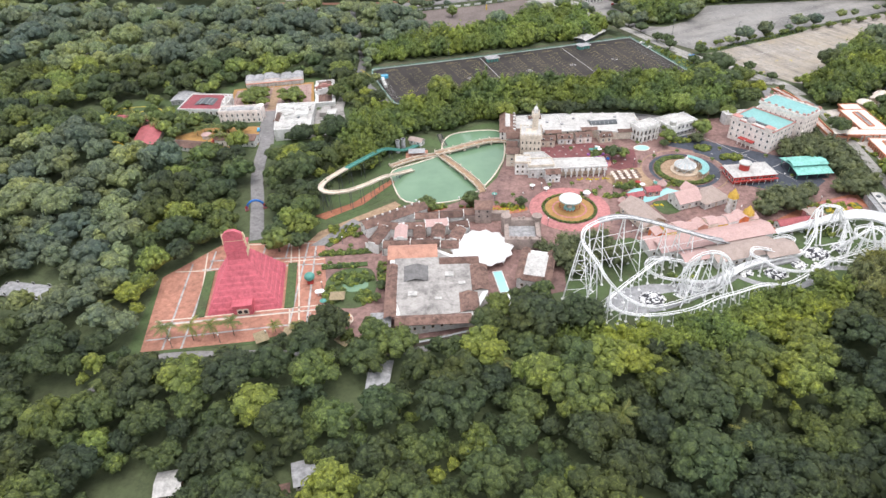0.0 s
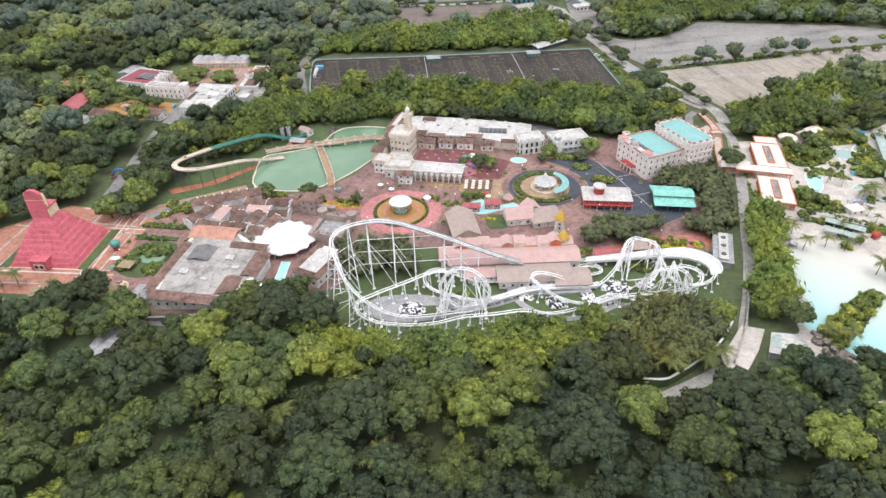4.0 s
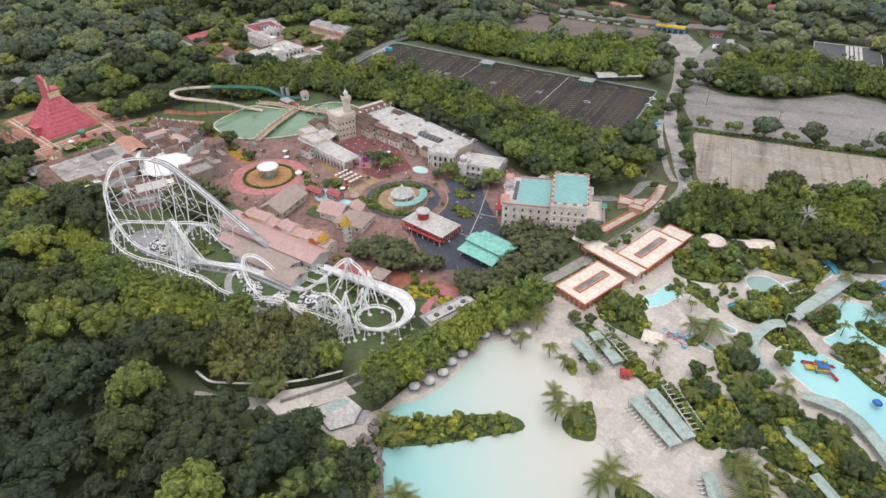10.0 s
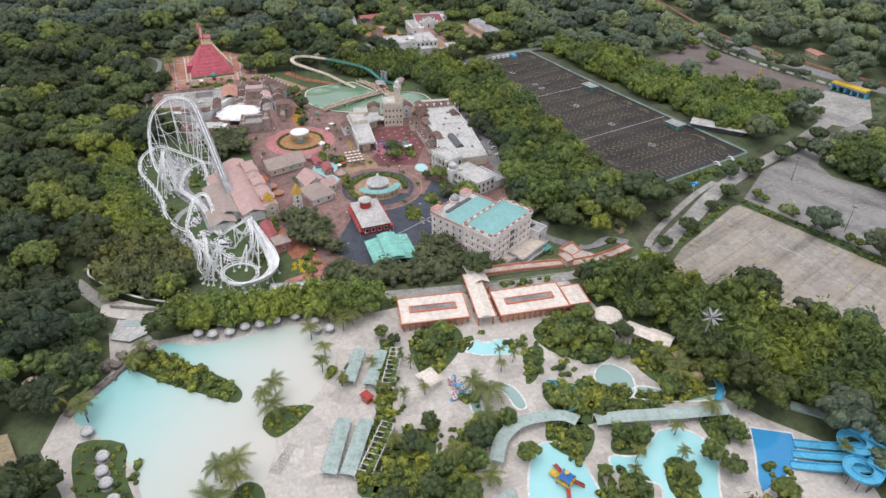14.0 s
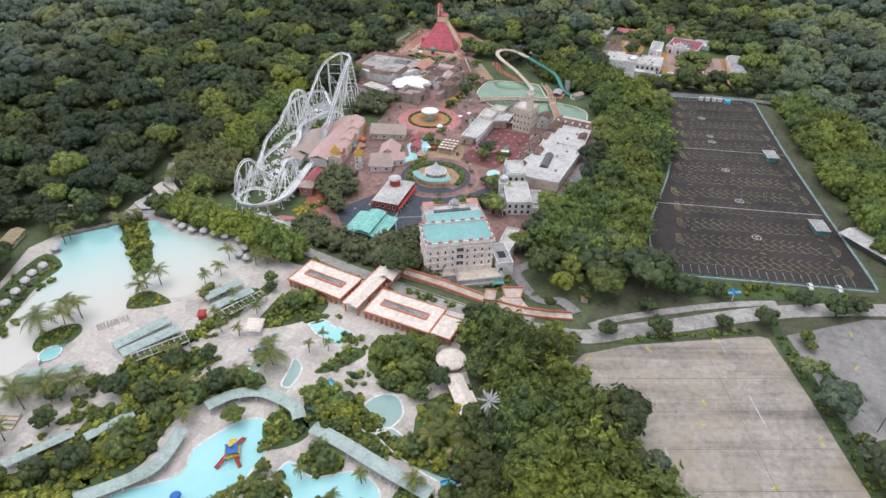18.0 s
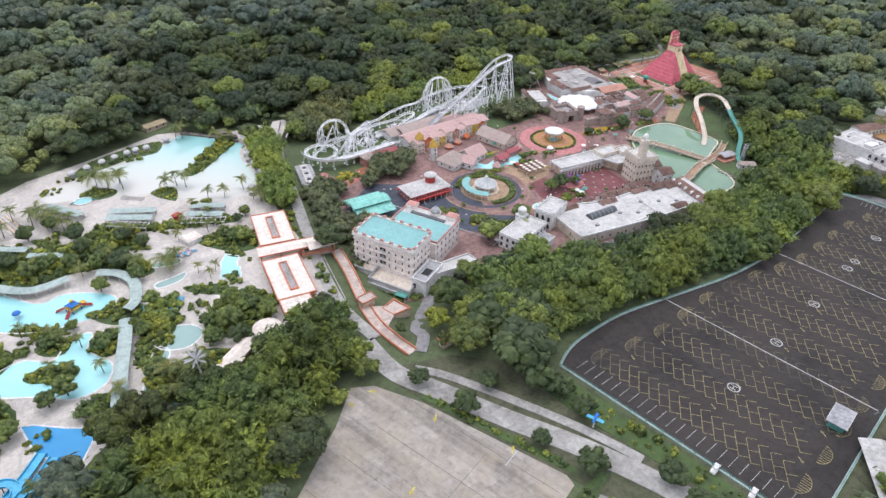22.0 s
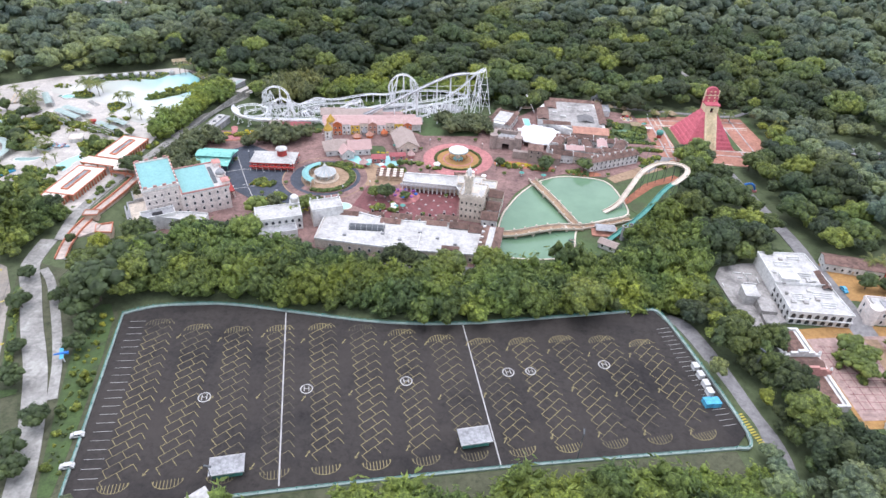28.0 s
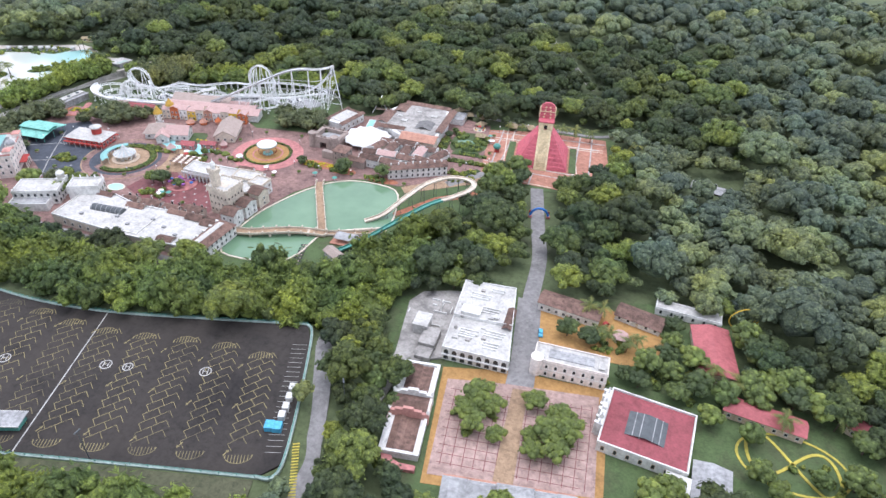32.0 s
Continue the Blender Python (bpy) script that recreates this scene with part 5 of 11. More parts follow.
def rim(x0, y0, x1, y1, z, h, w):
    """A closed upstand round a rectangle, in one piece."""
    bm = bmesh.new()
    rows = []
    for k, zz in ((0, z), (0, z + h), (w, z + h), (w, z)):
        rows.append([bm.verts.new(p) for p in ((x0 + k, y0 + k, zz), (x1 - k, y0 + k, zz), (x1 - k, y1 - k, zz), (x0 + k, y1 - k, zz))])
    for a, b in zip(rows, rows[1:] + rows[:1]):
        for i in range(4):
            j = (i + 1) % 4
            bm.faces.new((a[i], a[j], b[j], b[i]))
    return bm


def parapet(t, x0, y0, x1, y1, z, h, w, material, label=""):
    part("parapet", rim(x0, y0, x1, y1, z, h, w), material, t, label)


def flat_block(t, x0, y0, x1, y1, z0, z1, wall, roof, para=0.7, para_mat=None, cornice=True):
    part("wall", boxes((x0, y0, z0, x1, y1, z1)), wall, t)
    if cornice:
        part("cornice", boxes((x0 - 0.25, y0 - 0.25, z1 - 0.5, x1 + 0.25, y1 + 0.25, z1)), para_mat or wall, t)
    parapet(t, x0 - 0.05, y0 - 0.05, x1 + 0.05, y1 + 0.05, z1, para, 0.35, para_mat or wall)
    part("roof", boxes((x0 + 0.3, y0 + 0.3, z1, x1 - 0.3, y1 - 0.3, z1 + 0.12)), roof, t)


def pitched_house(name, label, at, turn, w, d, h, wall="white", roof="tile", rise=None, kind="gable", rows=1, cols=None, group="", along="x", door=True, category="house", win=(1.1, 1.4), over=0.6):
    t = thing(name, label, category, at, turn, group)
    part("wall", boxes((-w / 2, -d / 2, 0, w / 2, d / 2, h)), wall, t)
    rise = rise or min(w, d) * 0.22
    if kind == "gable":
        part("roof", gable(-w / 2, -d / 2, w / 2, d / 2, h, rise, over, along), roof, t)
        for e in (-1, 1):
            if along == "x":
                pts = [(e * (w / 2 - 0.02), y, z) for y, z in ((-d / 2, h - 0.1), (d / 2, h - 0.1), (0, h + rise - 0.2))]
            else:
                pts = [(x, e * (d / 2 - 0.02), z) for x, z in ((-w / 2, h - 0.1), (w / 2, h - 0.1), (0, h + rise - 0.2))]
            tri = bmesh.new()
            tri.faces.new([tri.verts.new(p) for p in pts])
            part("gable_wall", tri, wall, t)
    else:
        part("roof", hip(-w / 2, -d / 2, w / 2, d / 2, h, rise, over), roof, t)
    c = cols or max(1, int(w / 4))
    e = max(1, int(d / 4.5))
    if cols == 0:
        return t
    put_windows(t, -w / 2, -d / 2, w / 2, d / 2, 0.3, {"s": (rows, c), "n": (rows, c), "e": (rows, e), "w": (rows, e)}, 3.1, win, "white")
    if door:
        part("door", boxes((-0.6, -d / 2 - 0.08, 0, 0.6, -d / 2, 2.2)), "tan_wall", t, "brown wooden door")
    return t


# ---- the temple pyramid ----
def temple():
    t = thing("temple_pyramid", "crimson stepped temple pyramid with a sandy stair and roof comb", "pyramid", (-93.5, 238.5, G), 6)
    tiers = 9
    z, half = 0.0, 16.6
    for k in range(tiers):
        h = 2.35
        a, b = half, half - 1.15
        bm = bmesh.new()
        lo = [bm.verts.new((x * a, y * a, z)) for x, y in ((-1, -1), (1, -1), (1, 1), (-1, 1))]
        mid = [bm.verts.new((x * (a - 0.75), y * (a - 0.75), z + h * 0.62)) for x, y in ((-1, -1), (1, -1), (1, 1), (-1, 1))]
        lip = [bm.verts.new((x * (a - 0.62), y * (a - 0.62), z + h * 0.66)) for x, y in ((-1, -1), (1, -1), (1, 1), (-1, 1))]
        hi = [bm.verts.new((x * b, y * b, z + h)) for x, y in ((-1, -1), (1, -1), (1, 1), (-1, 1))]
        for p, q in ((lo, mid), (mid, lip), (lip, hi)):
            for i in range(4):
                j = (i + 1) % 4
                bm.faces.new((p[i], p[j], q[j], q[i]))
        bm.faces.new(hi)
        part("tier", bm, "pyr_red", t)
        z += h
        half -= 1.42
    top = z
    # stair on the avenue side, a sealed ramp on the forest side
    steps = 44
    bm = bmesh.new()
    line = []
    for i in range(steps):
        y1 = 18.2 - (18.2 - half - 0.6) * (i / steps)
        line += [(y1, top * i / steps), (y1, top * (i + 1) / steps)]
    line += [(half - 0.4, top), (2.0, 0.0)]
    rows = [[bm.verts.new((x, y, z)) for y, z in line] for x in (-3.1, 3.1)]
    for i in range(len(line)):
        j = (i + 1) % len(line)
        bm.faces.new((rows[0][i], rows[0][j], rows[1][j], rows[1][i]))
    for row in rows:
        bm.faces.new(row)
    bmesh.ops.recalc_face_normals(bm, faces=bm.faces)
    part("stair", bm, "pyr_sand", t, "sandy yellow stair")
    for s in (-1, 1):
        w = bmesh.new()
        x0, x1 = (3.1, 4.0) if s > 0 else (-4.0, -3.1)
        v = [w.verts.new(p) for p in ((x0, 18.4, 0), (x1, 18.4, 0), (x1, half, top + 0.4), (x0, half, top + 0.4), (x0, 18.4, 0.8), (x1, 18.4, 0.8), (x0, 2, 0), (x1, 2, 0))]
        for f in ((4, 5, 2, 3), (0, 1, 5, 4), (0, 4, 3, 6), (1, 7, 2, 5)):
            w.faces.new([v[i] for i in f])
        part("stair_side", w, "pyr_sand", t)
    bm = bmesh.new()
    v = [bm.verts.new(p) for p in ((-4.8, -17.2, 0), (4.8, -17.2, 0), (4.2, -half + 0.4, top), (-4.2, -half + 0.4, top), (-4.8, -2, 0), (4.8, -2, 0))]
    for f in ((0, 1, 2, 3), (0, 3, 4), (1, 5, 2)):
        bm.faces.new([v[i] for i in f])
    part("ramp", bm, "pyr_red", t)
    part("porch", boxes((-4.2, -18.6, 0, 4.2, -14, 5.2), (-4.5, -18.9, 5.2, 4.5, -14, 5.6)), "pyr_red", t)
    part("porch_panel", boxes((-2.6, -18.7, 0.4, 2.6, -18.6, 3.6)), "cream_wall", t)
    for x in (-1.25, 1.25):
        ob = part("vent", tube([(0, 0, 0), (0, -0.2, 0)], 0.95, 12), "black", t)
        ob.location = (x, -18.7, 2.1)
    # temple on top: cream house, red cornices, tall roof comb
    part("temple_wall", boxes((-4.4, -3.6, top, -1.0, 4.0, top + 4.6), (1.0, -3.6, top, 4.4, 4.0, top + 4.6), (-1.0, -3.6, top, 1.0, 2.4, top + 4.6), (-1.0, 2.4, top + 3.0, 1.0, 4.0, top + 4.6)), "pyr_sand", t)
    # black panel puts the shade at the back of the door recess
    part("doorway", boxes((-1.0, 2.4, top, 1.0, 2.46, top + 3.0)), "black", t)
    part("cornice", boxes((-4.8, -4.0, top + 4.6, 4.8, 4.4, top + 5.4)), "pyr_red", t)
    bm = bmesh.new()
    part("temple_back", boxes((-4.5, -4.3, top - 0.2, 4.5, -3.6, top + 4.6)), "pyr_red", t, "plain crimson back wall")
    for k, (w, d, h0, h1) in enumerate(((4.6, 2.8, 5.4, 7.6), (4.4, 2.5, 7.6, 9.8), (4.2, 2.2, 9.8, 12.0))):
        part("comb_tier", boxes((-w, -4.0, top + h0, w, -4.0 + d, top + h1 - 0.3)), "pyr_red", t)
        part("comb_ledge", boxes((-w - 0.25, -3.9, top + h1 - 0.3, w + 0.25, -3.8 + d, top + h1)), "pyr_sand" if k % 2 else "pyr_red", t)
    bm = bmesh.new()
    top_line = [(-4.1, 12.0), (-4.1, 13.0), (-2.9, 14.2), (-1.4, 15.0), (1.4, 15.0), (2.9, 14.2), (4.1, 13.0), (4.1, 12.0)]
    rows = [[bm.verts.new((x, y, top + z)) for x, z in top_line] for y in (-4.1, -2.4)]
    for i in range(len(top_line)):
        j = (i + 1) % len(top_line)
        bm.faces.new((rows[0][i], rows[0][j], rows[1][j], rows[1][i]))
    for row in rows:
        bm.faces.new(row)
    bmesh.ops.recalc_face_normals(bm, faces=bm.faces)
    part("comb_crest", bm, "pyr_red", t, "rounded crest of the roof comb")
    for sx in (-1, 1):
        part("comb_scroll", tube([(sx * 4.5, -2.6, top + z) for z in (5.6, 7.5, 9.5, 11.5, 13.0)], [0.55, 0.75, 0.6, 0.7, 0.35], 6), "pyr_sand", t, "pale carved edge of the comb")
    bm = bmesh.new()
    for k in range(4):
        for x in (-2.6 + 0.25 * k, 1.6 - 0.25 * k):
            box(bm, x, -0.9 - 0.3 * k, top + 5.8 + 2 * k, x + 1.0, -0.7 - 0.3 * k, top + 6.8 + 2 * k)
    part("comb_niche", bm, "pyr_sand", t)
    for s in (-1, 1):
        part("planting_bed", boxes((s * 20 - 2.2, -17, 0.0, s * 20 + 2.2, 17, 0.35)), "grass", t, "low green bed beside the temple")
    return t


temple()
bed = thing("arch_gate", "bright blue entrance arch on two round posts over the avenue", "arch", (-104.5, 309.5, G), 12)
part("arch", tube([(-5 * math.cos(a), 0, 0.2 + 5.6 * math.sin(a)) for a in [math.pi * k / 14 for k in range(15)]], 0.65, 8), "blue", bed)
for s in (-5, 5):
    part("footing", boxes((s - 1, -1, 0, s + 1, 1, 1.2)), "plaza_pink", bed)
    part("banner", boxes((s - 0.7, -1.3, 2.0, s + 0.7, -1.0, 3.4)), "red_paint", bed)
bal = thing("balloon_kiosk", "round sea-green balloon-shaped kiosk over a red counter", "kiosk", (-64.5, 241.5, G), 0)
part("counter", lathe([(1.5, 0), (1.6, 1.2), (1.6, 1.3)], 12), "red_paint", bal)
for k in range(4):
    a = k * math.pi / 2
    part("post", tube([(1.4 * math.cos(a), 1.4 * math.sin(a), 1.2), (1.7 * math.cos(a), 1.7 * math.sin(a), 2.3)], 0.06, 4), "dark_metal", bal)
part("balloon", lathe([(0.9, 1.9), (1.9, 2.4), (2.5, 3.3), (2.5, 4.2), (1.9, 5.1), (0.9, 5.6), (0, 5.8)], 16), "green_paint", bal, smooth=True)

# ---- the grand hotel-like casino ----
def casino():
    t = thing("casino_building", "pale pinkish stone palace with turquoise flat roofs and dark windows", "building", (225, 377.8, G), 123.7)
    H = 18.6
    part("wall", boxes((-15.3, -8.4, 0, 15.3, 8.4, H)), "hotel_wall", t)
    for z in (5.4, 9.0, 12.6, 16.4):
        part("string_course", boxes((-15.6, -8.7, z, 15.6, 8.7, z + 0.3)), "hotel_wall", t)
    part("cornice", boxes((-16, -9.1, H - 0.4, 16, 9.1, H + 0.3)), "white", t)
    parapet(t, -15.8, -8.9, 15.8, 8.9, H + 0.3, 1.0, 0.5, "hotel_wall")
    part("roof", boxes((-15.2, -8.3, H + 0.3, 15.2, 8.3, H + 0.5)), "turquoise", t, "faded turquoise roof")
    mer = bm_obj(boxes((-0.9, -0.35, 0, 0.9, 0.35, 0.9)))
    for k in range(7):
        x = -14 + k * 28 / 6
        for y in (-8.7, 8.7):
            ob = part("merlon", mer, "pink_trim", t, "pink brick merlon")
            ob.location = (x, y, H + 1.3)
    for k in range(4):
        y = -7 + k * 14 / 3
        for x in (-15.6, 15.6):
            ob = part("merlon", mer, "pink_trim", t, "pink brick merlon")
            ob.matrix_basis = pose(x, y, H + 1.3, 0, 0, 90)
    put_windows(t, -15.3, -8.4, 15.3, 8.4, 5.6, {"s": (3, 9), "n": (3, 9), "e": (3, 5), "w": (3, 5)}, 3.6, (0.8, 1.5), "hotel_wall", True, 0.9)
    put_windows(t, -15.3, -8.4, 15.3, 8.4, 1.2, {"e": (1, 5), "w": (1, 5), "n": (1, 6)}, 3.6, (1.1, 1.9), "white", False, 0.9)
    # lower wing towards the plaza
    x0, y0, x1, y1, h = -10.5, 8.4, 18, 33, 13.6
    part("wall", boxes((x0, y0, 0, x1, y1, h)), "hotel_wall", t)
    part("cornice", boxes((x0 - 0.5, y0 + 0.8, h - 0.5, x1 + 0.5, y1 + 0.5, h + 0.2)), "white", t)
    parapet(t, x0 - 0.4, y0 + 0.8, x1 + 0.4, y1 + 0.4, h + 0.2, 0.9, 0.5, "pink_trim", "pink brick parapet")
    part("roof", boxes((x0 + 0.1, y0 + 1.3, h + 0.2, x1 - 0.1, y1 - 7, h + 0.4)), "turquoise", t, "faded turquoise roof")
    part("roof", boxes((x0 + 0.1, y1 - 7, h + 0.2, x1 - 0.1, y1 - 0.1, h + 0.38)), "white_roof", t, "white flat roof")
    part("skylight", boxes((x0 + 5, y1 - 6.6, h + 0.4, x1 - 5, y1 - 4.6, h + 0.9)), "dark_metal", t, "long dark skylight")
    put_windows(t, x0, y0, x1, y1, 1.6, {"n": (3, 7), "e": (3, 6), "w": (3, 6)}, 3.9, (1.0, 1.7), "white", True, 1.0)
    for cx in (x0 + 3, x1 - 3):
        part("turret", boxes((cx - 2.6, y1 - 3, h, cx + 2.6, y1 + 0.9, h + 2.6)), "hotel_wall", t)
        part("turret_roof", hip(cx - 2.6, y1 - 3, cx + 2.6, y1 + 0.9, h + 2.6, 0.8, 0.2), "pink_trim", t)
    cx = (x0 + x1) / 2
    part("drum", lathe([(2.6, h), (2.6, h + 1.6), (2.9, h + 1.7)], 14, at=(cx + 2, y1 - 1.5, 0)), "hotel_wall", t)
    part("dome", lathe([(2.6, h + 1.7), (2.3, h + 3.0), (1.5, h + 4.0), (0.4, h + 4.5), (0.15, h + 5.3), (0, h + 5.4)], 14, at=(cx + 2, y1 - 1.5, 0)), "grey_roof", t, "grey ribbed dome", True)
    part("portico_roof", boxes((cx - 5, y1 + 0.5, 4.2, cx + 5, y1 + 4, 4.7)), "red_paint", t, "deep red entrance canopy")
    for k in range(4):
        part("column", lathe([(0.3, 0), (0.25, 4.2)], 8, at=(cx - 4.4 + k * 2.95, y1 + 3.6, 0)), "hotel_wall", t)
    # stepped white terraces behind, with balustrades of grey-white stone
    for x0, y0, x1, y1, h, floor in ((-2.5, -17.0, 18.5, -8.4, 3.2, "cream_wall"), (-12, -13.5, -2.5, -8.4, 4.0, "cream_wall"), (-5, -18.6, 13, -17.0, 1.8, "grey_roof")):
        part("terrace_wall", boxes((x0, y0, 0, x1, y1, h)), "white", t)
        part("terrace", boxes((x0 + 0.3, y0 + 0.3, h, x1 - 0.3, y1 - 0.1, h + 0.06)), floor, t, "sandy terrace floor")
        part("balustrade", boxes((x0 - 0.2, y0 - 0.2, h, x1 + 0.2, y0 + 0.3, h + 1.0), (x0 - 0.2, y0 + 0.3, h, x0 + 0.3, y1, h + 1.0), (x1 - 0.3, y0 + 0.3, h, x1 + 0.2, y1, h + 1.0)), "white_roof", t)
        part("balustrade_rail", boxes((x0 - 0.35, y0 - 0.35, h + 1.0, x1 + 0.35, y0 + 0.4, h + 1.2), (x0 - 0.35, y0 + 0.4, h + 1.0, x0 + 0.4, y1, h + 1.2), (x1 - 0.4, y0 + 0.4, h + 1.0, x1 + 0.35, y1, h + 1.2)), "grey_roof", t)
    part("awning", boxes((12.8, -20.2, 2.4, 18.4, -17.2, 2.7)), "green_paint", t, "dark green awning")
    part("awning_post", boxes((12.9, -20.1, 0, 13.1, -19.9, 2.4), (18.1, -20.1, 0, 18.3, -19.9, 2.4)), "white", t)
    part("annex_wall", boxes((17.0, -12.4, 0, 24.4, 4, 7.4)), "white", t)
    part("annex_roof", boxes((17.3, -12.1, 7.4, 24.1, 3.7, 7.5)), "grey_roof", t)
    # nothing is cut here: a black plate on the roof imitates stairwell shade
    part("stairwell", boxes((19, -7, 7.5, 22.6, -2, 7.62)), "black", t, "black plate standing for the shade in a stairwell")
    parapet(t, 17.0, -12.4, 24.4, 4, 7.4, 1.0, 0.4, "white")
    part("annex_door", boxes((17.9, -12.46, 3.3, 19.4, -12.38, 5.7)), "black", t)
    outline = [(22, 4.2), (24.6, -3), (30, 5), (35.6, 16), (30.4, 18.6), (26, 12)]
    part("annex_wall", prism(outline, 0, 6.4), "white", t)
    part("annex_roof", prism([(28.4 + (x - 28.4) * 0.95, 8 + (y - 8) * 0.95) for x, y in outline], 6.4, 6.5), "white_roof", t)
    part("annex_parapet", ribbon(outline + outline[:1], 0.4, 6.4, 7.3), "white", t)
    for z in (6.5, 10.1, 13.7):
        part("balcony", boxes((-1.8, -9.1, z - 0.1, 1.8, -8.4, z + 0.15), (-1.8, -9.1, z + 0.15, 1.8, -9.0, z + 0.9)), "white", t)
        part("balcony_window", boxes((-1.5, -8.47, z + 0.2, 1.5, -8.39, z + 2.2)), "black", t, "dark triple window")
    return t


casino()

# ---- red diner with its drum tower ----
din = thing("red_diner", "low brick-red diner with a stained white roof and red drum tower", "building", (180, 323.5, G), 5)
part("wall", boxes((-12.4, -6.6, 0, 12.4, 6.6, 4.6)), "red_paint", din)
part("eave", boxes((-13.2, -7.6, 4.4, 13.2, 7.6, 4.9)), "red_paint", din)
part("roof", hip(-12.4, -6.6, 12.4, 6.6, 4.95, 1.4, 0.9, 2.5), "white_roof", din, "stained white roof")
part("verandah", boxes((-13.4, -9.0, 2.7, 13.4, -7.4, 2.95), (-13.4, 7.4, 2.7, 13.4, 9.0, 2.95)), "red_paint", din)
for k in range(8):
    for y in (-8.8, 8.8):
        part("post", boxes((-13 + k * 3.7 - 0.12, y - 0.12, 0, -13 + k * 3.7 + 0.12, y + 0.12, 2.8)), "white", din)
put_windows(din, -12.4, -6.6, 12.4, 6.6, 0.4, {"s": (1, 7), "n": (1, 7), "e": (1, 4), "w": (1, 4)}, 3, (1.6, 1.8), "white")
part("drum_tower", lathe([(3.3, 5.2), (2.9, 6.2), (2.8, 9.6), (3.3, 10.2)], 18, at=(-4.5, -1.0, 0)), "red_paint", din, "red drum tower", True)
part("tower_cap", lathe([(3.6, 10.2), (3.4, 10.8), (0.5, 11.3), (0, 11.3)], 18, at=(-4.5, -1.0, 0)), "white_roof", din, "pale round cap")

# ---- turquoise-roofed hall ----
hall = thing("open_hall", "open-sided hall with a faded turquoise sheet roof", "pavilion", (215, 327.5, G), 3)
part("roof", gable(-10.4, -10.4, 10.4, 10.4, 4.2, 1.9, 0.3, "x"), "teal_roof", hall, "wide lower sheet roof")
part("clerestory", boxes((-10, -3.4, 5.2, 10, 3.4, 6.7)), "green_paint", hall, "shaded ventilation band")
part("ridge_roof", gable(-10.6, -4.2, 10.6, 4.2, 6.7, 0.9, 0.2, "x"), "teal_roof", hall, "raised ridge roof")
for x in (-9.5, -3.2, 3.2, 9.5):
    for y in (-8.6, 0, 8.6):
        part("post", boxes((x - 0.15, y - 0.15, 0, x + 0.15, y + 0.15, 4.2)), "green_paint", hall)
part("floor", boxes((-10, -9, 0.08, 10, 9, 0.2)), "plaza_blue", hall)
for k in range(9):
    for e in (-1, 1):
        part("sheet_rib", tube([(-10.2 + k * 2.55, e * 10.5, 4.28), (-10.2 + k * 2.55, e * 4.0, 5.5)], 0.1, 4), "teal_roof", hall)
        part("sheet_rib", tube([(-10.2 + k * 2.55, e * 4.3, 6.8), (-10.2 + k * 2.55, 0, 7.66)], 0.1, 4), "teal_roof", hall)

# ---- white palace with a corner dome ----
pal = thing("white_palace", "small white palace with a grey flat roof and corner dome", "building", (157.5, 387, G), 23)
flat_block(pal, -11.5, -6.6, 11.5, 6.6, 0, 7.6, "white", "white_roof", 0.8, "white")
put_windows(pal, -11.5, -6.6, 11.5, 6.6, 0.4, {"s": (2, 7), "n": (2, 7), "e": (2, 4), "w": (2, 4)}, 3.4, (1.2, 1.8), "grey_roof", True)
part("balcony", boxes((-13, -8.6, 3.3, 13, -6.6, 3.6)), "grey_roof", pal)
part("porch_wall", boxes((-13, -8.6, 0, 13, -8.3, 0.9)), "white", pal)
part("tower", boxes((-11.8, -9.2, 0, -6.8, -4.4, 9.0)), "white", pal)
part("cupola", lathe([(2.1, 9.0), (2.1, 11.0), (2.4, 11.1), (2.1, 12.0), (1.2, 12.9), (0.2, 13.2), (0, 13.9)], 10, at=(-9.3, -6.8, 0)), "white", pal, smooth=True)
part("side_wing", boxes((-8, 6.6, 0, 11.5, 14, 4.2)), "white", pal)
parapet(pal, -8, 6.6, 11.5, 14, 4.2, 0.6, 0.3, "white")
part("side_roof", boxes((-7.7, 6.9, 4.2, 11.2, 13.7, 4.3)), "grey_roof", pal)

# ---- long white hall along the piazza ----
mar = thing("market_hall", "long white flat-roofed hall with brown tiled fronts", "building", (92, 394, G), 0)
HALL = [(42, 10), (42, -16), (24, -16.5), (8, -12), (-24, -13.5), (-46, -13), (-40, 12), (-4, 13)]
part("wall", prism(HALL, 0, 5.2), "cream_wall", mar)
part("roof", prism([(x * 0.985, y * 0.965) for x, y in HALL], 5.2, 5.45), "white_roof", mar, "stained white flat roof")
part("parapet", ribbon(HALL + HALL[:1], 0.5, 5.1, 6.0), "white", mar)
part("roof_step", boxes((-10, -3, 5.45, -9.6, 11, 6.1), (10, -11, 5.45, 10.4, 1, 6.0), (-9.6, 10.4, 5.45, 8, 10.8, 5.9)), "white", mar, "low white roof upstand")
part("barrel_vault", tube([(9, -3.5, 5.0), (27, -2.5, 5.0)], 2.6, 14), "dark_metal", mar, "dark ribbed barrel vault")
for k in range(7):
    part("vault_rib", tube([(9.4 + k * 2.85, -3.48 + k * 0.16, 5.0), (9.6 + k * 2.85, -3.46 + k * 0.16, 5.0)], 2.7, 14), "grey_roof", mar)
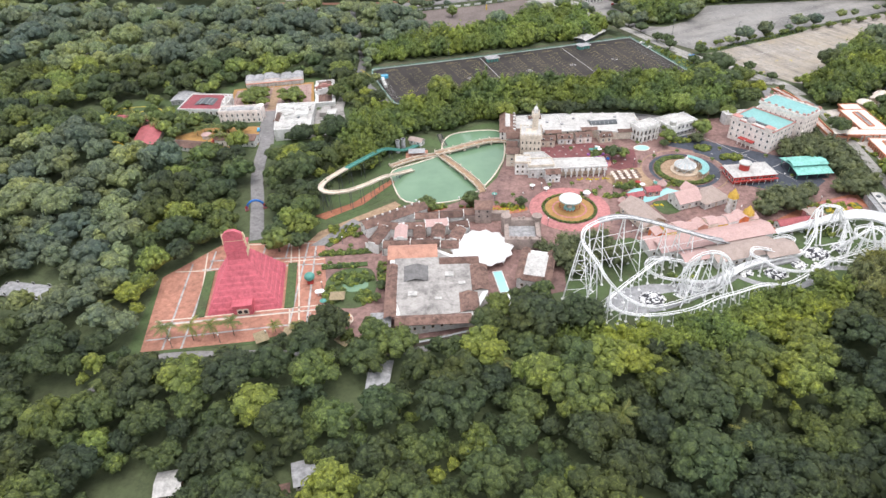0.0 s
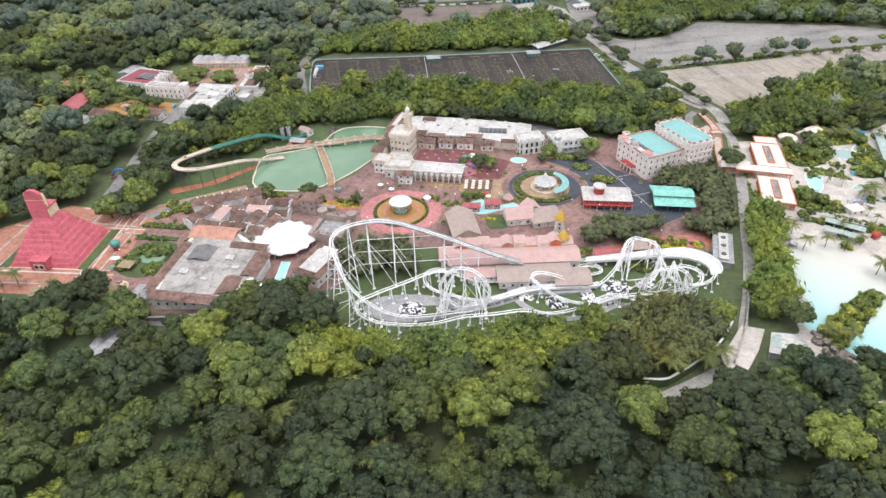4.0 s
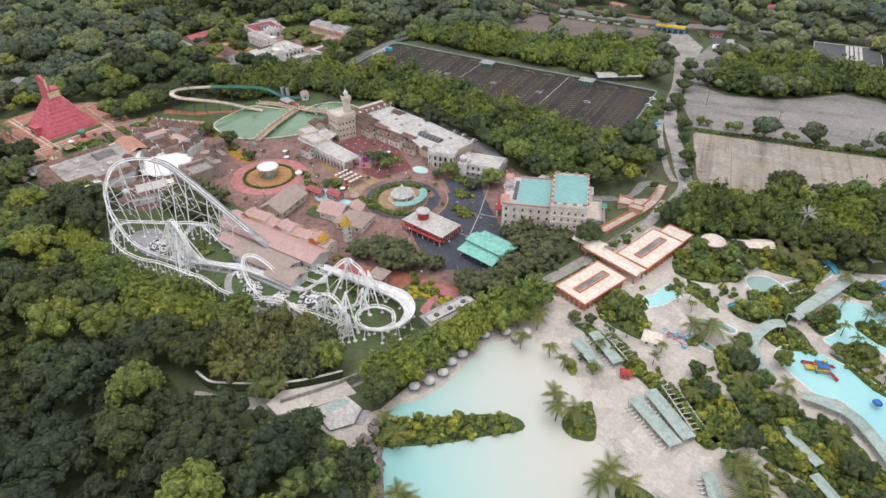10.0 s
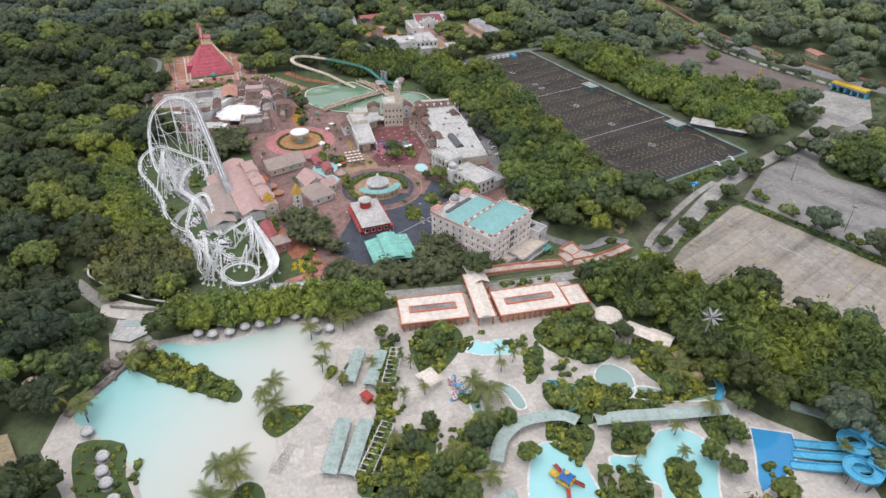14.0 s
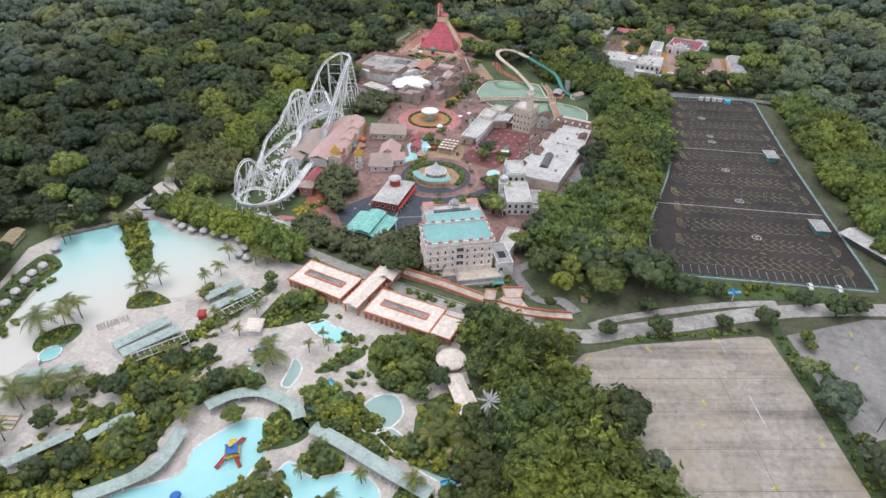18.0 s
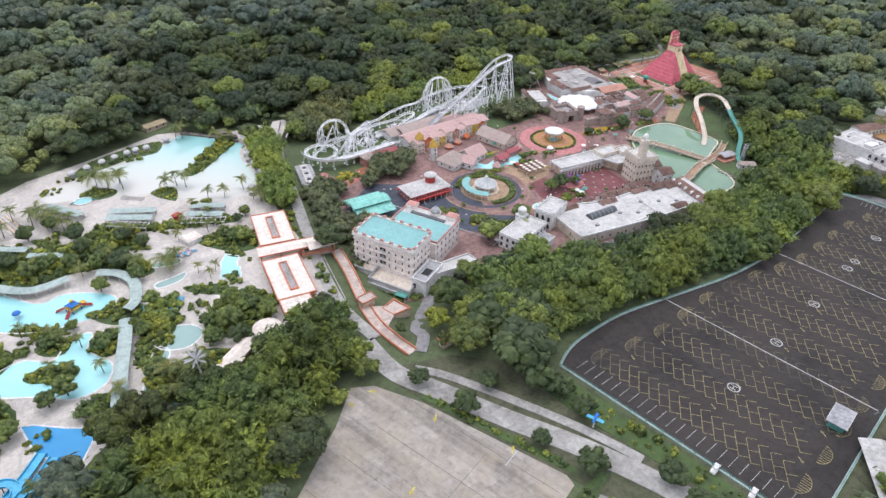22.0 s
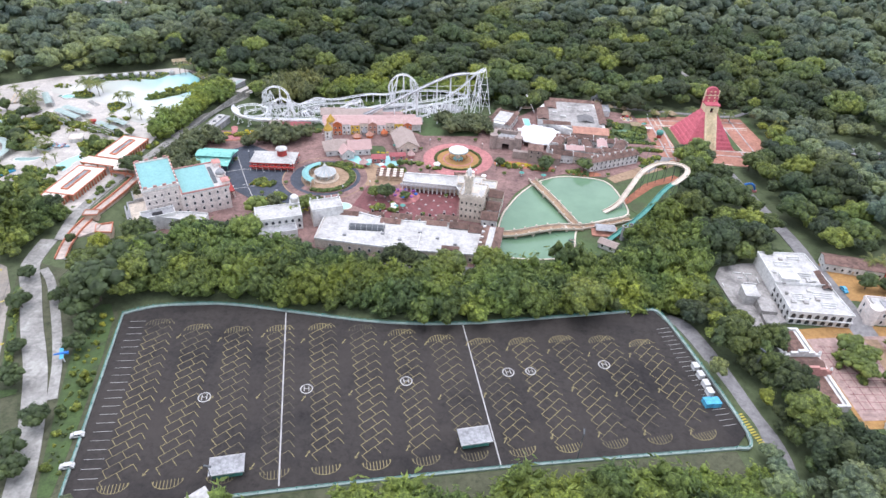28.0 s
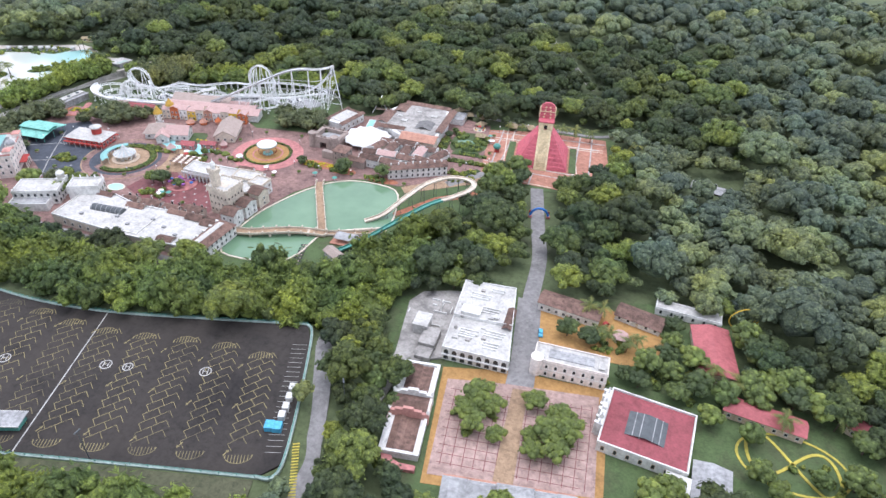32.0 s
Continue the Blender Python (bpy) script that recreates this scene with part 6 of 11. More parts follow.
for (x0, y0, x1, y1, z, rz) in ((-45, -14, -34, -7, 5.8, 1.4), (-33, -14.5, -24, -9, 6.2, 1.6), (-22, -15, -12, -11, 5.6, 1.3), (-30, 7, -22, 12, 5.8, 1.4), (2, -13.2, 12, -9, 5.8, 1.3), (25, -17.2, 34, -13.5, 5.6, 1.3)):
    part("tiled_roof", gable(x0, y0, x1, y1, z, rz, 0.4, "x"), "tile", mar, "brown clay tile roof")
    part("upper_wall", boxes((x0 + 0.3, y0 + 0.3, 4.8, x1 - 0.3, y1 - 0.3, z)), "cream_wall", mar)
for k in range(15):
    window(mar, 1.2, 1.7, "white", False, pose(-36 + k * 5, 12.2 + k * 0.07 if k < 7 else 13.05 - (k - 7) * 0.33, 1.6, 0, 0, 180))
for k in range(7):
    ob = part("roof_unit", boxes((-0.9, -0.7, 0, 0.9, 0.7, 0.9)), "grey_roof", mar, "grey rooftop air unit")
    ob.location = (-28 + k * 9.3, 5 - 4 * (k % 3), 5.45)
# houses of the piazza in front of the long hall
PIAZZA = ((70, 374.5, 10, 7, 4.6, -4, "cream_wall"), (82, 376.5, 9, 6, 4.2, -2, "white"), (94, 377, 10, 6.5, 4.8, 3, "hotel_wall"), (108, 376.5, 8, 6, 4.2, 8, "cream_wall"))
for x, y, w, d, h, tn, wall in PIAZZA:
    pitched_house("piazza_house", "narrow plastered town house with a brown tiled roof on the piazza", (x, y, G), tn, w, d, h, wall, "tile", 1.9, rows=2, group="houses on the piazza", win=(1.0, 1.6))
ornate = thing("fountain_facade", "ornate white church-like facade with arches and finials", "building", (134.5, 377.5, G), 24)
flat_block(ornate, -8, -4, 8, 6, 0, 9.6, "white", "white_roof", 0.9, "white")
put_windows(ornate, -8, -4, 8, 6, 0.2, {"s": (2, 5), "e": (2, 3), "w": (2, 3)}, 4.2, (1.5, 2.8), "cream_wall", True, 0.6)
for x in (-7.4, -3.7, 0, 3.7, 7.4):
    part("finial", lathe([(0.5, 10.3), (0.35, 11.2), (0.5, 11.5), (0.0, 12.4)], 8, at=(x, -3.8, 0)), "white", ornate)
for x in (-6, -2, 2, 6):
    part("column", lathe([(0.5, 0), (0.4, 0.5), (0.36, 8.6), (0.55, 9.1)], 8, at=(x, -4.6, 0)), "white", ornate)
paving("fountain_rim", ring(129, 364, 5.2, 3.9, 26), G + 0.35, "cream_wall", "white rounded kerb of the piazza fountain", "fountain rim", 0.5)
paving("fountain_pool", ring(129, 364, 4.5, 3.2, 26), G + 0.37, "pool", "shallow turquoise fountain pool", "fountain", 0.2)
# its north wing beside the canal, half-hipped, with dormers
nw = thing("canal_house", "long white canal house with a dark tiled mansard roof", "building", (47, 396, G), 84)
part("wall", boxes((-15, -5, 0, 15, 5, 6.4)), "white", nw)
part("roof", hip(-15, -5, 15, 5, 6.4, 2.2, 0.5, 3.4), "tile", nw)
put_windows(nw, -15, -5, 15, 5, 0.4, {"s": (2, 9), "n": (2, 9), "e": (2, 3), "w": (2, 3)}, 3.0, (1.1, 1.6), "white")
for k in range(6):
    part("dormer", boxes((-12.5 + k * 5 - 0.6, -5.2, 6.5, -12.5 + k * 5 + 0.6, -3.6, 7.9)), "white", nw)
part("white_deck", boxes((-11, -1.5, 8.5, 11, 1.5, 8.75)), "white_roof", nw)

# ---- clock tower block on the piazza ----
tw = thing("clock_tower", "pale tan palace block with battlements and a slim tower", "tower", (57.5, 362, G), -8)
H2 = 6.2
part("wall", boxes((-H2, -H2, 0, H2, H2, 15.4)), "cream_wall", tw)
part("gallery", boxes((-H2 - 0.6, -H2 - 0.6, 14.0, H2 + 0.6, H2 + 0.6, 16.2)), "cream_wall", tw)
mer = bm_obj(boxes((-0.45, -0.3, 0, 0.45, 0.3, 0.9)))
for k in range(7):
    u = -H2 + 0.1 + k * 2.03
    for c in (-H2 - 0.3, H2 + 0.3):
        part("merlon", mer, "cream_wall", tw).location = (u, c, 16.2)
        part("merlon", mer, "cream_wall", tw).matrix_basis = pose(c, u, 16.2, 0, 0, 90)
part("roof", rim(-H2, -H2, H2, H2, 16.0, 0.3, 3.0), "white_roof", tw, "white roof walk")
# the block is solid; this plate's black stands for the well's shade
part("courtyard", boxes((-3.2, -3.2, 16.02, 3.2, 3.2, 16.1)), "black", tw, "black plate standing for the shade in a light well")
put_windows(tw, -H2, -H2, H2, H2, 1.2, {"s": (3, 5), "n": (3, 5), "e": (3, 5), "w": (3, 5)}, 4.1, (0.9, 1.6), "cream_wall", True)
part("tower_shaft", boxes((0.6, 1.6, 15, 4.2, 5.2, 25.4)), "cream_wall", tw)
part("tower_gallery", boxes((0.0, 1.0, 24.4, 4.8, 5.8, 26.4)), "cream_wall", tw)
for k in range(3):
    for y in (1.2, 5.6):
        part("merlon", mer, "cream_wall", tw).location = (0.5 + k * 1.9, y, 26.4)
part("belfry", lathe([(1.3, 26.2), (1.1, 28.4), (1.5, 28.6), (1.5, 29.0)], 10, at=(2.4, 3.4, 0)), "white", tw, "white round belfry")
part("spire", lathe([(1.4, 29.0), (1.1, 30.0), (0.3, 30.8), (0.12, 32.4), (0, 32.5)], 10, at=(2.4, 3.4, 0)), "white", tw, "white bell-shaped cap")
part("market_awning", boxes((-4, -10, 3.2, 3, -6.4, 3.4)), "tent", tw, "white awning")

# ---- white arcade round the piazza ----
arc = thing("arcade", "white arcaded gallery with a flat roof on round arches", "arcade", (0, 0, G))
part("roof", prism([(99, 332), (52, 331), (52, 352), (64, 352), (68, 343), (99, 342)], 5.4, 6.0), "white_roof", arc)
part("parapet", ribbon([(99, 332), (52, 331), (52, 352), (64, 352), (68, 343), (99, 342), (99, 332)], 0.5, 5.9, 6.8), "white", arc)
part("wall", prism([(97, 334), (54, 333), (54, 350), (62, 350), (66, 340), (97, 339)], 0, 5.4), "tan_wall", arc)
am = bm_obj(boxes((-0.35, -0.35, 0, 0.35, 0.35, 4.0), (-1.2, -0.3, 4.0, 1.2, 0.3, 5.4)))
for k in range(13):
    ob = part("arch_pier", am, "white", arc)
    ob.location = (69 + k * 2.5, 342.6, 0)
    ob = part("arch_pier", am, "white", arc)
    ob.location = (58 + k * 3.3, 331.4, 0)
for (x, y, w, d, h, tn) in ((60, 337, 15, 9, 7.6, 2), (50, 341, 9, 9, 8.0, -6)):
    fb = thing("lake_block", "white flat-roofed block with cream cornice behind the arcade", "building", (x, y, G), tn, "flat houses by the lake")
    flat_block(fb, -w / 2, -d / 2, w / 2, d / 2, 0, h, "white", "white_roof", 0.8, "cream_wall")
    put_windows(fb, -w / 2, -d / 2, w / 2, d / 2, 0.4, {"s": (2, 3), "w": (2, 2), "n": (2, 3)}, 3.5, (1.0, 1.6), "cream_wall", True)
for (x, y, w, d, h, tn) in ((66, 328.5, 8, 5, 5.8, 4), (45, 351, 7, 8, 8.6, -10), (48, 373, 8, 8, 7.8, -4), (46, 362, 6, 9, 7.4, -8)):
    pitched_house("canal_house", "narrow cream canal house with a brown tiled roof", (x, y, G), tn, w, d, h, "cream_wall" if (x % 2) else "white", "tile", 2.0, rows=2, group="houses by the lake")


# ---- roller coaster ----
def lay_track(t, path, g0, closed=True):
    """Rails, spine, ties and posts along a path; gives back the two rails and the spine."""
    n = len(path)
    left, right, spine, ties = [], [], [], []
    up = Vector((0, 0, 1))
    for i in range(n):
        j, h = ((i + 1) % n, i - 1) if closed else (min(i + 1, n - 1), max(i - 1, 0))
        d = (path[j] - path[h]).normalized()
        c = path[(i + 2) % n if closed else min(i + 2, n - 1)] - 2 * path[i] + path[i - 2 if closed else max(i - 2, 0)]
        want = Vector((0, 0, 1)) + c * 0.55
        want -= d * want.dot(d)
        up = (up * 0.35 + (want.normalized() if want.length > 1e-3 else up) * 0.65)
        up -= d * up.dot(d)
        up.normalize()
        s = d.cross(up)
        left.append(path[i] - s * 0.72)
        right.append(path[i] + s * 0.72)
        spine.append(path[i] - up * 0.75)
        if i % 3 == 0:
            ties.append((left[-1], spine[-1], right[-1]))
    for nm, line, r in (("rail", left, 0.2), ("rail", right, 0.2), ("spine", spine, 0.36)):
        part(nm, tube(line + line[:1] if closed else line, r, 6), "steel_white", t)
    for a, m, b in ties:
        part("cross_tie", tube([a, m, b, a], 0.09, 3), "steel_white", t)
    # a post or a narrow bent under each low stretch, raking pairs under the high ones
    last = None
    frames = []
    for i in range(0, n, 2):
        p = spine[i]
        if left[i].z < spine[i].z or (last and (Vector(last) - p).length < (8.2 if p.z - g0 > 10 else 4.6)):
            continue
        if 122 < p.x < 176 and 240 < p.y < 264 and p.z > -1.5 and p.y < 250.5:
            continue
        last = p.copy()
        h = p.z - g0
        if h < 1.0:
            continue
        d = path[min(i + 1, n - 1)] - path[i - 1]
        s = Vector((-d.y, d.x, 0))
        s = s.normalized() if s.length > 0.1 else Vector((0, 1, 0))
        bm = bmesh.new()
        if h < 4.5:
            tube([p, (p.x, p.y, g0)], 0.22, 6, bm)
            box(bm, p.x - 0.6, p.y - 0.6, g0, p.x + 0.6, p.y + 0.6, g0 + 0.35)
            part("support_post", bm, "steel_white", t)
            continue
        w = 0.9 + h * 0.15
        for k in (-1, 1):
            f = Vector((p.x, p.y, g0)) + s * w * k
            tube([p + s * 0.5 * k, f], 0.26 if h > 8 else 0.2, 6, bm)
            box(bm, f.x - 0.6, f.y - 0.6, g0, f.x + 0.6, f.y + 0.6, g0 + 0.4)
        m = int(h / 6)
        for k in range(1, m + 1):
            e = k / (m + 1)
            o = Vector((p.x, p.y, g0 + h * e))
            q = s * (w * (1 - e) + 0.5 * e)
            tube([o + q, o - q], 0.14, 4, bm)
        part("support_frame", bm, "steel_white", t)
        if h > 8:
            if frames and (frames[-1][0] - p).length < 14:
                q, sq, wq = frames[-1]
                bm = bmesh.new()
                for k in (-1, 1):
                    tube([Vector((q.x, q.y, g0 + 0.3)) + sq * wq * k, Vector((p.x, p.y, g0 + h * 0.62)) + s * (w * 0.38 + 0.19) * k], 0.15, 4, bm)
                part("cross_brace", bm, "steel_white", t)
            frames.append((p.copy(), s, w))
    return left, right, spine


def trough(t, lines, i0, i1, wide):
    """A broad catwalk trough under a stretch of track."""
    left, right, spine = lines
    bm = bmesh.new()
    prev = None
    for i in range(i0, i1):
        s = (right[i] - left[i]).normalized()
        o = spine[i] - Vector((0, 0, 0.25))
        w = 1.1 + (wide - 1.1) * min(1.0, (i - i0) / 12)
        row = [bm.verts.new(v) for v in (o - s * (w + 0.4) + Vector((0, 0, 1.5)), o - s * w, o + s * w, o + s * (w + 0.4) + Vector((0, 0, 1.5)))]
        if prev:
            for k in range(3):
                bm.faces.new((prev[k], prev[k + 1], row[k + 1], row[k]))
        prev = row
    part("trough", bm, "steel_white", t, "broad white catwalk trough").modifiers.new("thick", "SOLIDIFY").thickness = 0.15


def coaster():
    t = thing("roller_coaster", "white steel roller coaster with two loops and a tall lift hill", "roller coaster", (0, 0, 0))
    g0 = G - 0.2
    loop_b = [(116.5 + 10.4 * math.sin(a), 219.5 + 3.0 * a / 6.28 + 0.6, 7.4 - 11.2 * math.cos(a) + 0.6) for a in [2 * math.pi * k / 12 for k in range(13)]]
    # the double corkscrew turns twice round one level line
    screw = []
    for k in range(-1, 13):
        a = k * math.pi / 4 + 0.1
        e = min(k, 9.5) / 8
        screw.append((192.5 + 11.5 * e + 6.9 * math.sin(a), 264 - 20 * e + 4.0 * math.sin(a), 4.4 + 8.0 * math.cos(a)))
    pts = [(172, 262, -3.5), (158, 258, -3.2), (141, 254, -1.2), (123, 249.5, 8), (104, 245, 17.5), (88, 241, 25), (78, 238.6, 28), (69, 235.5, 28.4), (61, 229, 28.2), (59.5, 221, 27.2), (64, 213.5, 22.5), (69, 209.5, 15.5), (78, 208.5, 6.0), (92, 211, -1.6)]
    pts += loop_b
    pts += [(130, 230, -2.4), (140, 236, -2.2), (150, 240, -2.0), (160, 243, -2.2), (169, 245.4, -2.8), (176, 248.5, -2.4), (182, 254, 3.5)]
    pts += screw
    pts += [(201, 238.5, -3.4), (191, 238.6, -2.4), (178, 234.5, 1.4), (166, 227.5, -1.0), (154, 221.5, -0.4), (142, 219, 1.6), (130, 215.5, 1.0), (118, 210.5, 2.4), (106, 205.5, 1.6), (94, 203, 1.4), (82, 203.2, 1.2), (73.5, 206.8, 1.4), (71, 212.5, 2.0), (76.5, 218, 2.8), (88, 228, 2.8), (100.5, 237.5, 3.4), (109, 240, 1.2), (121, 241.5, -2.6), (138, 245, -3.2), (156, 250, -3.6), (170, 254.5, -3.6), (176, 258.5, -3.6)]
    lines = lay_track(t, [Vector(p) for p in smooth_loop(pts, 5)], g0)
    # the stepped catwalk beside the lift
    bm = bmesh.new()
    walk_line = smooth_loop([(143, 254.6, -1.4), (123, 249.5, 7.6), (104, 245, 17.1), (88, 241, 24.6), (78, 238.6, 27.6), (69, 235.5, 28.0)], 5, False)
    prev = None
    for x, y, z in walk_line:
        row = [bm.verts.new((x + 0.25 * k, y - 0.97 * k, z + (0.6 if abs(k) > 1.7 else 0))) for k in (-2.0, -1.6, 1.6, 2.0)]
        if prev:
            for k in range(3):
                bm.faces.new((prev[k], prev[k + 1], row[k + 1], row[k]))
        prev = row
    part("catwalk", bm, "grey_roof", t, "pale grey catwalk beside the lift").modifiers.new("thick", "SOLIDIFY").thickness = 0.12
    # the brake run out of the station: a broad trough, then a descending double ring
    run = [(166, 262.5, -1.6), (176, 265, -1.3), (190, 268.5, -0.8), (203, 271.5, -0.2), (214, 272.5, 0.4), (222.5, 269, 1.0), (226.5, 262, 1.2), (224.5, 254.5, 0.8), (217.5, 250, 0.2), (210, 251, -0.4), (206.5, 257, -1.0), (209.5, 263.2, -1.4), (216, 265, -1.6), (221, 261.5, -2.0), (220, 255.5, -2.4), (214, 250.5, -2.6), (204, 246, -2.4), (192, 241.5, -1.8), (182, 236.5, -0.6), (172, 231, -1.0)]
    ring_track = lay_track(t, [Vector(p) for p in smooth_loop(run, 5, False)], g0, False)
    trough(t, ring_track, 2, 33, 2.2)
    trough(t, lines, 131, 160, 1.0)
    # the low hump beside the station and the flat curve round the gravel circle
    for low in ([(163, 245.4, -2), (158, 245, 0.6), (152, 243.8, 3.2), (146.5, 242, 4.4), (144.5, 238.5, 4.4), (149, 235, 3), (156, 232.8, -0.5), (166, 232, -2), (176, 234.5, -2.2), (186, 242, -2.2)],
                [(110, 246, -2), (100, 244.5, -1), (95.5, 239.5, -0.6), (98, 232.5, -0.8), (106, 228.6, -1), (121, 227, -1.6), (132, 230.5, -2)]):
        lay_track(t, [Vector(p) for p in smooth_loop(low, 4, False)], g0, False)
    # horizontal bracing of the lift hill
    for z in (6.0, 13.0, 19.5):
        a = [(123 - (z - 8) * 2.15 + 4, 249.5 - (z - 8) * 0.5, z)]
        b = (66, 234, z)
        part("brace", tube([a[0], b], 0.15, 4), "steel_white", t)
        part("brace", tube([b, (60, 222, z), (64, 213, z)], 0.15, 4), "steel_white", t)
    # raking props of the loop
    cx, cy, z0, reach = 116.5, 221, 18.4, 11
    for sx in (-1, 1):
        for sy in (-1, 1):
            for e in (0.7, 1.15):
                part("loop_prop", tube([(cx + sx * 4.5, cy + sy * 1.2, z0 - 2.2), (cx + sx * reach * e, cy + sy * reach * 0.62 * e, g0)], 0.3, 6), "steel_white", t)
        for k in (0.2, 0.45, 0.7):
            part("brace", tube([(cx + sx * reach * (0.95 - 0.5 * k), cy - reach * 0.62 * (1 - k) - 1.2 * k, g0 + (z0 - g0 - 2) * k), (cx + sx * reach * (0.95 - 0.5 * k), cy + reach * 0.62 * (1 - k) + 1.2 * k, g0 + (z0 - g0 - 2) * k)], 0.16, 4), "steel_white", t)
    # the pylons that carry the corkscrew: fans of stout legs from each head
    for head, feet in (((198.9, 267.2, 9.8), ((204, 262), (207, 265.5), (201, 272), (206, 270))),
                       ((205.2, 250.4, 11.4), ((208, 241), (211, 244.5), (213, 249), (201, 246))),
                       ((211.2, 246.4, 5.4), ((213, 240.5), (216, 245), (209, 239.5))),
                       ((201.6, 261.6, 5.0), ((199, 257.5), (208, 259.5), (204.5, 256.5))),
                       ((189, 264.8, 11.0), ((187.4, 254.5), (184, 262), (187.6, 268))),
                       ((195.4, 245.4, 4.6), ((189, 249), (192, 240.5), (187.4, 254.5)))):
        for x, y in feet:
            bm = tube([head, (x, y, g0)], 0.34, 6)
            box(bm, x - 0.7, y - 0.7, g0, x + 0.7, y + 0.7, g0 + 0.45)
            part("pylon_leg", bm, "steel_white", t)
        for k in (0.35, 0.62):
            line = [tuple(head[m] + (f - head[m]) * k for m, f in enumerate((x, y, g0))) for x, y in feet]
            part("brace", tube(line, 0.15, 4), "steel_white", t)
    return t


coaster()

# snowy rock heaps and grey path in the coaster garden
paving("path", smooth_loop([(72, 216), (82, 211), (96, 212), (112, 218), (124, 224), (136, 231), (142, 238), (134, 238), (120, 231), (106, 230), (92, 230), (76, 225)], 4), G - 0.05, "grey_roof", "pale grey gravel strip under the coaster", "path", 0.2)
paving("lawn", smooth_loop([(98, 216), (112, 220), (108, 224), (96, 222)], 4), G + 0.0, "grass", "green grass island in the gravel", "lawn", 0.2)


gp = part("path", ribbon(smooth_loop([(138, 234), (143, 229), (152, 225), (163, 224.5), (174, 230), (183, 236.5), (192, 236)], 4, False), 3.2, G - 0.2, G + 0.02), "grey_roof")
tagged(gp, "pale grey gravel path winding under the track", "path", kind="structure")


def boulder(seed, r):
    rg = random.Random(seed)
    bm = bmesh.new()
    bmesh.ops.create_icosphere(bm, subdivisions=1, radius=r)
    for v in bm.verts:
        v.co *= rg.uniform(0.7, 1.2)
        v.co.z *= 0.75
    me = bm_obj(bm)
    return me


def snowy():
    """Dark stones and white-painted stones side by side."""
    m, nt, b = start("black_and_white_stones", 0.85)
    vo = nt.nodes.new("ShaderNodeTexVoronoi")
    vo.inputs["Scale"].default_value = 1.5
    nt.links.new(nt.nodes.new("ShaderNodeTexCoord").outputs["Object"], vo.inputs["Vector"])
    sep = nt.nodes.new("ShaderNodeSeparateColor")
    nt.links.new(vo.outputs["Color"], sep.inputs[0])
    nt.links.new(ramp(nt, sep.outputs[0], [(0.42, (0.05, 0.05, 0.055)), (0.5, (0.66, 0.66, 0.65)), (1.0, (0.74, 0.74, 0.73))]), b.inputs["Base Color"])
    bump(nt, b, vo.outputs["Distance"], 0.9, -0.4)
    return m


M["snowy"] = snowy()


def rock_heap(x, y, rad, count, seed):
    rg = random.Random(seed)
    t = thing("rock_heap", "heap of dark rocks topped with white painted boulders", "rocks", (x, y, G - 0.1), 0, "rock heaps")
    kinds = [boulder(seed * 10 + k, 0.6) for k in range(3)]
    whites = [boulder(seed * 10 + k + 5, 0.75) for k in range(3)]
    for me in kinds:
        me.materials.append(M["dark_metal"])
    for me in whites:
        me.materials.append(M["white"])
    for k in range(count):
        a, d = rg.uniform(0, 6.28), rad * math.sqrt(rg.random())
        z = max(0.1, (1 - d / rad) * rad * 0.35)
        ob = part("boulder", (whites if k % 6 < 5 else kinds)[k % 3], "white", t)
        ob.matrix_basis = pose(d * math.cos(a), d * math.sin(a) * 0.8, z, rg.uniform(0, 180), rg.uniform(0, 180), rg.uniform(0, 180))
    bm = bmesh.new()
    bmesh.ops.create_icosphere(bm, subdivisions=2, radius=rad)
    for v in bm.verts:
        v.co = Vector((v.co.x * 0.95, v.co.y * 0.78, max(-0.2, v.co.z) * 0.36))
    part("mound", bm, "snowy", t, "dark and white stones heaped together")


for k, (x, y, r, c) in enumerate(((93, 219.5, 6.5, 46), (107, 222, 3, 12), (142, 236, 4, 22), (156, 234, 5.5, 36), (170, 240, 4, 20), (182, 248, 7, 50), (196, 252, 4.5, 24), (178, 238, 3.5, 14))):
    rock_heap(x, y, r, c, k + 1)

# ---- coaster station and the facades of the village ----
st = thing("coaster_station", "long station with faded pink tiled roofs and white side walls", "building", (139, 252, G), 12)
for (x0, y0, x1, y1, h, rise, mat) in ((-34, 2, 28, 14, 5.5, 2.2, "tile_pink"), (-12, -11, 22, 2, 4.6, 2.2, "tile_tan"), (-26, -6, -12, 2, 4.0, 1.8, "tile_pink"), (14, -14, 30, -2, 4.2, 2.4, "tile_tan"), (-38, 6, -28, 17, 5.0, 2.0, "tile_pink")):
    part("wall", boxes((x0 + 0.5, y0 + 0.5, 0, x1 - 0.5, y1 - 0.5, h)), "white", st)
    part("roof", gable(x0, y0, x1, y1, h, rise, 0.5, "x"), mat, st, "faded pink tiled roof" if mat == "tile_pink" else "faded tan tiled roof")
    put_windows(st, x0 + 0.5, y0 + 0.5, x1 - 0.5, y1 - 0.5, 0.5, {"s": (1, max(2, int((x1 - x0) / 4)))}, 3, (1.0, 1.3), "tan_wall")
part("platform", boxes((-8, -16, 0, 30, -11, 1.0)), "grey_roof", st)
cols = ("orange", "yellow", "cream_wall", "white", "tile_orange", "cream_wall", "yellow", "white", "orange", "cream_wall")
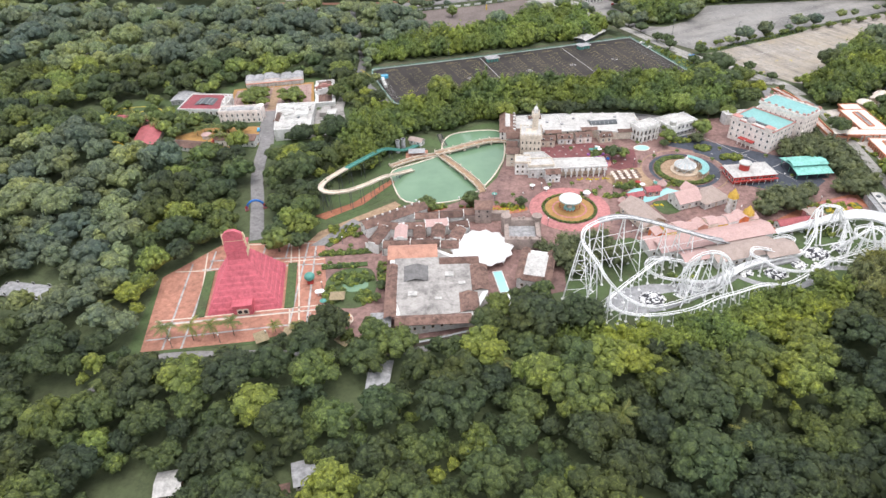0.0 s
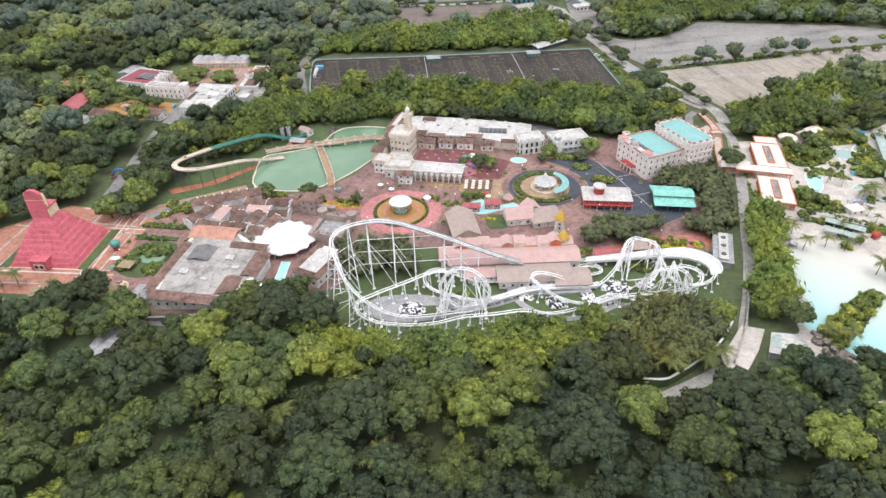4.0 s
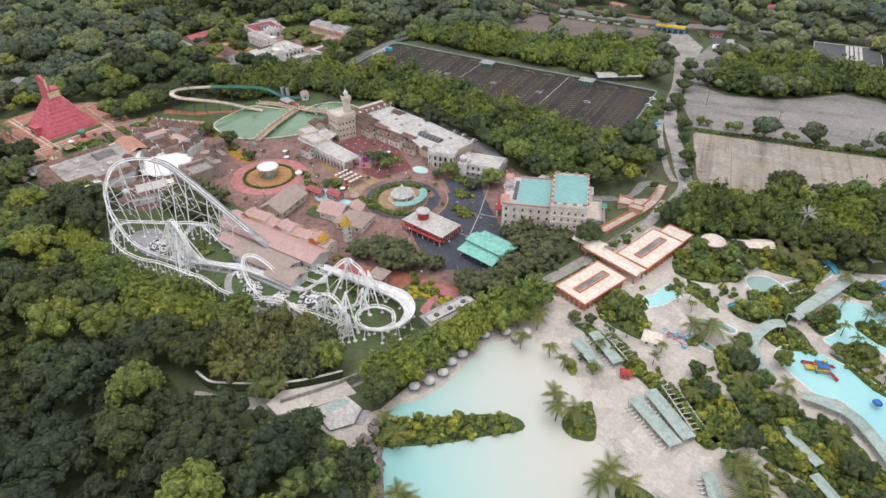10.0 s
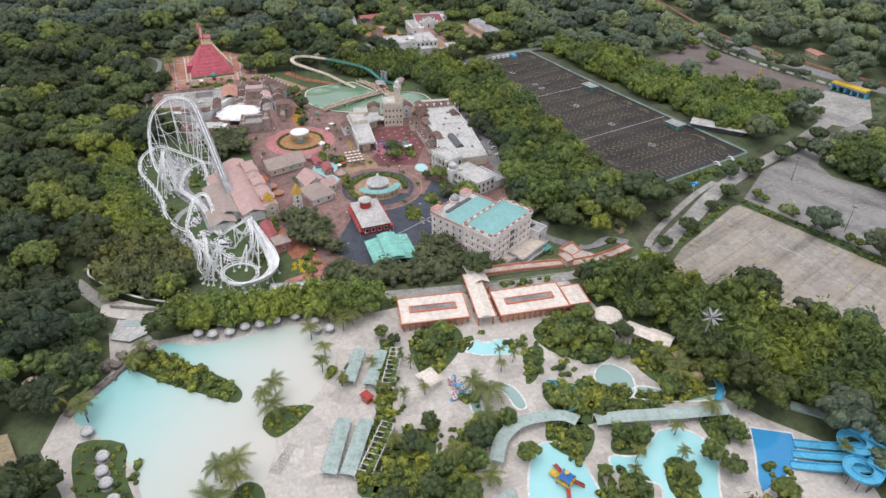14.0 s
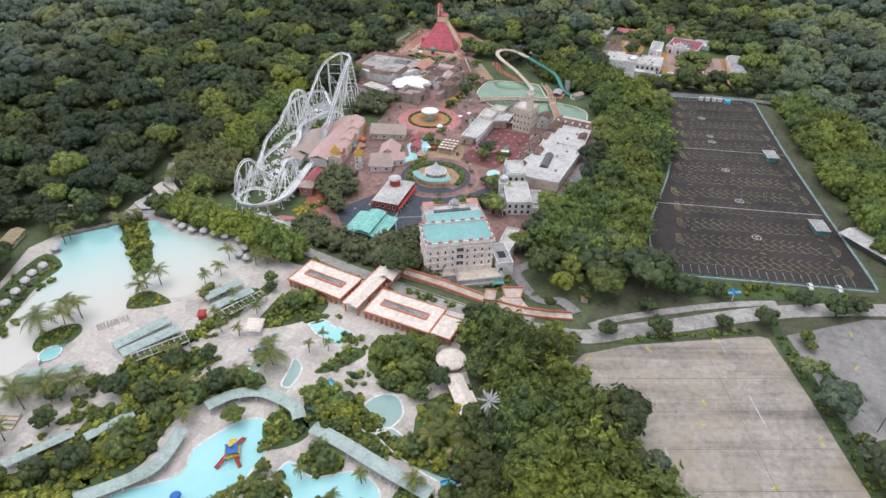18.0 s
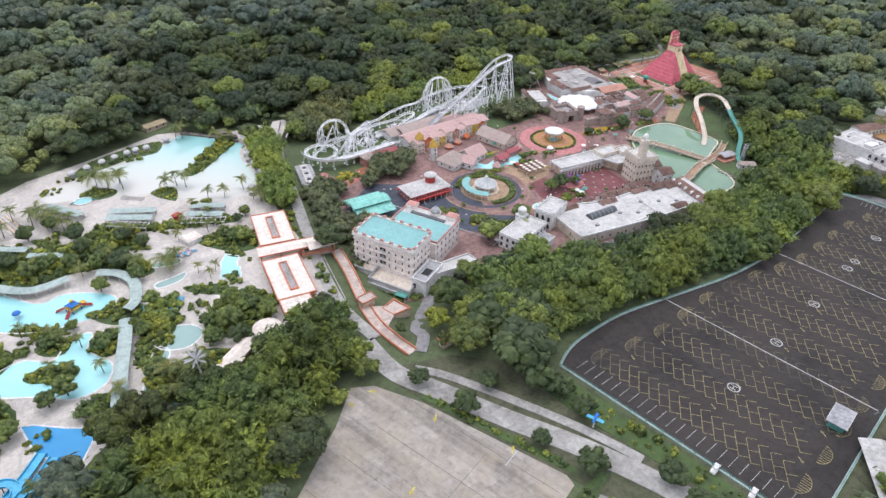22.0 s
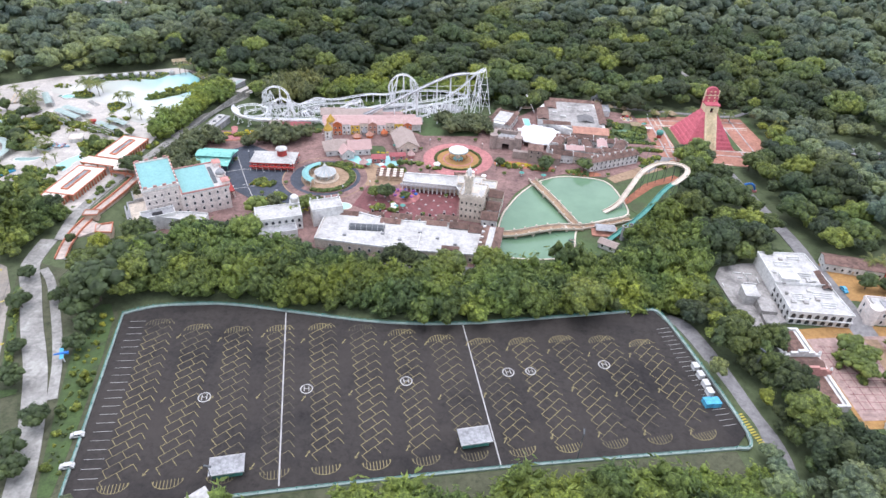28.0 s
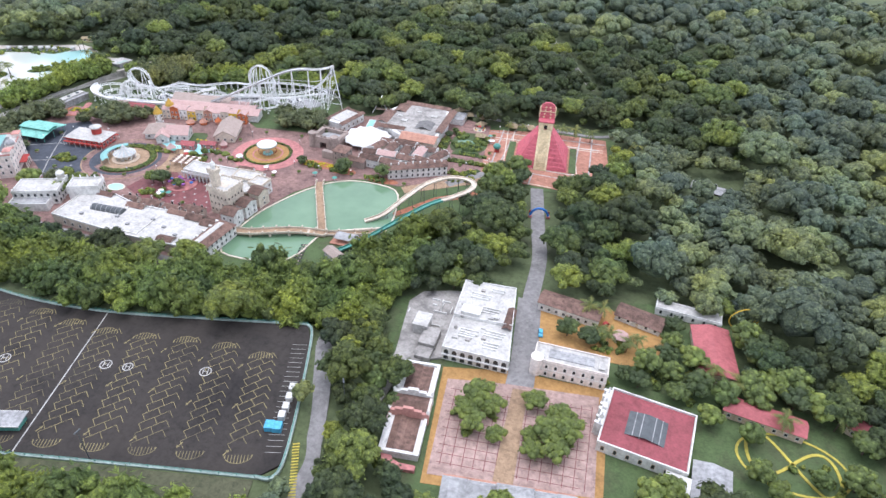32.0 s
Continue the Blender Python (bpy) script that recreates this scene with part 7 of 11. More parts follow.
for k in range(10):
    w = 5.8
    x = -31 + k * w
    fh = 6.6 + 0.7 * ((k * 7) % 3)
    f = pitched_house("village_house", "narrow painted village house with a pink tiled roof", (139 + (x + 2.9) * math.cos(radians(12)) - 17.5 * math.sin(radians(12)), 252 + (x + 2.9) * math.sin(radians(12)) + 17.5 * math.cos(radians(12)), G), 192, w - 0.1, 7, fh, cols[k], "tile_pink", 1.5, rows=2, cols=2, group="village facades", along="x" if k % 4 else "y", win=(0.9, 1.2), over=0.15)


def spire(x, y, top, label):
    t = thing("spire_tower", label, "tower", (x, y, G), 0, "gold spires")
    h = top - G
    part("shaft", lathe([(2.6, 0), (2.4, h * 0.45), (2.2, h * 0.6), (2.6, h * 0.63)], 12), "white", t)
    part("spire", lathe([(3.0, h * 0.62), (1.9, h * 0.78), (0.25, h * 0.97), (0, h)], 12), "gold", t, "gold scaled cone roof")
    for k in range(4):
        a = k * 90
        for z in (1.5, h * 0.3, h * 0.46):
            window(t, 0.8, 1.3, "tan_wall", True, pose(2.45 * math.sin(radians(a)), -2.45 * math.cos(radians(a)), z, 0, 0, a))
    for k in range(6):
        a = k * math.pi / 3
        part("dormer", boxes((-0.4, -0.3, 0, 0.4, 0.3, 1.1)), "gold", t).matrix_basis = pose(2.35 * math.cos(a), 2.35 * math.sin(a), h * 0.65, 0, 0, math.degrees(a))


spire(157.5, 273.5, 8.3, "white round tower with a gold scaled cone roof")
spire(155.5, 288.5, 9.6, "taller white round tower with a gold scaled cone roof")

pitched_house("village_barn", "cream half-timbered barn with a broad faded tan roof", (106.5, 284, G), 20, 12.5, 21.5, 4.2, "cream_wall", "tile_tan", 4.2, rows=1, along="y", over=1.2)
pitched_house("village_inn", "white village inn with steep faded pink hipped roof", (147.5, 299.5, G), 22, 15, 12.5, 4.0, "white", "tile_tan", 4.4, kind="hip", over=1.2)
pitched_house("village_inn", "white gabled inn with a faded pink roof", (133.5, 298, G), 18, 13, 10.5, 4.4, "white", "tile_pink", 4.2, over=1.0)
pitched_house("village_inn", "small white gabled house with a faded pink roof", (140, 306, G), -60, 8, 7.5, 4.0, "white", "tile_pink", 3.2, over=0.8)
pitched_house("village_shop", "small pink-roofed shop on the stream", (119, 309, G), 10, 8, 5, 3.4, "plaza_pink", "red_roof", 1.8)
pitched_house("village_shop", "low shop with a red tiled roof beside the stream", (108, 304, G), 12, 9, 4, 3.2, "plaza_pink", "red_roof", 1.6)
pitched_house("garden_house", "long low garden house with a red roof and pink walls", (182, 272.2, G), 10, 19, 4.8, 3.4, "white", "red_roof", 1.6)
pitched_house("garden_house", "pink two-storey gatehouse with a tan roof", (194, 277, G), 14, 7, 7, 5.4, "plaza_pink", "tile_tan", 2.0, rows=2, kind="hip")


def conical(x, y, r, h, wall, roof, label, name="round_kiosk", group=""):
    t = thing(name, label, "kiosk", (x, y, G), 0, group)
    part("wall", lathe([(r * 0.75, 0), (r * 0.75, h * 0.45)], 10), wall, t)
    part("roof", lathe([(r, h * 0.42), (r * 0.5, h * 0.7), (0.1, h), (0, h + 0.3)], 10), roof, t)


conical(127, 316, 3.0, 5.5, "plaza_pink", "tile_pink", "pink round kiosk with a pink cone roof", group="pink kiosks")
conical(100, 300, 2.6, 5.2, "plaza_pink", "tile_pink", "pink round kiosk by the stream", group="pink kiosks")
conical(131, 276, 3.0, 4.4, "orange", "tile_orange", "orange tent-roofed kiosk by the station", group="orange kiosks")
conical(139, 279, 3.2, 3.6, "orange", "tile_orange", "low orange tent-roofed kiosk", group="orange kiosks")
conical(135, 274, 2.0, 6.5, "grey_roof", "grey_roof", "slim grey spire fountain by the station")
conical(122, 272, 2.6, 5.0, "tile_orange", "orange", "small orange cone-roofed stall", group="orange kiosks")

# turquoise stream of the village and its lawn
tagged(part("stream_water", prism(smooth_loop([(113, 300.5), (104, 305.5), (105, 310), (112, 316), (118, 314.5), (123, 311.5), (130, 315.5), (136.5, 317), (140, 312), (141, 305.5), (134, 303), (129.5, 308.5), (122, 305)], 3), G - 0.2, G + 0.07), "pool"), "turquoise stream winding through the village", "stream", kind="structure")
paving("lawn", smooth_loop([(120, 288), (130, 291), (128, 301), (117, 300)], 4), G + 0.08, "grass", "small bright lawn beside the barn", "lawn", 0.2)

# striped market roofs
mk = thing("market_stall", "row of brown and cream striped market roofs", "market stall", (109, 327, G), 4)
for k in range(4):
    for j in range(8):
        part("stripe_panel", boxes((-8 + j * 2, -5 + k * 2.6, 3.0, -6.05 + j * 2, -3.2 + k * 2.6, 3.15)), "tile" if j % 2 else "cream_roof", mk)
for x in (-7.5, 0, 7.5):
    for y in (-4.6, 4.6):
        part("post", boxes((x - 0.1, y - 0.1, 0, x + 0.1, y + 0.1, 3.0)), "white", mk)


# ---- carousel and flying chairs ----
def carousel():
    t = thing("carousel", "round carousel with a pale striped cone roof and turquoise queue awning", "carousel", (146.2, 334.2, G + 0.05), 0)
    part("platform", lathe([(8.0, 0), (8.0, 0.5), (7.8, 0.55)], 32), "tan_wall", t)
    n = 24
    for k in range(n):
        bm = bmesh.new()
        a, b = 2 * math.pi * k / n, 2 * math.pi * (k + 1) / n
        p = [(6.3, 4.0), (3.0, 5.9), (0.6, 8.3)]
        for (r0, z0), (r1, z1) in zip(p, p[1:]):
            bm.faces.new([bm.verts.new(q) for q in ((r0 * math.cos(a), r0 * math.sin(a), z0), (r0 * math.cos(b), r0 * math.sin(b), z0), (r1 * math.cos(b), r1 * math.sin(b), z1), (r1 * math.cos(a), r1 * math.sin(a), z1))])
        part("roof_panel", bm, "white_roof" if k % 2 else "cone_grey", t)
    part("valance", lathe([(6.35, 3.3), (6.4, 4.05)], 32), "white", t)
    part("finial", lathe([(0.8, 8.1), (0.6, 8.8), (0.15, 9.2), (0.1, 10.0), (0, 10.1)], 10), "white", t)
    part("mast", lathe([(1.4, 0.5), (1.2, 5.4)], 12), "cream_wall", t)
    pole = bm_obj(tube([(0, 0, 0.5), (0, 0, 4.6)], 0.06, 4))
    horse = bm_obj(boxes((-0.7, -0.2, 1.1, 0.6, 0.2, 1.7), (0.45, -0.15, 1.5, 0.9, 0.15, 2.3), (0.8, -0.12, 2.0, 1.2, 0.12, 2.35), (-0.6, -0.15, 0.6, -0.45, 0.15, 1.1), (0.35, -0.15, 0.6, 0.5, 0.15, 1.1)))
    for k in range(16):
        r = 5.5 if k % 2 else 4.0
        a = 2 * math.pi * k / 16
        o = part("pole", pole, "gold", t)
        o.location = (r * math.cos(a), r * math.sin(a), 0)
        o = part("wooden_horse", horse, ("white", "tan_wall", "red_paint")[k % 3], t)
        o.matrix_basis = pose(r * math.cos(a), r * math.sin(a), 0, 0, 0, math.degrees(a) + 90)
    bm = bmesh.new()
    m = 16
    rows = []
    for k in range(m + 1):
        a = radians(-62 + 128 * k / m)
        rows.append([bm.verts.new((r * math.cos(a), r * math.sin(a), z)) for r, z in ((9.6, 3.9), (11.6, 4.5), (13.6, 3.6))])
    for p, q in zip(rows, rows[1:]):
        for e in (0, 1):
            bm.faces.new((p[e], p[e + 1], q[e + 1], q[e]))
    part("awning", bm, "turquoise", t, "curved turquoise awning").modifiers.new("thick", "SOLIDIFY").thickness = 0.12
    for k in range(9):
        a = radians(-60 + 124 * k / 8)
        for r in (9.9, 13.3):
            part("awning_post", tube([(r * math.cos(a), r * math.sin(a), 0), (r * math.cos(a), r * math.sin(a), 3.7)], 0.08, 4), "white", t)
    return t


carousel()


def ring_slab(name, label, cx, cy, r0, r1, z, material, thick=0.15, n=48, a0=0, a1=360, category="paving ring"):
    bm = bmesh.new()
    o, i = ring(cx, cy, r1, n=n, a0=a0, a1=a1), ring(cx, cy, r0, n=n, a0=a0, a1=a1)
    m = len(o)
    for k in range(n):
        j = (k + 1) % m
        q = [o[k], o[j], i[j], i[k]]
        hi = [bm.verts.new((*p, z)) for p in q]
        lo = [bm.verts.new((*p, z - thick)) for p in q]
        bm.faces.new(hi)
        for e in range(4):
            bm.faces.new((lo[e], lo[(e + 1) % 4], hi[(e + 1) % 4], hi[e]))
    bmesh.ops.recalc_face_normals(bm, faces=bm.faces)
    return tagged(part(name, bm, material), label, category, kind="structure")


ring_slab("paving_ring", "tan sand floor round the carousel", 146.2, 334.2, 8, 14.2, G + 0.09, "plaza_tan")
ring_slab("paving_ring", "slate ring path round the carousel", 146.2, 334.2, 18.2, 20.5, G + 0.08, "plaza_blue")
ring_slab("paving_ring", "dusty pink ring path round the carousel", 146.2, 334.2, 20.5, 25, G + 0.085, "plaza")
ring_slab("paving_ring", "pale outer kerb ring round the carousel", 146.2, 334.2, 24.6, 25.3, G + 0.1, "plaza_tan")
ring_slab("paving_ring", "tan sand floor under the flying chairs", 70.4, 297.4, 0.5, 13.2, G + 0.08, "plaza_ochre")
ring_slab("paving_ring", "terracotta kerb ring under the flying chairs", 70.4, 297.4, 8.5, 9.6, G + 0.1, "plaza_pink")
ring_slab("paving_ring", "pink ring path round the flying chairs", 70.4, 297.4, 15.4, 22, G + 0.07, "plaza_pink")

fc = thing("flying_chairs", "tall flying-chairs ride with a white tilted round canopy", "carousel", (70.4, 297.4, G + 0.08), 0)
part("base", lathe([(3.2, 0), (3.0, 0.8), (1.8, 1.0)], 20), "turquoise", fc)
part("column", lathe([(1.5, 1.0), (1.15, 4.6), (2.4, 5.6)], 16), "cream_wall", fc)
part("canopy", lathe([(2.2, 5.4), (5.9, 5.9), (6.2, 6.4), (4.6, 6.9), (2.2, 7.15), (0, 7.2)], 40), "tent", fc, "white round canopy", True)
part("canopy_band", lathe([(6.2, 5.8), (6.24, 6.45)], 40), "pale_green_roof", fc)
chair = bm_obj(boxes((-0.25, -0.25, 0, 0.25, 0.25, 0.06), (-0.25, 0.2, 0, 0.25, 0.26, 0.5)))
for k in range(20):
    a = 2 * math.pi * k / 20
    o = part("chair", chair, "red_paint", fc)
    o.location = (5.6 * math.cos(a), 5.6 * math.sin(a), 1.6)
    part("chain", tube([(5.6 * math.cos(a), 5.6 * math.sin(a), 2.0), (5.6 * math.cos(a), 5.6 * math.sin(a), 5.9)], 0.03, 3), "dark_metal", fc)
tb = thing("ticket_booth", "small white round ticket booth with a cone roof", "kiosk", (82.5, 310, G + 0.07), 0)
part("wall", lathe([(1.5, 0), (1.5, 2.2)], 12), "white", tb)
part("roof", lathe([(2.3, 2.1), (1.0, 3.2), (0, 3.8)], 12), "tent", tb)

# whirling purple ride on the piazza
pr = thing("octopus_ride", "violet whirling ride with slanting arms and round cars", "fairground ride", (97, 348, G + 0.06), 0)
part("deck", lathe([(8.6, 0), (8.6, 0.4)], 28), "plaza_pink", pr)
part("hub", lathe([(1.2, 0.4), (0.9, 3.2), (1.4, 3.6), (0, 4.4)], 12), "purple", pr)
for k in range(8):
    a = 2 * math.pi * k / 8
    z = 1.6 + 1.3 * math.sin(a)
    arm = part("arm", tube([(0.8 * math.cos(a), 0.8 * math.sin(a), 3.0), (6.2 * math.cos(a), 6.2 * math.sin(a), z + 0.7)], 0.16, 5), "purple", pr)
    part("car", lathe([(0.4, 0), (1.0, 0.4), (1.0, 1.0), (0.7, 1.1)], 10, at=(6.5 * math.cos(a), 6.5 * math.sin(a), z)), "purple" if k % 2 else "blue", pr)

# ---- log flume ----
fl = thing("log_flume", "pale log-flume channel curving high over the lake on steel legs", "water ride", (0, 0, 0))
flume = smooth_loop([(-12, 380, -4.5), (-22, 369, -2.5), (-34, 359, 3.5), (-48, 338, 6.8), (-58, 326, 7.0), (-65, 316, 7.0), (-66, 308, 7.0), (-60, 304, 7.0), (-50, 306, 6.8), (-40, 315, 5.5), (-32, 328, 2.0), (-24, 340, -3.0), (-16, 347, -4.9)], 7, False)
FV = [Vector(p) for p in flume]


def channel(bm, pts, half, wall):
    prev = None
    for i, p in enumerate(pts):
        d = pts[min(i + 1, len(pts) - 1)] - pts[max(i - 1, 0)]
        s = Vector((-d.y, d.x, 0)).normalized() * half
        u = Vector((0, 0, wall))
        row = [bm.verts.new(c) for c in (p + s * 1.25 + u, p + s * 1.05 + u, p + s, p - s, p - s * 1.05 + u, p - s * 1.25 + u, p - s * 1.1 - u * 0.4, p + s * 1.1 - u * 0.4)]
        if prev:
            for k in range(8):
                bm.faces.new((prev[k], prev[(k + 1) % 8], row[(k + 1) % 8], row[k]))
        prev = row
    bmesh.ops.recalc_face_normals(bm, faces=bm.faces)
    return bm


k1 = 26
part("lift_channel", channel(bmesh.new(), FV[:k1], 1.1, 0.8), "green_paint", fl, "dark green lift channel")
part("channel", channel(bmesh.new(), FV[k1 - 1:], 1.25, 0.7), "cream_wall", fl, "pale sandy channel")
for i in range(4, len(FV) - 6, 4):
    p = FV[i]
    d = FV[i + 1] - FV[i]
    s = Vector((-d.y, d.x, 0)).normalized()
    bm = bmesh.new()
    for k in (-1, 1):
        tube([p + s * 0.8 * k, Vector((p.x, p.y, G - 0.4)) + s * 1.7 * k], 0.15, 5, bm)
    part("leg", bm, "dark_metal", fl)
part("station_roof", gable(-19, 364, -9, 370, -2.2, 0.9, 0.3, "x"), "grey_roof", fl, "grey sheet roof")
part("station_deck", boxes((-21, 362, G, -7, 372, G + 0.5)), "plaza_temple", fl)
paving("lawn", smooth_loop([(-34, 314), (-58, 298), (-67, 306), (-62, 324), (-44, 350), (-33, 344), (-27, 330)], 4), G + 0.02, "grass", "bright lawn inside the flume's curve", "lawn", 0.3)
paving("path", [(-70, 300), (-50, 312), (-30, 336), (-27, 334), (-44, 310), (-64, 296)], G + 0.06, "plaza_red", "red path across the flume lawn", "path", 0.2)
for sx, sy in ((-26, 371), (-22.5, 373)):
    stk = thing("chimney_stack", "tall grey round chimney stack", "chimney", (sx, sy, G), 0, "twin stacks")
    part("shaft", lathe([(1.4, 0), (1.3, 8), (1.5, 8.1), (1.5, 8.6)], 14), "grey_roof", stk)
    # black disc closes the top and stands for the dark inside
    part("pool", lathe([(1.1, 8.61), (0, 8.62)], 12), "black", stk)
pitched_house("lake_shed", "small white shed with a brown roof beside the stacks", (-14, 382, G), -30, 9, 5, 3.2, "white", "tile_tan", 1.4)

# ---- castle gate and tent ----
ca = thing("castle_gate", "brown stone castle gatehouse with broken battlements", "castle", (40.5, 270, G), -4)
part("wall", boxes((-9, -9, 0, 9, -6.5, 6.4), (-9, 6.5, 0, -2.2, 9, 7.6), (2.2, 6.5, 0, 9, 9, 7.6), (-2.2, 6.5, 4.2, 2.2, 9, 7.6), (-9, -6.5, 0, -6.8, 6.5, 6.0), (6.8, -6.5, 0, 9, 6.5, 7.0)), "stone", ca)
part("yard", boxes((-6.8, -6.5, 3.6, 6.8, 6.5, 4.0)), "grey_roof", ca)
mer = bm_obj(boxes((-0.6, -0.5, 0, 0.6, 0.5, 1.1)))
for k in range(8):
    for y, z in ((8, 7.6), (-8, 6.4)):
        if (k + (y > 0)) % 3:
            ob = part("merlon", mer, "stone", ca)
            ob.location = (-8.2 + k * 2.35, y, z)
for s in (-8, 8):
    part("turret", lathe([(2.4, 0), (2.3, 8.4), (2.7, 8.6), (2.7, 9.6)], 12, at=(s, 8, 0)), "stone", ca)
ct = thing("castle_tower", "square brown stone tower with a tiled hipped roof", "tower", (22.3, 290.5, G), -5)
part("wall", boxes((-4.4, -4.4, 0, 4.4, 4.4, 9.0)), "stone", ct)
part("roof", hip(-4.4, -4.4, 4.4, 4.4, 9.0, 2.4, 0.5), "tile", ct)
put_windows(ct, -4.4, -4.4, 4.4, 4.4, 3, {"s": (2, 2), "n": (2, 2), "e": (2, 2), "w": (2, 2)}, 3, (0.8, 1.3), "stone", True)
part("side_wall", boxes((-16, -3, 0, -4.4, 3, 4.6)), "stone", ct)
part("side_wall", boxes((4.4, -2, 0, 14, 1.0, 5.0)), "stone", ct)
part("side_roof", gable(-16, -3, -4.4, 3, 4.6, 1.4, 0.4, "x"), "tile", ct)


def tent():
    t = thing("tensile_tent", "large white scalloped canvas canopy over a courtyard", "canopy", (18.8, 259.5, -1.0), 0)
    bm = bmesh.new()
    n, rows = 56, []
    for f in (1.0, 0.86, 0.6, 0.3):
        row = []
        for k in range(n):
            a = 2 * math.pi * k / n
            sc = 1 + (0.055 if f == 1.0 else 0.02 if f > 0.8 else 0) * math.cos(14 * a)
            r = 15.6 * f * sc
            z = 2.3 * (1 - f) ** 1.0 - (0.45 if f == 1.0 else 0.0) + 0.16 * math.cos(14 * a) * f
            row.append(bm.verts.new((r * math.cos(a), r * 0.97 * math.sin(a), z)))
        rows.append(row)
    for a, b in zip(rows, rows[1:]):
        for k in range(n):
            j = (k + 1) % n
            bm.faces.new((a[k], a[j], b[j], b[k]))
    bm.faces.new(rows[-1])
    ob = part("canvas", bm, "tent", t, smooth=True)
    ob.modifiers.new("thick", "SOLIDIFY").thickness = 0.1
    for k in range(8):
        a = 2 * math.pi * k / 8
        part("mast", tube([(14.4 * math.cos(a), 14.0 * math.sin(a), G + 1.0), (14.4 * math.cos(a), 14.0 * math.sin(a), -0.4)], 0.15, 6), "white", t)
    return t


tent()

# ---- hacienda quarter ----
HOUSES = [(-23, 263.5, 14, 6.5, 5.2, -3), (-9, 262.5, 14, 6.5, 6.2, -3), (3, 262, 9, 7, 5.0, -4), (-33, 271, 15, 6.5, 5.4, 68), (-21.5, 272, 11, 6, 6.6, 88), (-12, 271.5, 11, 6, 5.0, 92), (-2.5, 271.5, 12, 6.5, 6.0, 86), (7, 270, 11, 6.5, 5.2, 70),
          (-27, 279.5, 12, 6, 6.0, -12), (-14.5, 279.5, 12, 6, 5.2, -2), (-3, 280, 11, 6.5, 6.4, 4), (8, 279, 10, 6.5, 5.0, 10), (-8, 288, 12, 6, 5.4, -4), (5, 288, 12, 6.5, 6.0, 0)]
for k, (x, y, w, d, h, tn) in enumerate(HOUSES):
    hh = h * 0.84 + 0.5
    house = pitched_house("hacienda_house", "small whitewashed house with a weathered brown tile roof", (x, y, G), tn, w, d, hh, "white" if k % 5 != 2 else "cream_wall", "tile_pink" if k % 6 == 4 else "tile", 1.7, rows=1, group="hacienda houses", win=(0.9, 1.3), over=0.35)
    for e in (-1, 1):
        x0, x1 = sorted((e * (w / 2 + 0.36), e * (w / 2 + 0.7)))
        part("gable_wall", boxes((x0, -d / 2 - 0.4, 0, x1, d / 2 + 0.4, hh + 0.5), (x0, -d * 0.28, hh + 0.5, x1, d * 0.28, hh + 1.5)), "white", house, "whitewashed stepped gable wall")
hf = thing("lakeside_house", "long white two-storey lakeside front with dark windows and brown roof", "building", (-25.5, 288.5, G), 209)
part("wall", boxes((-18, -4, 0, 18, 4, 6.4)), "white", hf)
part("roof", gable(-18, -4, 18, 4, 6.4, 1.8, 0.6, "x"), "tile", hf)
put_windows(hf, -18, -4, 18, 4, 0.4, {"s": (2, 11), "e": (2, 2), "w": (2, 2)}, 3.1, (1.1, 1.7), "white", True, 0.6)
for k in range(8):
    part("chimney", boxes((-16 + k * 4.4, -1, 7.0, -15.2 + k * 4.4, -0.2, 9.0)), "white", hf)
hb = thing("hacienda_hall", "large hacienda with a stained grey-white roof ringed by brown tiles", "building", (-4, 229, G), 0)
OUT = [(-22, 23), (0, 27), (23, 11), (23, -7), (16, -22), (-17, -27), (-22, -5)]
part("wall", prism(OUT, 0, 6.6), "white", hb)
part("roof", prism([(x * 0.9, y * 0.9) for x, y in OUT], 6.6, 6.9), "dull_roof", hb, "stained grey-white concrete roof")
part("raised_roof", gable(-15, 2, -4, 13, 6.9, 1.6, 0.2, "y"), "dark_sheet", hb, "raised grey sheet roof")
part("roof_box", boxes((4, 4, 6.9, 8, 7, 7.8), (10, -2, 6.9, 13, 0, 7.6), (-13, -9, 6.9, -9, -6, 7.7), (-1, -12, 6.9, 2, -10.5, 7.5)), "white_roof", hb, "small white roof box")
part("wall", boxes((-22.6, 22, 0, 0, 30, 6.6)), "cream_wall", hb)
part("orange_roof", gable(-23, 19.5, 0.5, 30.5, 6.7, 2.2, 0.4, "x"), "tile_orange", hb, "faded orange sheet roof")
for (x0, y0, x1, y1, al) in ((-18, -27, 14, -21.5, "x"), (16, -6, 23.4, 12, "y"), (2, 14, 20, 19, "x"), (-23, -22, -18.5, 14, "y"), (10, -20, 18, -8, "y")):
    part("tiled_roof", gable(x0, y0, x1, y1, 6.8, 1.5, 0.5, al), "tile", hb, "weathered brown tile roof")
for k in range(8):
    window(hb, 1.0, 1.5, "tan_wall", False, pose(-14 + k * 3.9, -26.6 + k * 0.6, 2.6, 0, 0, 9))
hs = thing("hacienda_hall", "small hacienda with a patchy white roof and tiled rim", "building", (43.5, 241, G), -16)
part("wall", boxes((-7.5, -12, 0, 7.5, 11, 5.8)), "white", hs)
part("roof", boxes((-5.4, -9, 6.0, 5.4, 8, 6.3)), "white_roof", hs)
for r in ((-8, -12.5, -4.4, 11.5, "y"), (4.4, -12.5, 8, 11.5, "y")):
    part("tiled_roof", gable(r[0], r[1], r[2], r[3], 5.8, 1.2, 0.4, r[4]), "tile", hs)
part("tiled_roof", gable(-5, -12.5, 5, -8.5, 5.8, 1.2, 0.4, "x"), "tile", hs)
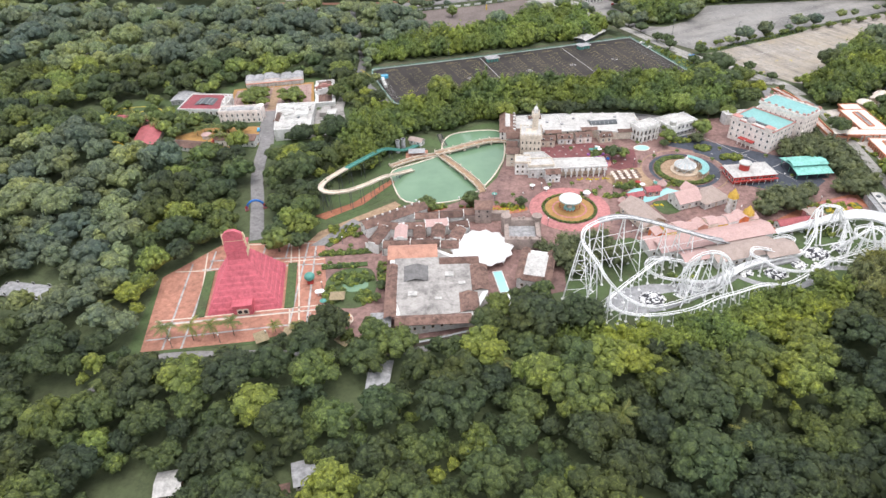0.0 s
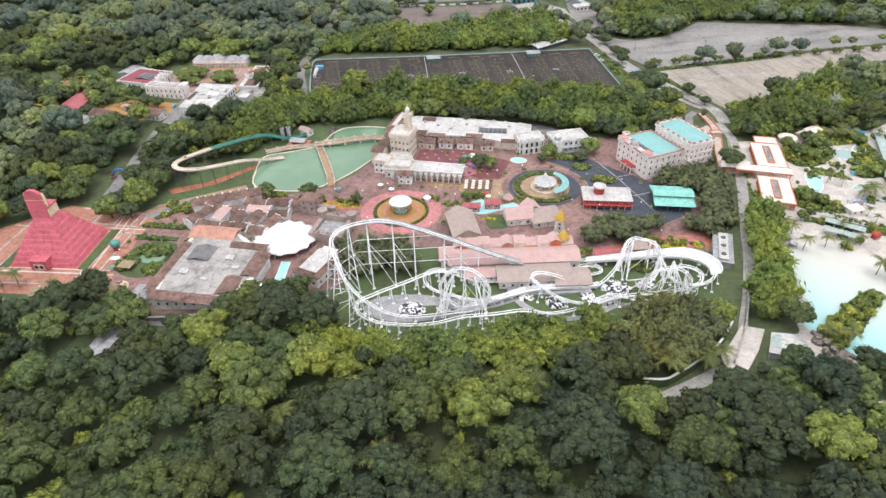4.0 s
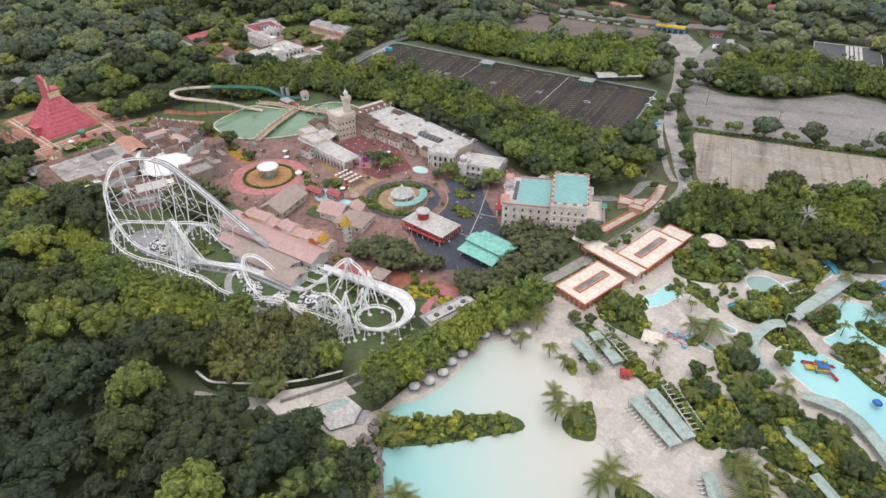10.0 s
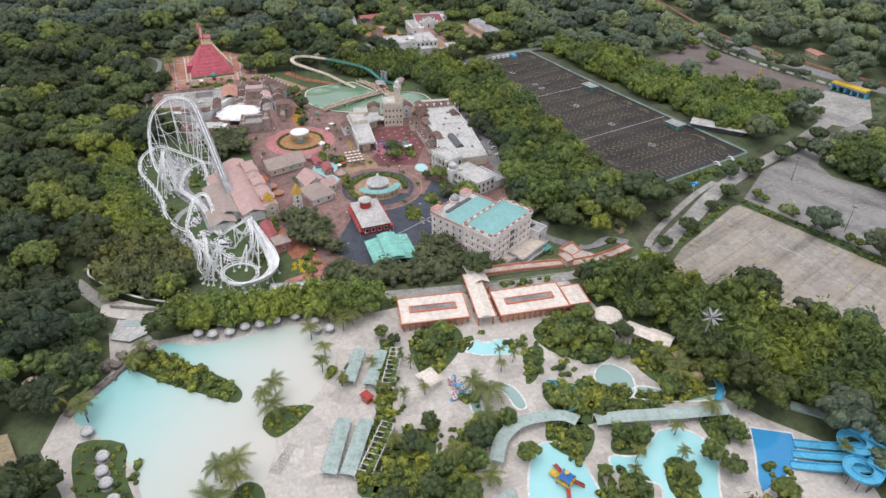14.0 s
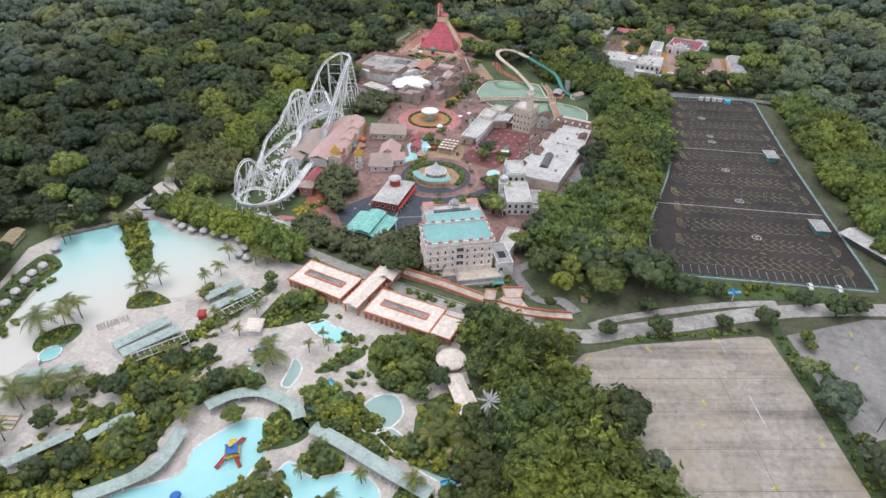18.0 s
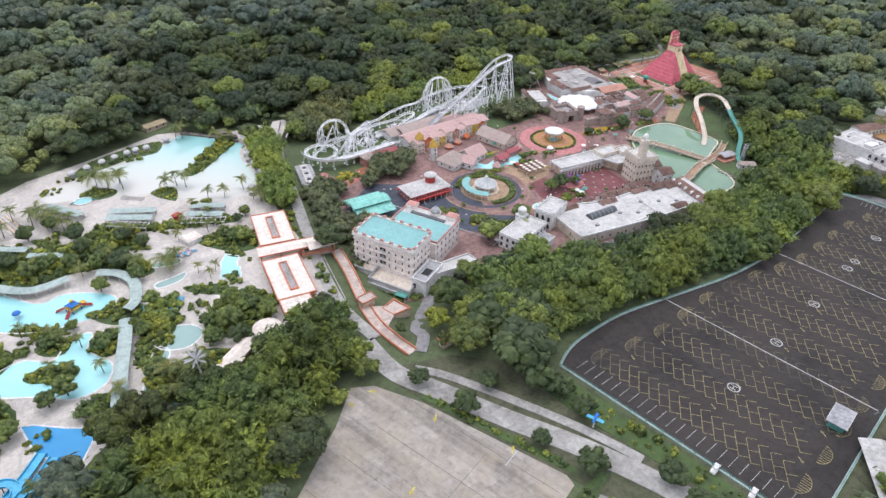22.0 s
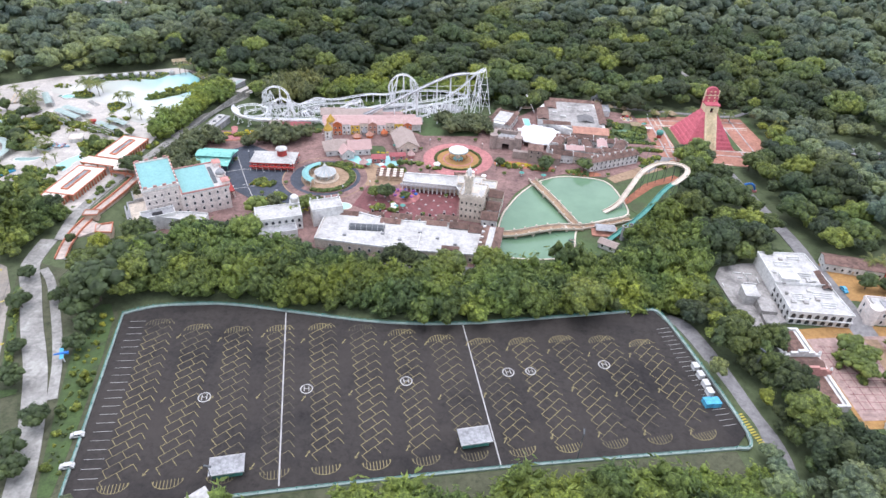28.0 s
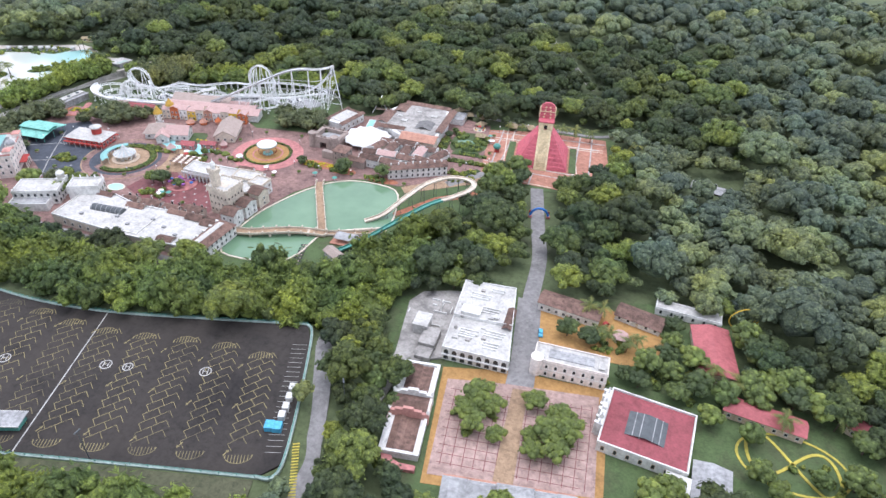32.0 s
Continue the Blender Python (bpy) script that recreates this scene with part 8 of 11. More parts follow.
put_windows(hs, -7.5, -12, 7.5, 11, 0.6, {"s": (1, 3), "e": (1, 5), "w": (1, 5)}, 3, (1.0, 1.5), "tan_wall")
fp = thing("courtyard_fountain", "long turquoise fountain basin with a pale rim", "fountain", (26.3, 236, G), 8)
part("rim", boxes((-2.4, -8, 0, -2, 8, 0.6), (2, -8, 0, 2.4, 8, 0.6), (-2, 7.6, 0, 2, 8, 0.6), (-2, -8, 0, 2, -7.6, 0.6)), "white", fp)
part("water", boxes((-2, -7.6, 0, 2, 7.6, 0.4)), "pool", fp)
gw = thing("garden_wall", "long grey stone wall at the foot of the hacienda", "wall", (0, 0, 0))
part("wall", ribbon([(-22, 194.5), (-8, 197.5), (10, 202.5)], 0.7, G - 2, G + 1.6), "stone", gw)
part("coping", ribbon([(-22, 194.5), (-8, 197.5), (10, 202.5)], 1.0, G + 1.6, G + 1.85), "grey_roof", gw)
# the swinging ship's white A-frame
ws = thing("swing_ride", "white A-frame swing ride with a slim gondola", "fairground ride", (27.4, 211.7, G), 10)
for sx in (-1, 1):
    for sy in (-1, 1):
        part("leg", tube([(0, sy * 2.2, 11), (sx * 6, sy * 4, 0)], 0.3, 6), "steel_white", ws)
part("axle", tube([(0, -2.6, 11), (0, 2.6, 11)], 0.4, 8), "steel_white", ws)
part("gondola_arm", tube([(0, 0, 11), (0, 0, 3)], 0.2, 5), "steel_white", ws)
part("gondola", boxes((-4, -1.2, 1.6, 4, 1.2, 2.6), (-5, -0.9, 2.4, -3.8, 0.9, 3.4), (3.8, -0.9, 2.4, 5, 0.9, 3.4)), "tan_wall", ws)
# the grey promenade beside the houses, and the low clipped beds on the temple square
paving("promenade", [(-69, 271.5), (-48.5, 295.5), (-44, 291.5), (-58, 271.5)], G + 0.09, "street", "grey promenade climbing to the lake", "path", 0.2)
for line in ([(-63, 263.4), (-36, 264.8)], [(-60, 270.6), (-45, 288.5)], [(-60.5, 252.6), (-38, 254.2)]):
    bed_row = part("hedge_bed", ribbon(line, 3.2, G, G + 0.5), "bed")
    tagged(bed_row, "low planted bed edging the temple square", "planting bed", kind="structure")
# oval garden with a pond
paving("garden_bed", smooth_loop([(-57, 241), (-51, 250), (-36, 250), (-33, 232), (-40, 222), (-54, 225)], 4), G + 0.1, "grass", "oval shrub garden with a small pond", "garden", 0.2)
tagged(part("pond_water", prism(smooth_loop([(-49, 236), (-46, 243), (-38, 243), (-37, 236), (-44, 233)], 4), G, G + 0.24), "lake"), "pale oval garden pond", "pond", kind="structure")
hk = [(-50, 228), (-34, 199), (-26, 193), (-46, 210), (-68, 205), (-80, 203), (-44, 199), (-30, 207)]
for k, (x, y) in enumerate(hk):
    t = thing("thatch_hut", "open hut with a dry thatched roof", "hut", (x, y, G), k * 23, "thatch huts")
    part("roof", hip(-3, -2.4, 3, 2.4, 2.6, 1.8, 0.5), "thatch", t)
    for sx in (-2.6, 2.6):
        for sy in (-2, 2):
            part("post", boxes((sx - 0.1, sy - 0.1, 0, sx + 0.1, sy + 0.1, 2.7)), "bark", t)
kr = thing("kiddie_ride", "small round children's ride with red and yellow cars", "fairground ride", (-46, 214, G), 0)
part("deck", lathe([(4.4, 0), (4.4, 0.4)], 20), "cream_wall", kr)
part("canopy", lathe([(1.4, 2.2), (0.5, 3.0), (0, 3.2)], 10), "red_paint", kr)
part("post", lathe([(0.25, 0.4), (0.25, 2.3)], 8), "white", kr)
for k in range(7):
    a = 2 * math.pi * k / 7
    part("car", boxes((-0.6, -0.4, 0, 0.6, 0.4, 0.7)), ("red_paint", "yellow", "green_paint")[k % 3], kr).matrix_basis = pose(3.2 * math.cos(a), 3.2 * math.sin(a), 0.4, 0, 0, math.degrees(a) + 90)
wr = thing("white_roof_shop", "grey-roofed shop with two white domed awnings", "shop", (-29, 207, G), 0)
part("wall", boxes((-4.4, -6, 0, 4.4, 6, 4)), "white", wr)
part("roof", boxes((-4.6, -6.2, 4, 4.6, 6.2, 4.3)), "grey_roof", wr)
for s in (-2.1, 2.1):
    part("awning", lathe([(2.0, 2.4), (1.6, 3.3), (0, 3.8)], 12, at=(s, -7.2, 0)), "tent", wr, smooth=True)
# engine shed at the coaster's end
es = thing("engine_shed", "flat grey shed with a raised ridge and round roof lights", "shed", (233.8, 282, G), -8)
part("wall", boxes((-4.2, -12, 0, 4.2, 12, 4.2)), "grey_roof", es)
part("roof", boxes((-4.7, -12.6, 4.2, 4.7, 12.6, 4.5)), "grey_roof", es, "pale grey sheet roof")
part("ridge_box", boxes((-1.9, -11, 4.5, 1.9, 11, 5.3), (-2.2, -11.3, 5.3, 2.2, 11.3, 5.45)), "white_roof", es, "raised pale ridge box")
for k in (-7, 0, 7):
    part("roof_light", lathe([(1.3, 5.45), (1.0, 5.9), (0, 6.0)], 12, at=(0, k, 0)), "dark_metal", es, "dark round roof light")


# ---- poolside ----
D = 0.12   # the pool deck


def terrace_hall(x, y, w, d, turn, label):
    t = thing("pool_hall", label, "building", (x, y, D), turn)
    part("wall", boxes((-w / 2 + 1.2, -d / 2 + 1.2, 0, w / 2 - 1.2, d / 2 - 1.2, 3.6)), "tan_wall", t)
    part("roof", boxes((-w / 2, -d / 2, 3.5, w / 2, d / 2, 3.9)), "cream_roof", t, "cream flat roof")
    parapet(t, -w / 2 - 0.1, -d / 2 - 0.1, w / 2 + 0.1, d / 2 + 0.1, 3.4, 0.85, 0.4, "coral", "faded coral painted rim")
    if w > 15:
        L = d * 0.7 / 2
        part("skylight_frame", boxes((-1.9, -L, 3.9, -1.4, L, 4.7), (1.4, -L, 3.9, 1.9, L, 4.7), (-1.4, -L, 3.9, 1.4, -L + 0.6, 4.7), (-1.4, L - 0.6, 3.9, 1.4, L, 4.7)), "coral", t, "coral skylight frame")
        for k in range(5):
            part("slat", boxes((-1.35 + k * 0.56, -L + 0.6, 4.0, -1.05 + k * 0.56, L - 0.6, 4.35)), "grey_roof", t, "grey skylight slat")
    cm = bm_obj(boxes((-0.3, -0.3, 0, 0.3, 0.3, 3.5)))
    for k in range(int(d / 2.4)):
        for s in (-1, 1):
            o = part("column", cm, "coral", t)
            o.location = (s * (w / 2 - 0.5), -d / 2 + 1 + k * 2.4, 0)
    for k in range(int(w / 2.6)):
        for s in (-1, 1):
            o = part("column", cm, "coral", t)
            o.location = (-w / 2 + 1.4 + k * 2.6, s * (d / 2 - 0.5), 0)
    return t


terrace_hall(268.5, 334, 16.5, 28, -6, "cream pool hall with coral rim and long skylight")
terrace_hall(273.5, 374.5, 16.5, 30, -3, "second cream pool hall with coral rim and skylight")
terrace_hall(276, 394, 13, 9, -3, "small cream pool hall with an coral rim")
mid = thing("entrance_canopy", "broad cream canopy between the two pool halls", "canopy", (266, 354.5, D), -5)
part("roof", boxes((-14.5, -3.6, 4.6, 15, 3.6, 5.0)), "cream_roof", mid)
part("ridge", gable(-14.5, -2.4, 15, 2.4, 5.0, 0.8, 0.0, "x"), "cream_roof", mid)
for x in (-13, -4, 5, 14):
    for y in (-3, 3):
        part("column", boxes((x - 0.3, y - 0.3, 0, x + 0.3, y + 0.3, 4.6)), "coral", mid)
part("rim", boxes((-14.6, -3.9, 4.5, 15.1, -3.6, 5.2), (-14.6, 3.6, 4.5, 15.1, 3.9, 5.2)), "coral", mid)
# covered walkway from the pools over the service road to the park
wk = thing("covered_walkway", "pinkish walkway with coral parapets crossing the service road", "walkway", (0, 0, 0))
for line, z in (([(262, 357), (248, 358.5)], 1.6), ([(246.5, 361), (247.5, 380), (250, 401)], 0.9), ([(250.5, 404), (250.5, 416), (248.4, 427), (245, 438)], 0.2), ([(245, 440), (239, 441), (232, 440)], -1.4)):
    pts = smooth_loop(line, 5, False) if len(line) > 2 else line
    part("deck", ribbon(pts, 4.4, -5.6, z), "walk_deck", wk)
    V = [Vector(p) for p in pts]
    for s in (-1, 1):
        off = []
        for i, p in enumerate(V):
            d = (V[min(i + 1, len(V) - 1)] - V[max(i - 1, 0)]).normalized()
            off.append((p.x - d.y * 2.3 * s, p.y + d.x * 2.3 * s))
        part("parapet", ribbon(off, 0.4, z - 0.2, z + 1.0), "coral", wk)
part("gate_roof", gable(244, 354.4, 259, 361.6, 5.2, 1.8, 0.3, "x"), "cream_roof", wk, "cream pitched roof over the crossing")
for x in (247, 254, 262):
    for y in (355.5, 360.5):
        part("post", boxes((x - 0.25, y - 0.25, -0.5, x + 0.25, y + 0.25, 5.2)), "coral", wk)
for (x, y, w, d, h) in ((249, 403, 7, 4.5, 2.4), (231.5, 440, 5, 4, 2.6)):
    g2 = thing("gate_pavilion", "coral and tan gate pavilion on the walkway", "pavilion", (x, y, 0.6), 12, "gate pavilions")
    part("roof", boxes((-w / 2, -d / 2, h, w / 2, d / 2, h + 0.35)), "walk_deck", g2)
    part("rim", boxes((-w / 2 - 0.2, -d / 2 - 0.2, h + 0.1, w / 2 + 0.2, -d / 2, h + 0.8), (-w / 2 - 0.2, d / 2, h + 0.1, w / 2 + 0.2, d / 2 + 0.2, h + 0.8), (-w / 2 - 0.2, -d / 2, h + 0.1, -w / 2, d / 2, h + 0.8), (w / 2, -d / 2, h + 0.1, w / 2 + 0.2, d / 2, h + 0.8)), "coral", g2)
    part("wall", boxes((-w / 2 + 0.5, -d / 2 + 0.5, -3.5, w / 2 - 0.5, d / 2 - 0.5, h)), "tan_wall", g2)


rt = thing("raised_terrace", "small walled terrace with a coral kerb and a lone shrub", "terrace", (0, 0, 0))
corners = [(237.5, 405), (233.7, 413.5), (241.7, 414.3), (244.3, 408.6)]
part("wall", prism(corners, -5.5, -0.6), "tan_wall", rt)
part("floor", prism(corners, -0.6, -0.5), "walk_deck", rt)
part("kerb", ribbon(corners + corners[:1], 0.6, -0.5, 0.3), "coral", rt)
paving("landing", [(242, 408), (251, 404), (252, 416), (247, 420), (242, 415)], 0.1, "walk_deck", "pale landing where the walkways meet", "pavement", 6)


def sun_roof(a, b, width, h=3.0, label="pale green sheet sunroof on posts over loungers", group="sunroofs"):
    a, b = Vector(a), Vector(b)
    L = (b - a).length
    c = (a + b) / 2
    t = thing("sunroof", label, "canopy", (c.x, c.y, D), math.degrees(math.atan2((b - a).y, (b - a).x)), group)
    part("roof", gable(-L / 2, -width / 2, L / 2, width / 2, h, 0.35, 0.1, "x", 0.1), "pale_green_roof", t)
    pm = bm_obj(boxes((-0.1, -0.1, 0, 0.1, 0.1, h)))
    n = max(2, int(L / 4))
    for k in range(n + 1):
        for s in (-1, 1):
            o = part("post", pm, "white", t)
            o.location = (-L / 2 + 0.3 + (L - 0.6) * k / n, s * (width / 2 - 0.3), 0)
    lm = bm_obj(boxes((-0.9, -0.35, 0.25, 0.5, 0.35, 0.4), (0.45, -0.35, 0.3, 0.95, 0.35, 0.75), (-0.8, -0.3, 0, -0.7, 0.3, 0.25), (0.3, -0.3, 0, 0.4, 0.3, 0.25)))
    for k in range(int(L / 1.6)):
        o = part("lounger", lm, "white", t)
        o.matrix_basis = pose(-L / 2 + 0.9 + k * 1.6, -width / 2 - 0.6, 0, 0, 0, 90)
    return t


for a, b, w in (((283.5, 301), (299, 294.5), 4.4), ((286.5, 309), (302.5, 301.5), 4.4), ((315.5, 290.5), (336, 282.5), 4.8), ((318, 297.5), (338, 288), 4.8), ((348.5, 280), (362, 263.5), 4.2), ((358, 313.5), (372, 307), 3.6), ((372, 302), (390, 292), 3.6), ((385, 285), (400, 277), 3.6)):
    sun_roof(a, b, w)


def pergola(a, b, width):
    """White rafters on posts, half grown over by climbers."""
    a, b = Vector(a), Vector(b)
    L = (b - a).length
    c = (a + b) / 2
    t = thing("pergola", "white pergola half covered by green climbing plants", "pergola", (c.x, c.y, D), math.degrees(math.atan2((b - a).y, (b - a).x)), "pergolas")
    for s in (-1, 1):
        part("beam", boxes((-L / 2, s * width / 2 - 0.12, 2.7, L / 2, s * width / 2 + 0.12, 3.0)), "white", t)
    pm = bm_obj(boxes((-0.12, -0.12, 0, 0.12, 0.12, 2.7)))
    rm = bm_obj(boxes((-0.1, -width / 2 - 0.4, 3.0, 0.1, width / 2 + 0.4, 3.2)))
    n = int(L / 2.2)
    for k in range(n + 1):
        x = -L / 2 + 0.3 + (L - 0.6) * k / n
        o = part("rafter", rm, "white", t)
        o.location = (x, 0, 0)
        if k % 2 == 0:
            for s in (-1, 1):
                o = part("post", pm, "white", t)
                o.location = (x, s * width / 2, 0)
    rg = np.random.default_rng(int(a.x))
    items = [(BUSH[k % 5], -L / 2 + L * (k + 0.5) / 12, rg.normal(0.9, 0.5), 2.6, rg.uniform(1.0, 1.6), rg.uniform(0.6, 1.0), rg.uniform(0, 6.28), clip01(rg.normal(0.5, 0.2))) for k in range(12)]
    part("climber", foliage_mesh("climber", items, "hedge"), "hedge", t, "green climbing plants")


pergola((286.5, 315), (306, 307), 4.6)
pergola((321, 304.5), (338.5, 293.5), 4.6)


def arc_roof(line, width, label):
    t = thing("arched_sunroof", label, "canopy", (0, 0, D), 0, "curved sunroofs")
    P = [Vector(p) for p in smooth_loop(line, 5, False)]
    bm = bmesh.new()
    prev = None
    for i, p in enumerate(P):
        d = (P[min(i + 1, len(P) - 1)] - P[max(i - 1, 0)]).normalized()
        s = Vector((-d.y, d.x)) * width / 2
        row = [bm.verts.new((p.x + s.x * k, p.y + s.y * k, 3.0 + 0.5 * (1 - k * k))) for k in (-1, -0.4, 0.4, 1)]
        if prev:
            for k in range(3):
                bm.faces.new((prev[k], prev[k + 1], row[k + 1], row[k]))
        prev = row
        if i % 3 == 0:
            for k in (-0.85, 0.85):
                part("post", boxes((p.x + s.x * k - 0.1, p.y + s.y * k - 0.1, 0, p.x + s.x * k + 0.1, p.y + s.y * k + 0.1, 3.0)), "white", t)
    ob = part("roof", bm, "pale_green_roof", t)
    ob.modifiers.new("thick", "SOLIDIFY").thickness = 0.1
    return t


arc_roof([(390, 322), (382, 329), (373, 335), (365, 335), (357, 333)], 4.6, "long curved pale green sunroof by the children's pool")
arc_roof([(346, 334), (338, 339), (333, 348), (334, 361), (338, 366)], 4.6, "curved pale green sunroof bending round the pool")
arc_roof([(339, 372), (341, 385), (344, 400), (347, 418)], 5.0, "long pale green sunroof above the lagoon")


def mushroom(x, y, z=D):
    t = thing("thatched_parasol", "round weathered white domed parasol on a stone foot", "parasol", (x, y, z), 0, "domed parasols")
    part("cap", dome_mesh, "dome", t)
    part("stem", stem_mesh, "white", t)
    part("foot", foot_mesh, "grey_roof", t)


dome_mesh = bm_obj(lathe([(2.15, 1.9), (2.05, 2.3), (1.7, 2.9), (1.0, 3.4), (0.3, 3.6), (0, 3.9)], 14))
dome_mesh.shade_smooth()
stem_mesh = bm_obj(lathe([(0.3, 0), (0.22, 2.4)], 8))
foot_mesh = bm_obj(lathe([(2.2, 0), (2.2, 0.35), (1.9, 0.4)], 14))
for x, y in ((256, 241), (258, 246.5), (258.5, 253), (257, 259), (257, 265), (256.5, 271), (256, 279), (266, 286.5), (267, 291.5), (261, 286), (309, 213.5), (315, 214), (320, 216), (327, 219), (334, 222), (342, 226), (350, 230), (252, 250), (252, 262), (297, 207)):
    mushroom(x, y)


def kiosk(x, y, w, d, turn, wall, roof, label):
    t = thing("pool_kiosk", label, "kiosk", (x, y, D), turn)
    part("wall", boxes((-w / 2, -d / 2, 0, w / 2, d / 2, 2.6)), wall, t)
    part("roof", hip(-w / 2, -d / 2, w / 2, d / 2, 2.6, 0.6, 0.5, 0.8), roof, t)
    for k in (-w / 4, w / 4):
        window(t, 1.0, 1.0, "tan_wall", False, pose(k, -d / 2, 1.0))


kiosk(304.5, 323, 7, 6, 20, "white", "cream_roof", "small white snack kiosk with a cream roof")
kiosk(257, 305, 6, 6, 10, "coral", "cream_roof", "small orange kiosk with a cream roof")
kiosk(307, 299.5, 3.4, 2.4, 30, "red_paint", "red_paint", "little bright pink-red vending hut")


def ring_float(r, tube_r):
    bm = bmesh.new()
    rows = []
    for i in range(10):
        a = 2 * math.pi * i / 10
        rows.append([bm.verts.new(((r + tube_r * math.cos(b)) * math.cos(a), (r + tube_r * math.cos(b)) * math.sin(a), tube_r * math.sin(b) + tube_r)) for b in [2 * math.pi * k / 6 for k in range(6)]])
    for i in range(10):
        for k in range(6):
            bm.faces.new((rows[i][k], rows[(i + 1) % 10][k], rows[(i + 1) % 10][(k + 1) % 6], rows[i][(k + 1) % 6]))
    return bm


rg = random.Random(9)
fmesh = {}
for c in ("plaza_pink", "slide_blue", "white"):
    fmesh[c] = bm_obj(ring_float(0.7, 0.26))
    fmesh[c].materials.append(M[c])
for k in range(44):
    f = k / 44
    x, y = 306 + 9 * f + rg.uniform(-1.7, 1.7), 331 - 2.5 * f + 3 * math.sin(3 * f) + rg.uniform(-1.6, 1.6)
    c = ("plaza_pink", "slide_blue", "white")[k % 3]
    o = tagged(part("swim_ring", fmesh[c], c), "inflatable %s swim ring stacked on the deck" % {"plaza_pink": "pink", "slide_blue": "blue", "white": "white"}[c], "swim ring", "stacked swim rings")
    o.location = (x, y, D + 0.5 * (k % 2))

# children's play frame in the pool
pf = thing("play_frame", "colourful water play frame with yellow deck and red slides", "playground", (357, 353, D), 35)
for x in (-2, 2):
    for y in (-2, 2):
        part("post", boxes((x - 0.15, y - 0.15, 0, x + 0.15, y + 0.15, 3.2)), "blue", pf)
part("deck", boxes((-2.4, -2.4, 1.8, 2.4, 2.4, 2.0)), "yellow", pf)
part("roof", hip(-1.6, -1.6, 1.6, 1.6, 3.2, 1.1, 0.3), "blue", pf)
part("side_deck", boxes((-5.4, -1.2, 1.1, -2.4, 1.2, 1.3)), "yellow", pf)
for k, (sx, sy) in enumerate(((5.5, 2.5), (4.5, -5), (-6, 3.5))):
    part("slide", channel(bmesh.new(), [Vector((sx * 0.3, sy * 0.3, 2.0)), Vector((sx * 0.65, sy * 0.65, 1.2)), Vector((sx, sy, 0.3))], 0.5, 0.35), "red_paint", pf, "red slide")
part("bucket", lathe([(0.5, 4.4), (0.8, 5.2)], 10), "yellow", pf)
for x, y, c, nm in ((377, 348, "blue", "blue"), (390, 337, "yellow", "yellow"), (387, 346, "red_paint", "red")):
    um = thing("water_umbrella", "%s mushroom umbrella fountain in the pool" % nm, "fountain", (x, y, D), 0, "pool umbrellas")
    part("stem", lathe([(0.15, 0), (0.12, 2.4)], 8), "white", um)
    part("cap", lathe([(1.7, 2.2), (1.3, 2.8), (0.5, 3.1), (0, 3.2)], 14), c, um, smooth=True)


# blue water slides at the far side
def flume_slide(name, pts, half, material, legs=True):
    t = thing(name, "sky-blue water slide on steel legs", "water slide", (0, 0, 0), 0, "water slides")
    V = [Vector(p) for p in smooth_loop(pts, 6, False)]
    part("channel", channel(bmesh.new(), V, half, 0.7), material, t)
    for i in range(3, len(V), 7):
        if V[i].z > 1.5 and legs:
            part("leg", tube([V[i], (V[i].x, V[i].y, D)], 0.16, 5), "dark_metal", t)
    return t


for k in range(3):
    flume_slide("lane_slide", [(364 + k * 3.4, 432 - k * 3.4, 0.4), (369 + k * 3.4, 441 - k * 3.2, 1.8), (375 + k * 3.4, 452 - k * 3, 5.0), (380 + k * 3.4, 461 - k * 2.6, 8.5)], 1.3, "slide_blue")
for cx, cy, z in ((372, 447, 4.2), (381, 441, 4.0)):
    flume_slide("spiral_slide", [(cx + 4.2 * math.cos(a), cy + 4.2 * math.sin(a), z + a * 0.28) for a in [math.pi * k / 5 for k in range(14)]] + [(cx + 12, cy + 8, z + 4.5)], 1.2, "slide_blue")
for pts in ([(317, 364, 0.5), (320, 370, 0.6), (325, 373, 0.9), (330, 370, 1.2), (331, 365, 1.5)], [(328, 430, 1.6), (331, 425, 1.2), (337, 423, 0.8), (341, 419, 0.5)]):
    flume_slide("toddler_slide", pts, 1.0, "slide_blue", False)
lane = thing("slide_ramp", "pale green slide run-out wall beside the forest", "water slide", (0, 0, 0))
part("wall", ribbon(smooth_loop([(348, 440), (362, 456), (384, 470), (410, 480)], 6, False), 4.0, D, 1.0), "pale_green_roof", lane)
part("kerb", ribbon(smooth_loop([(345, 443), (359, 459), (381, 473), (407, 483)], 6, False), 0.6, 0, 1.4), "red_paint", lane)

# steel palm sculpture
sp = thing("steel_palm", "tall silver palm-shaped mast with metal fronds", "sculpture", (318.5, 425, D), 0)
part("mast", tube([(0, 0, 0), (0.6, 0.4, 10), (1.6, 1.0, 20)], [0.5, 0.4, 0.25], 8), "grey_roof", sp)
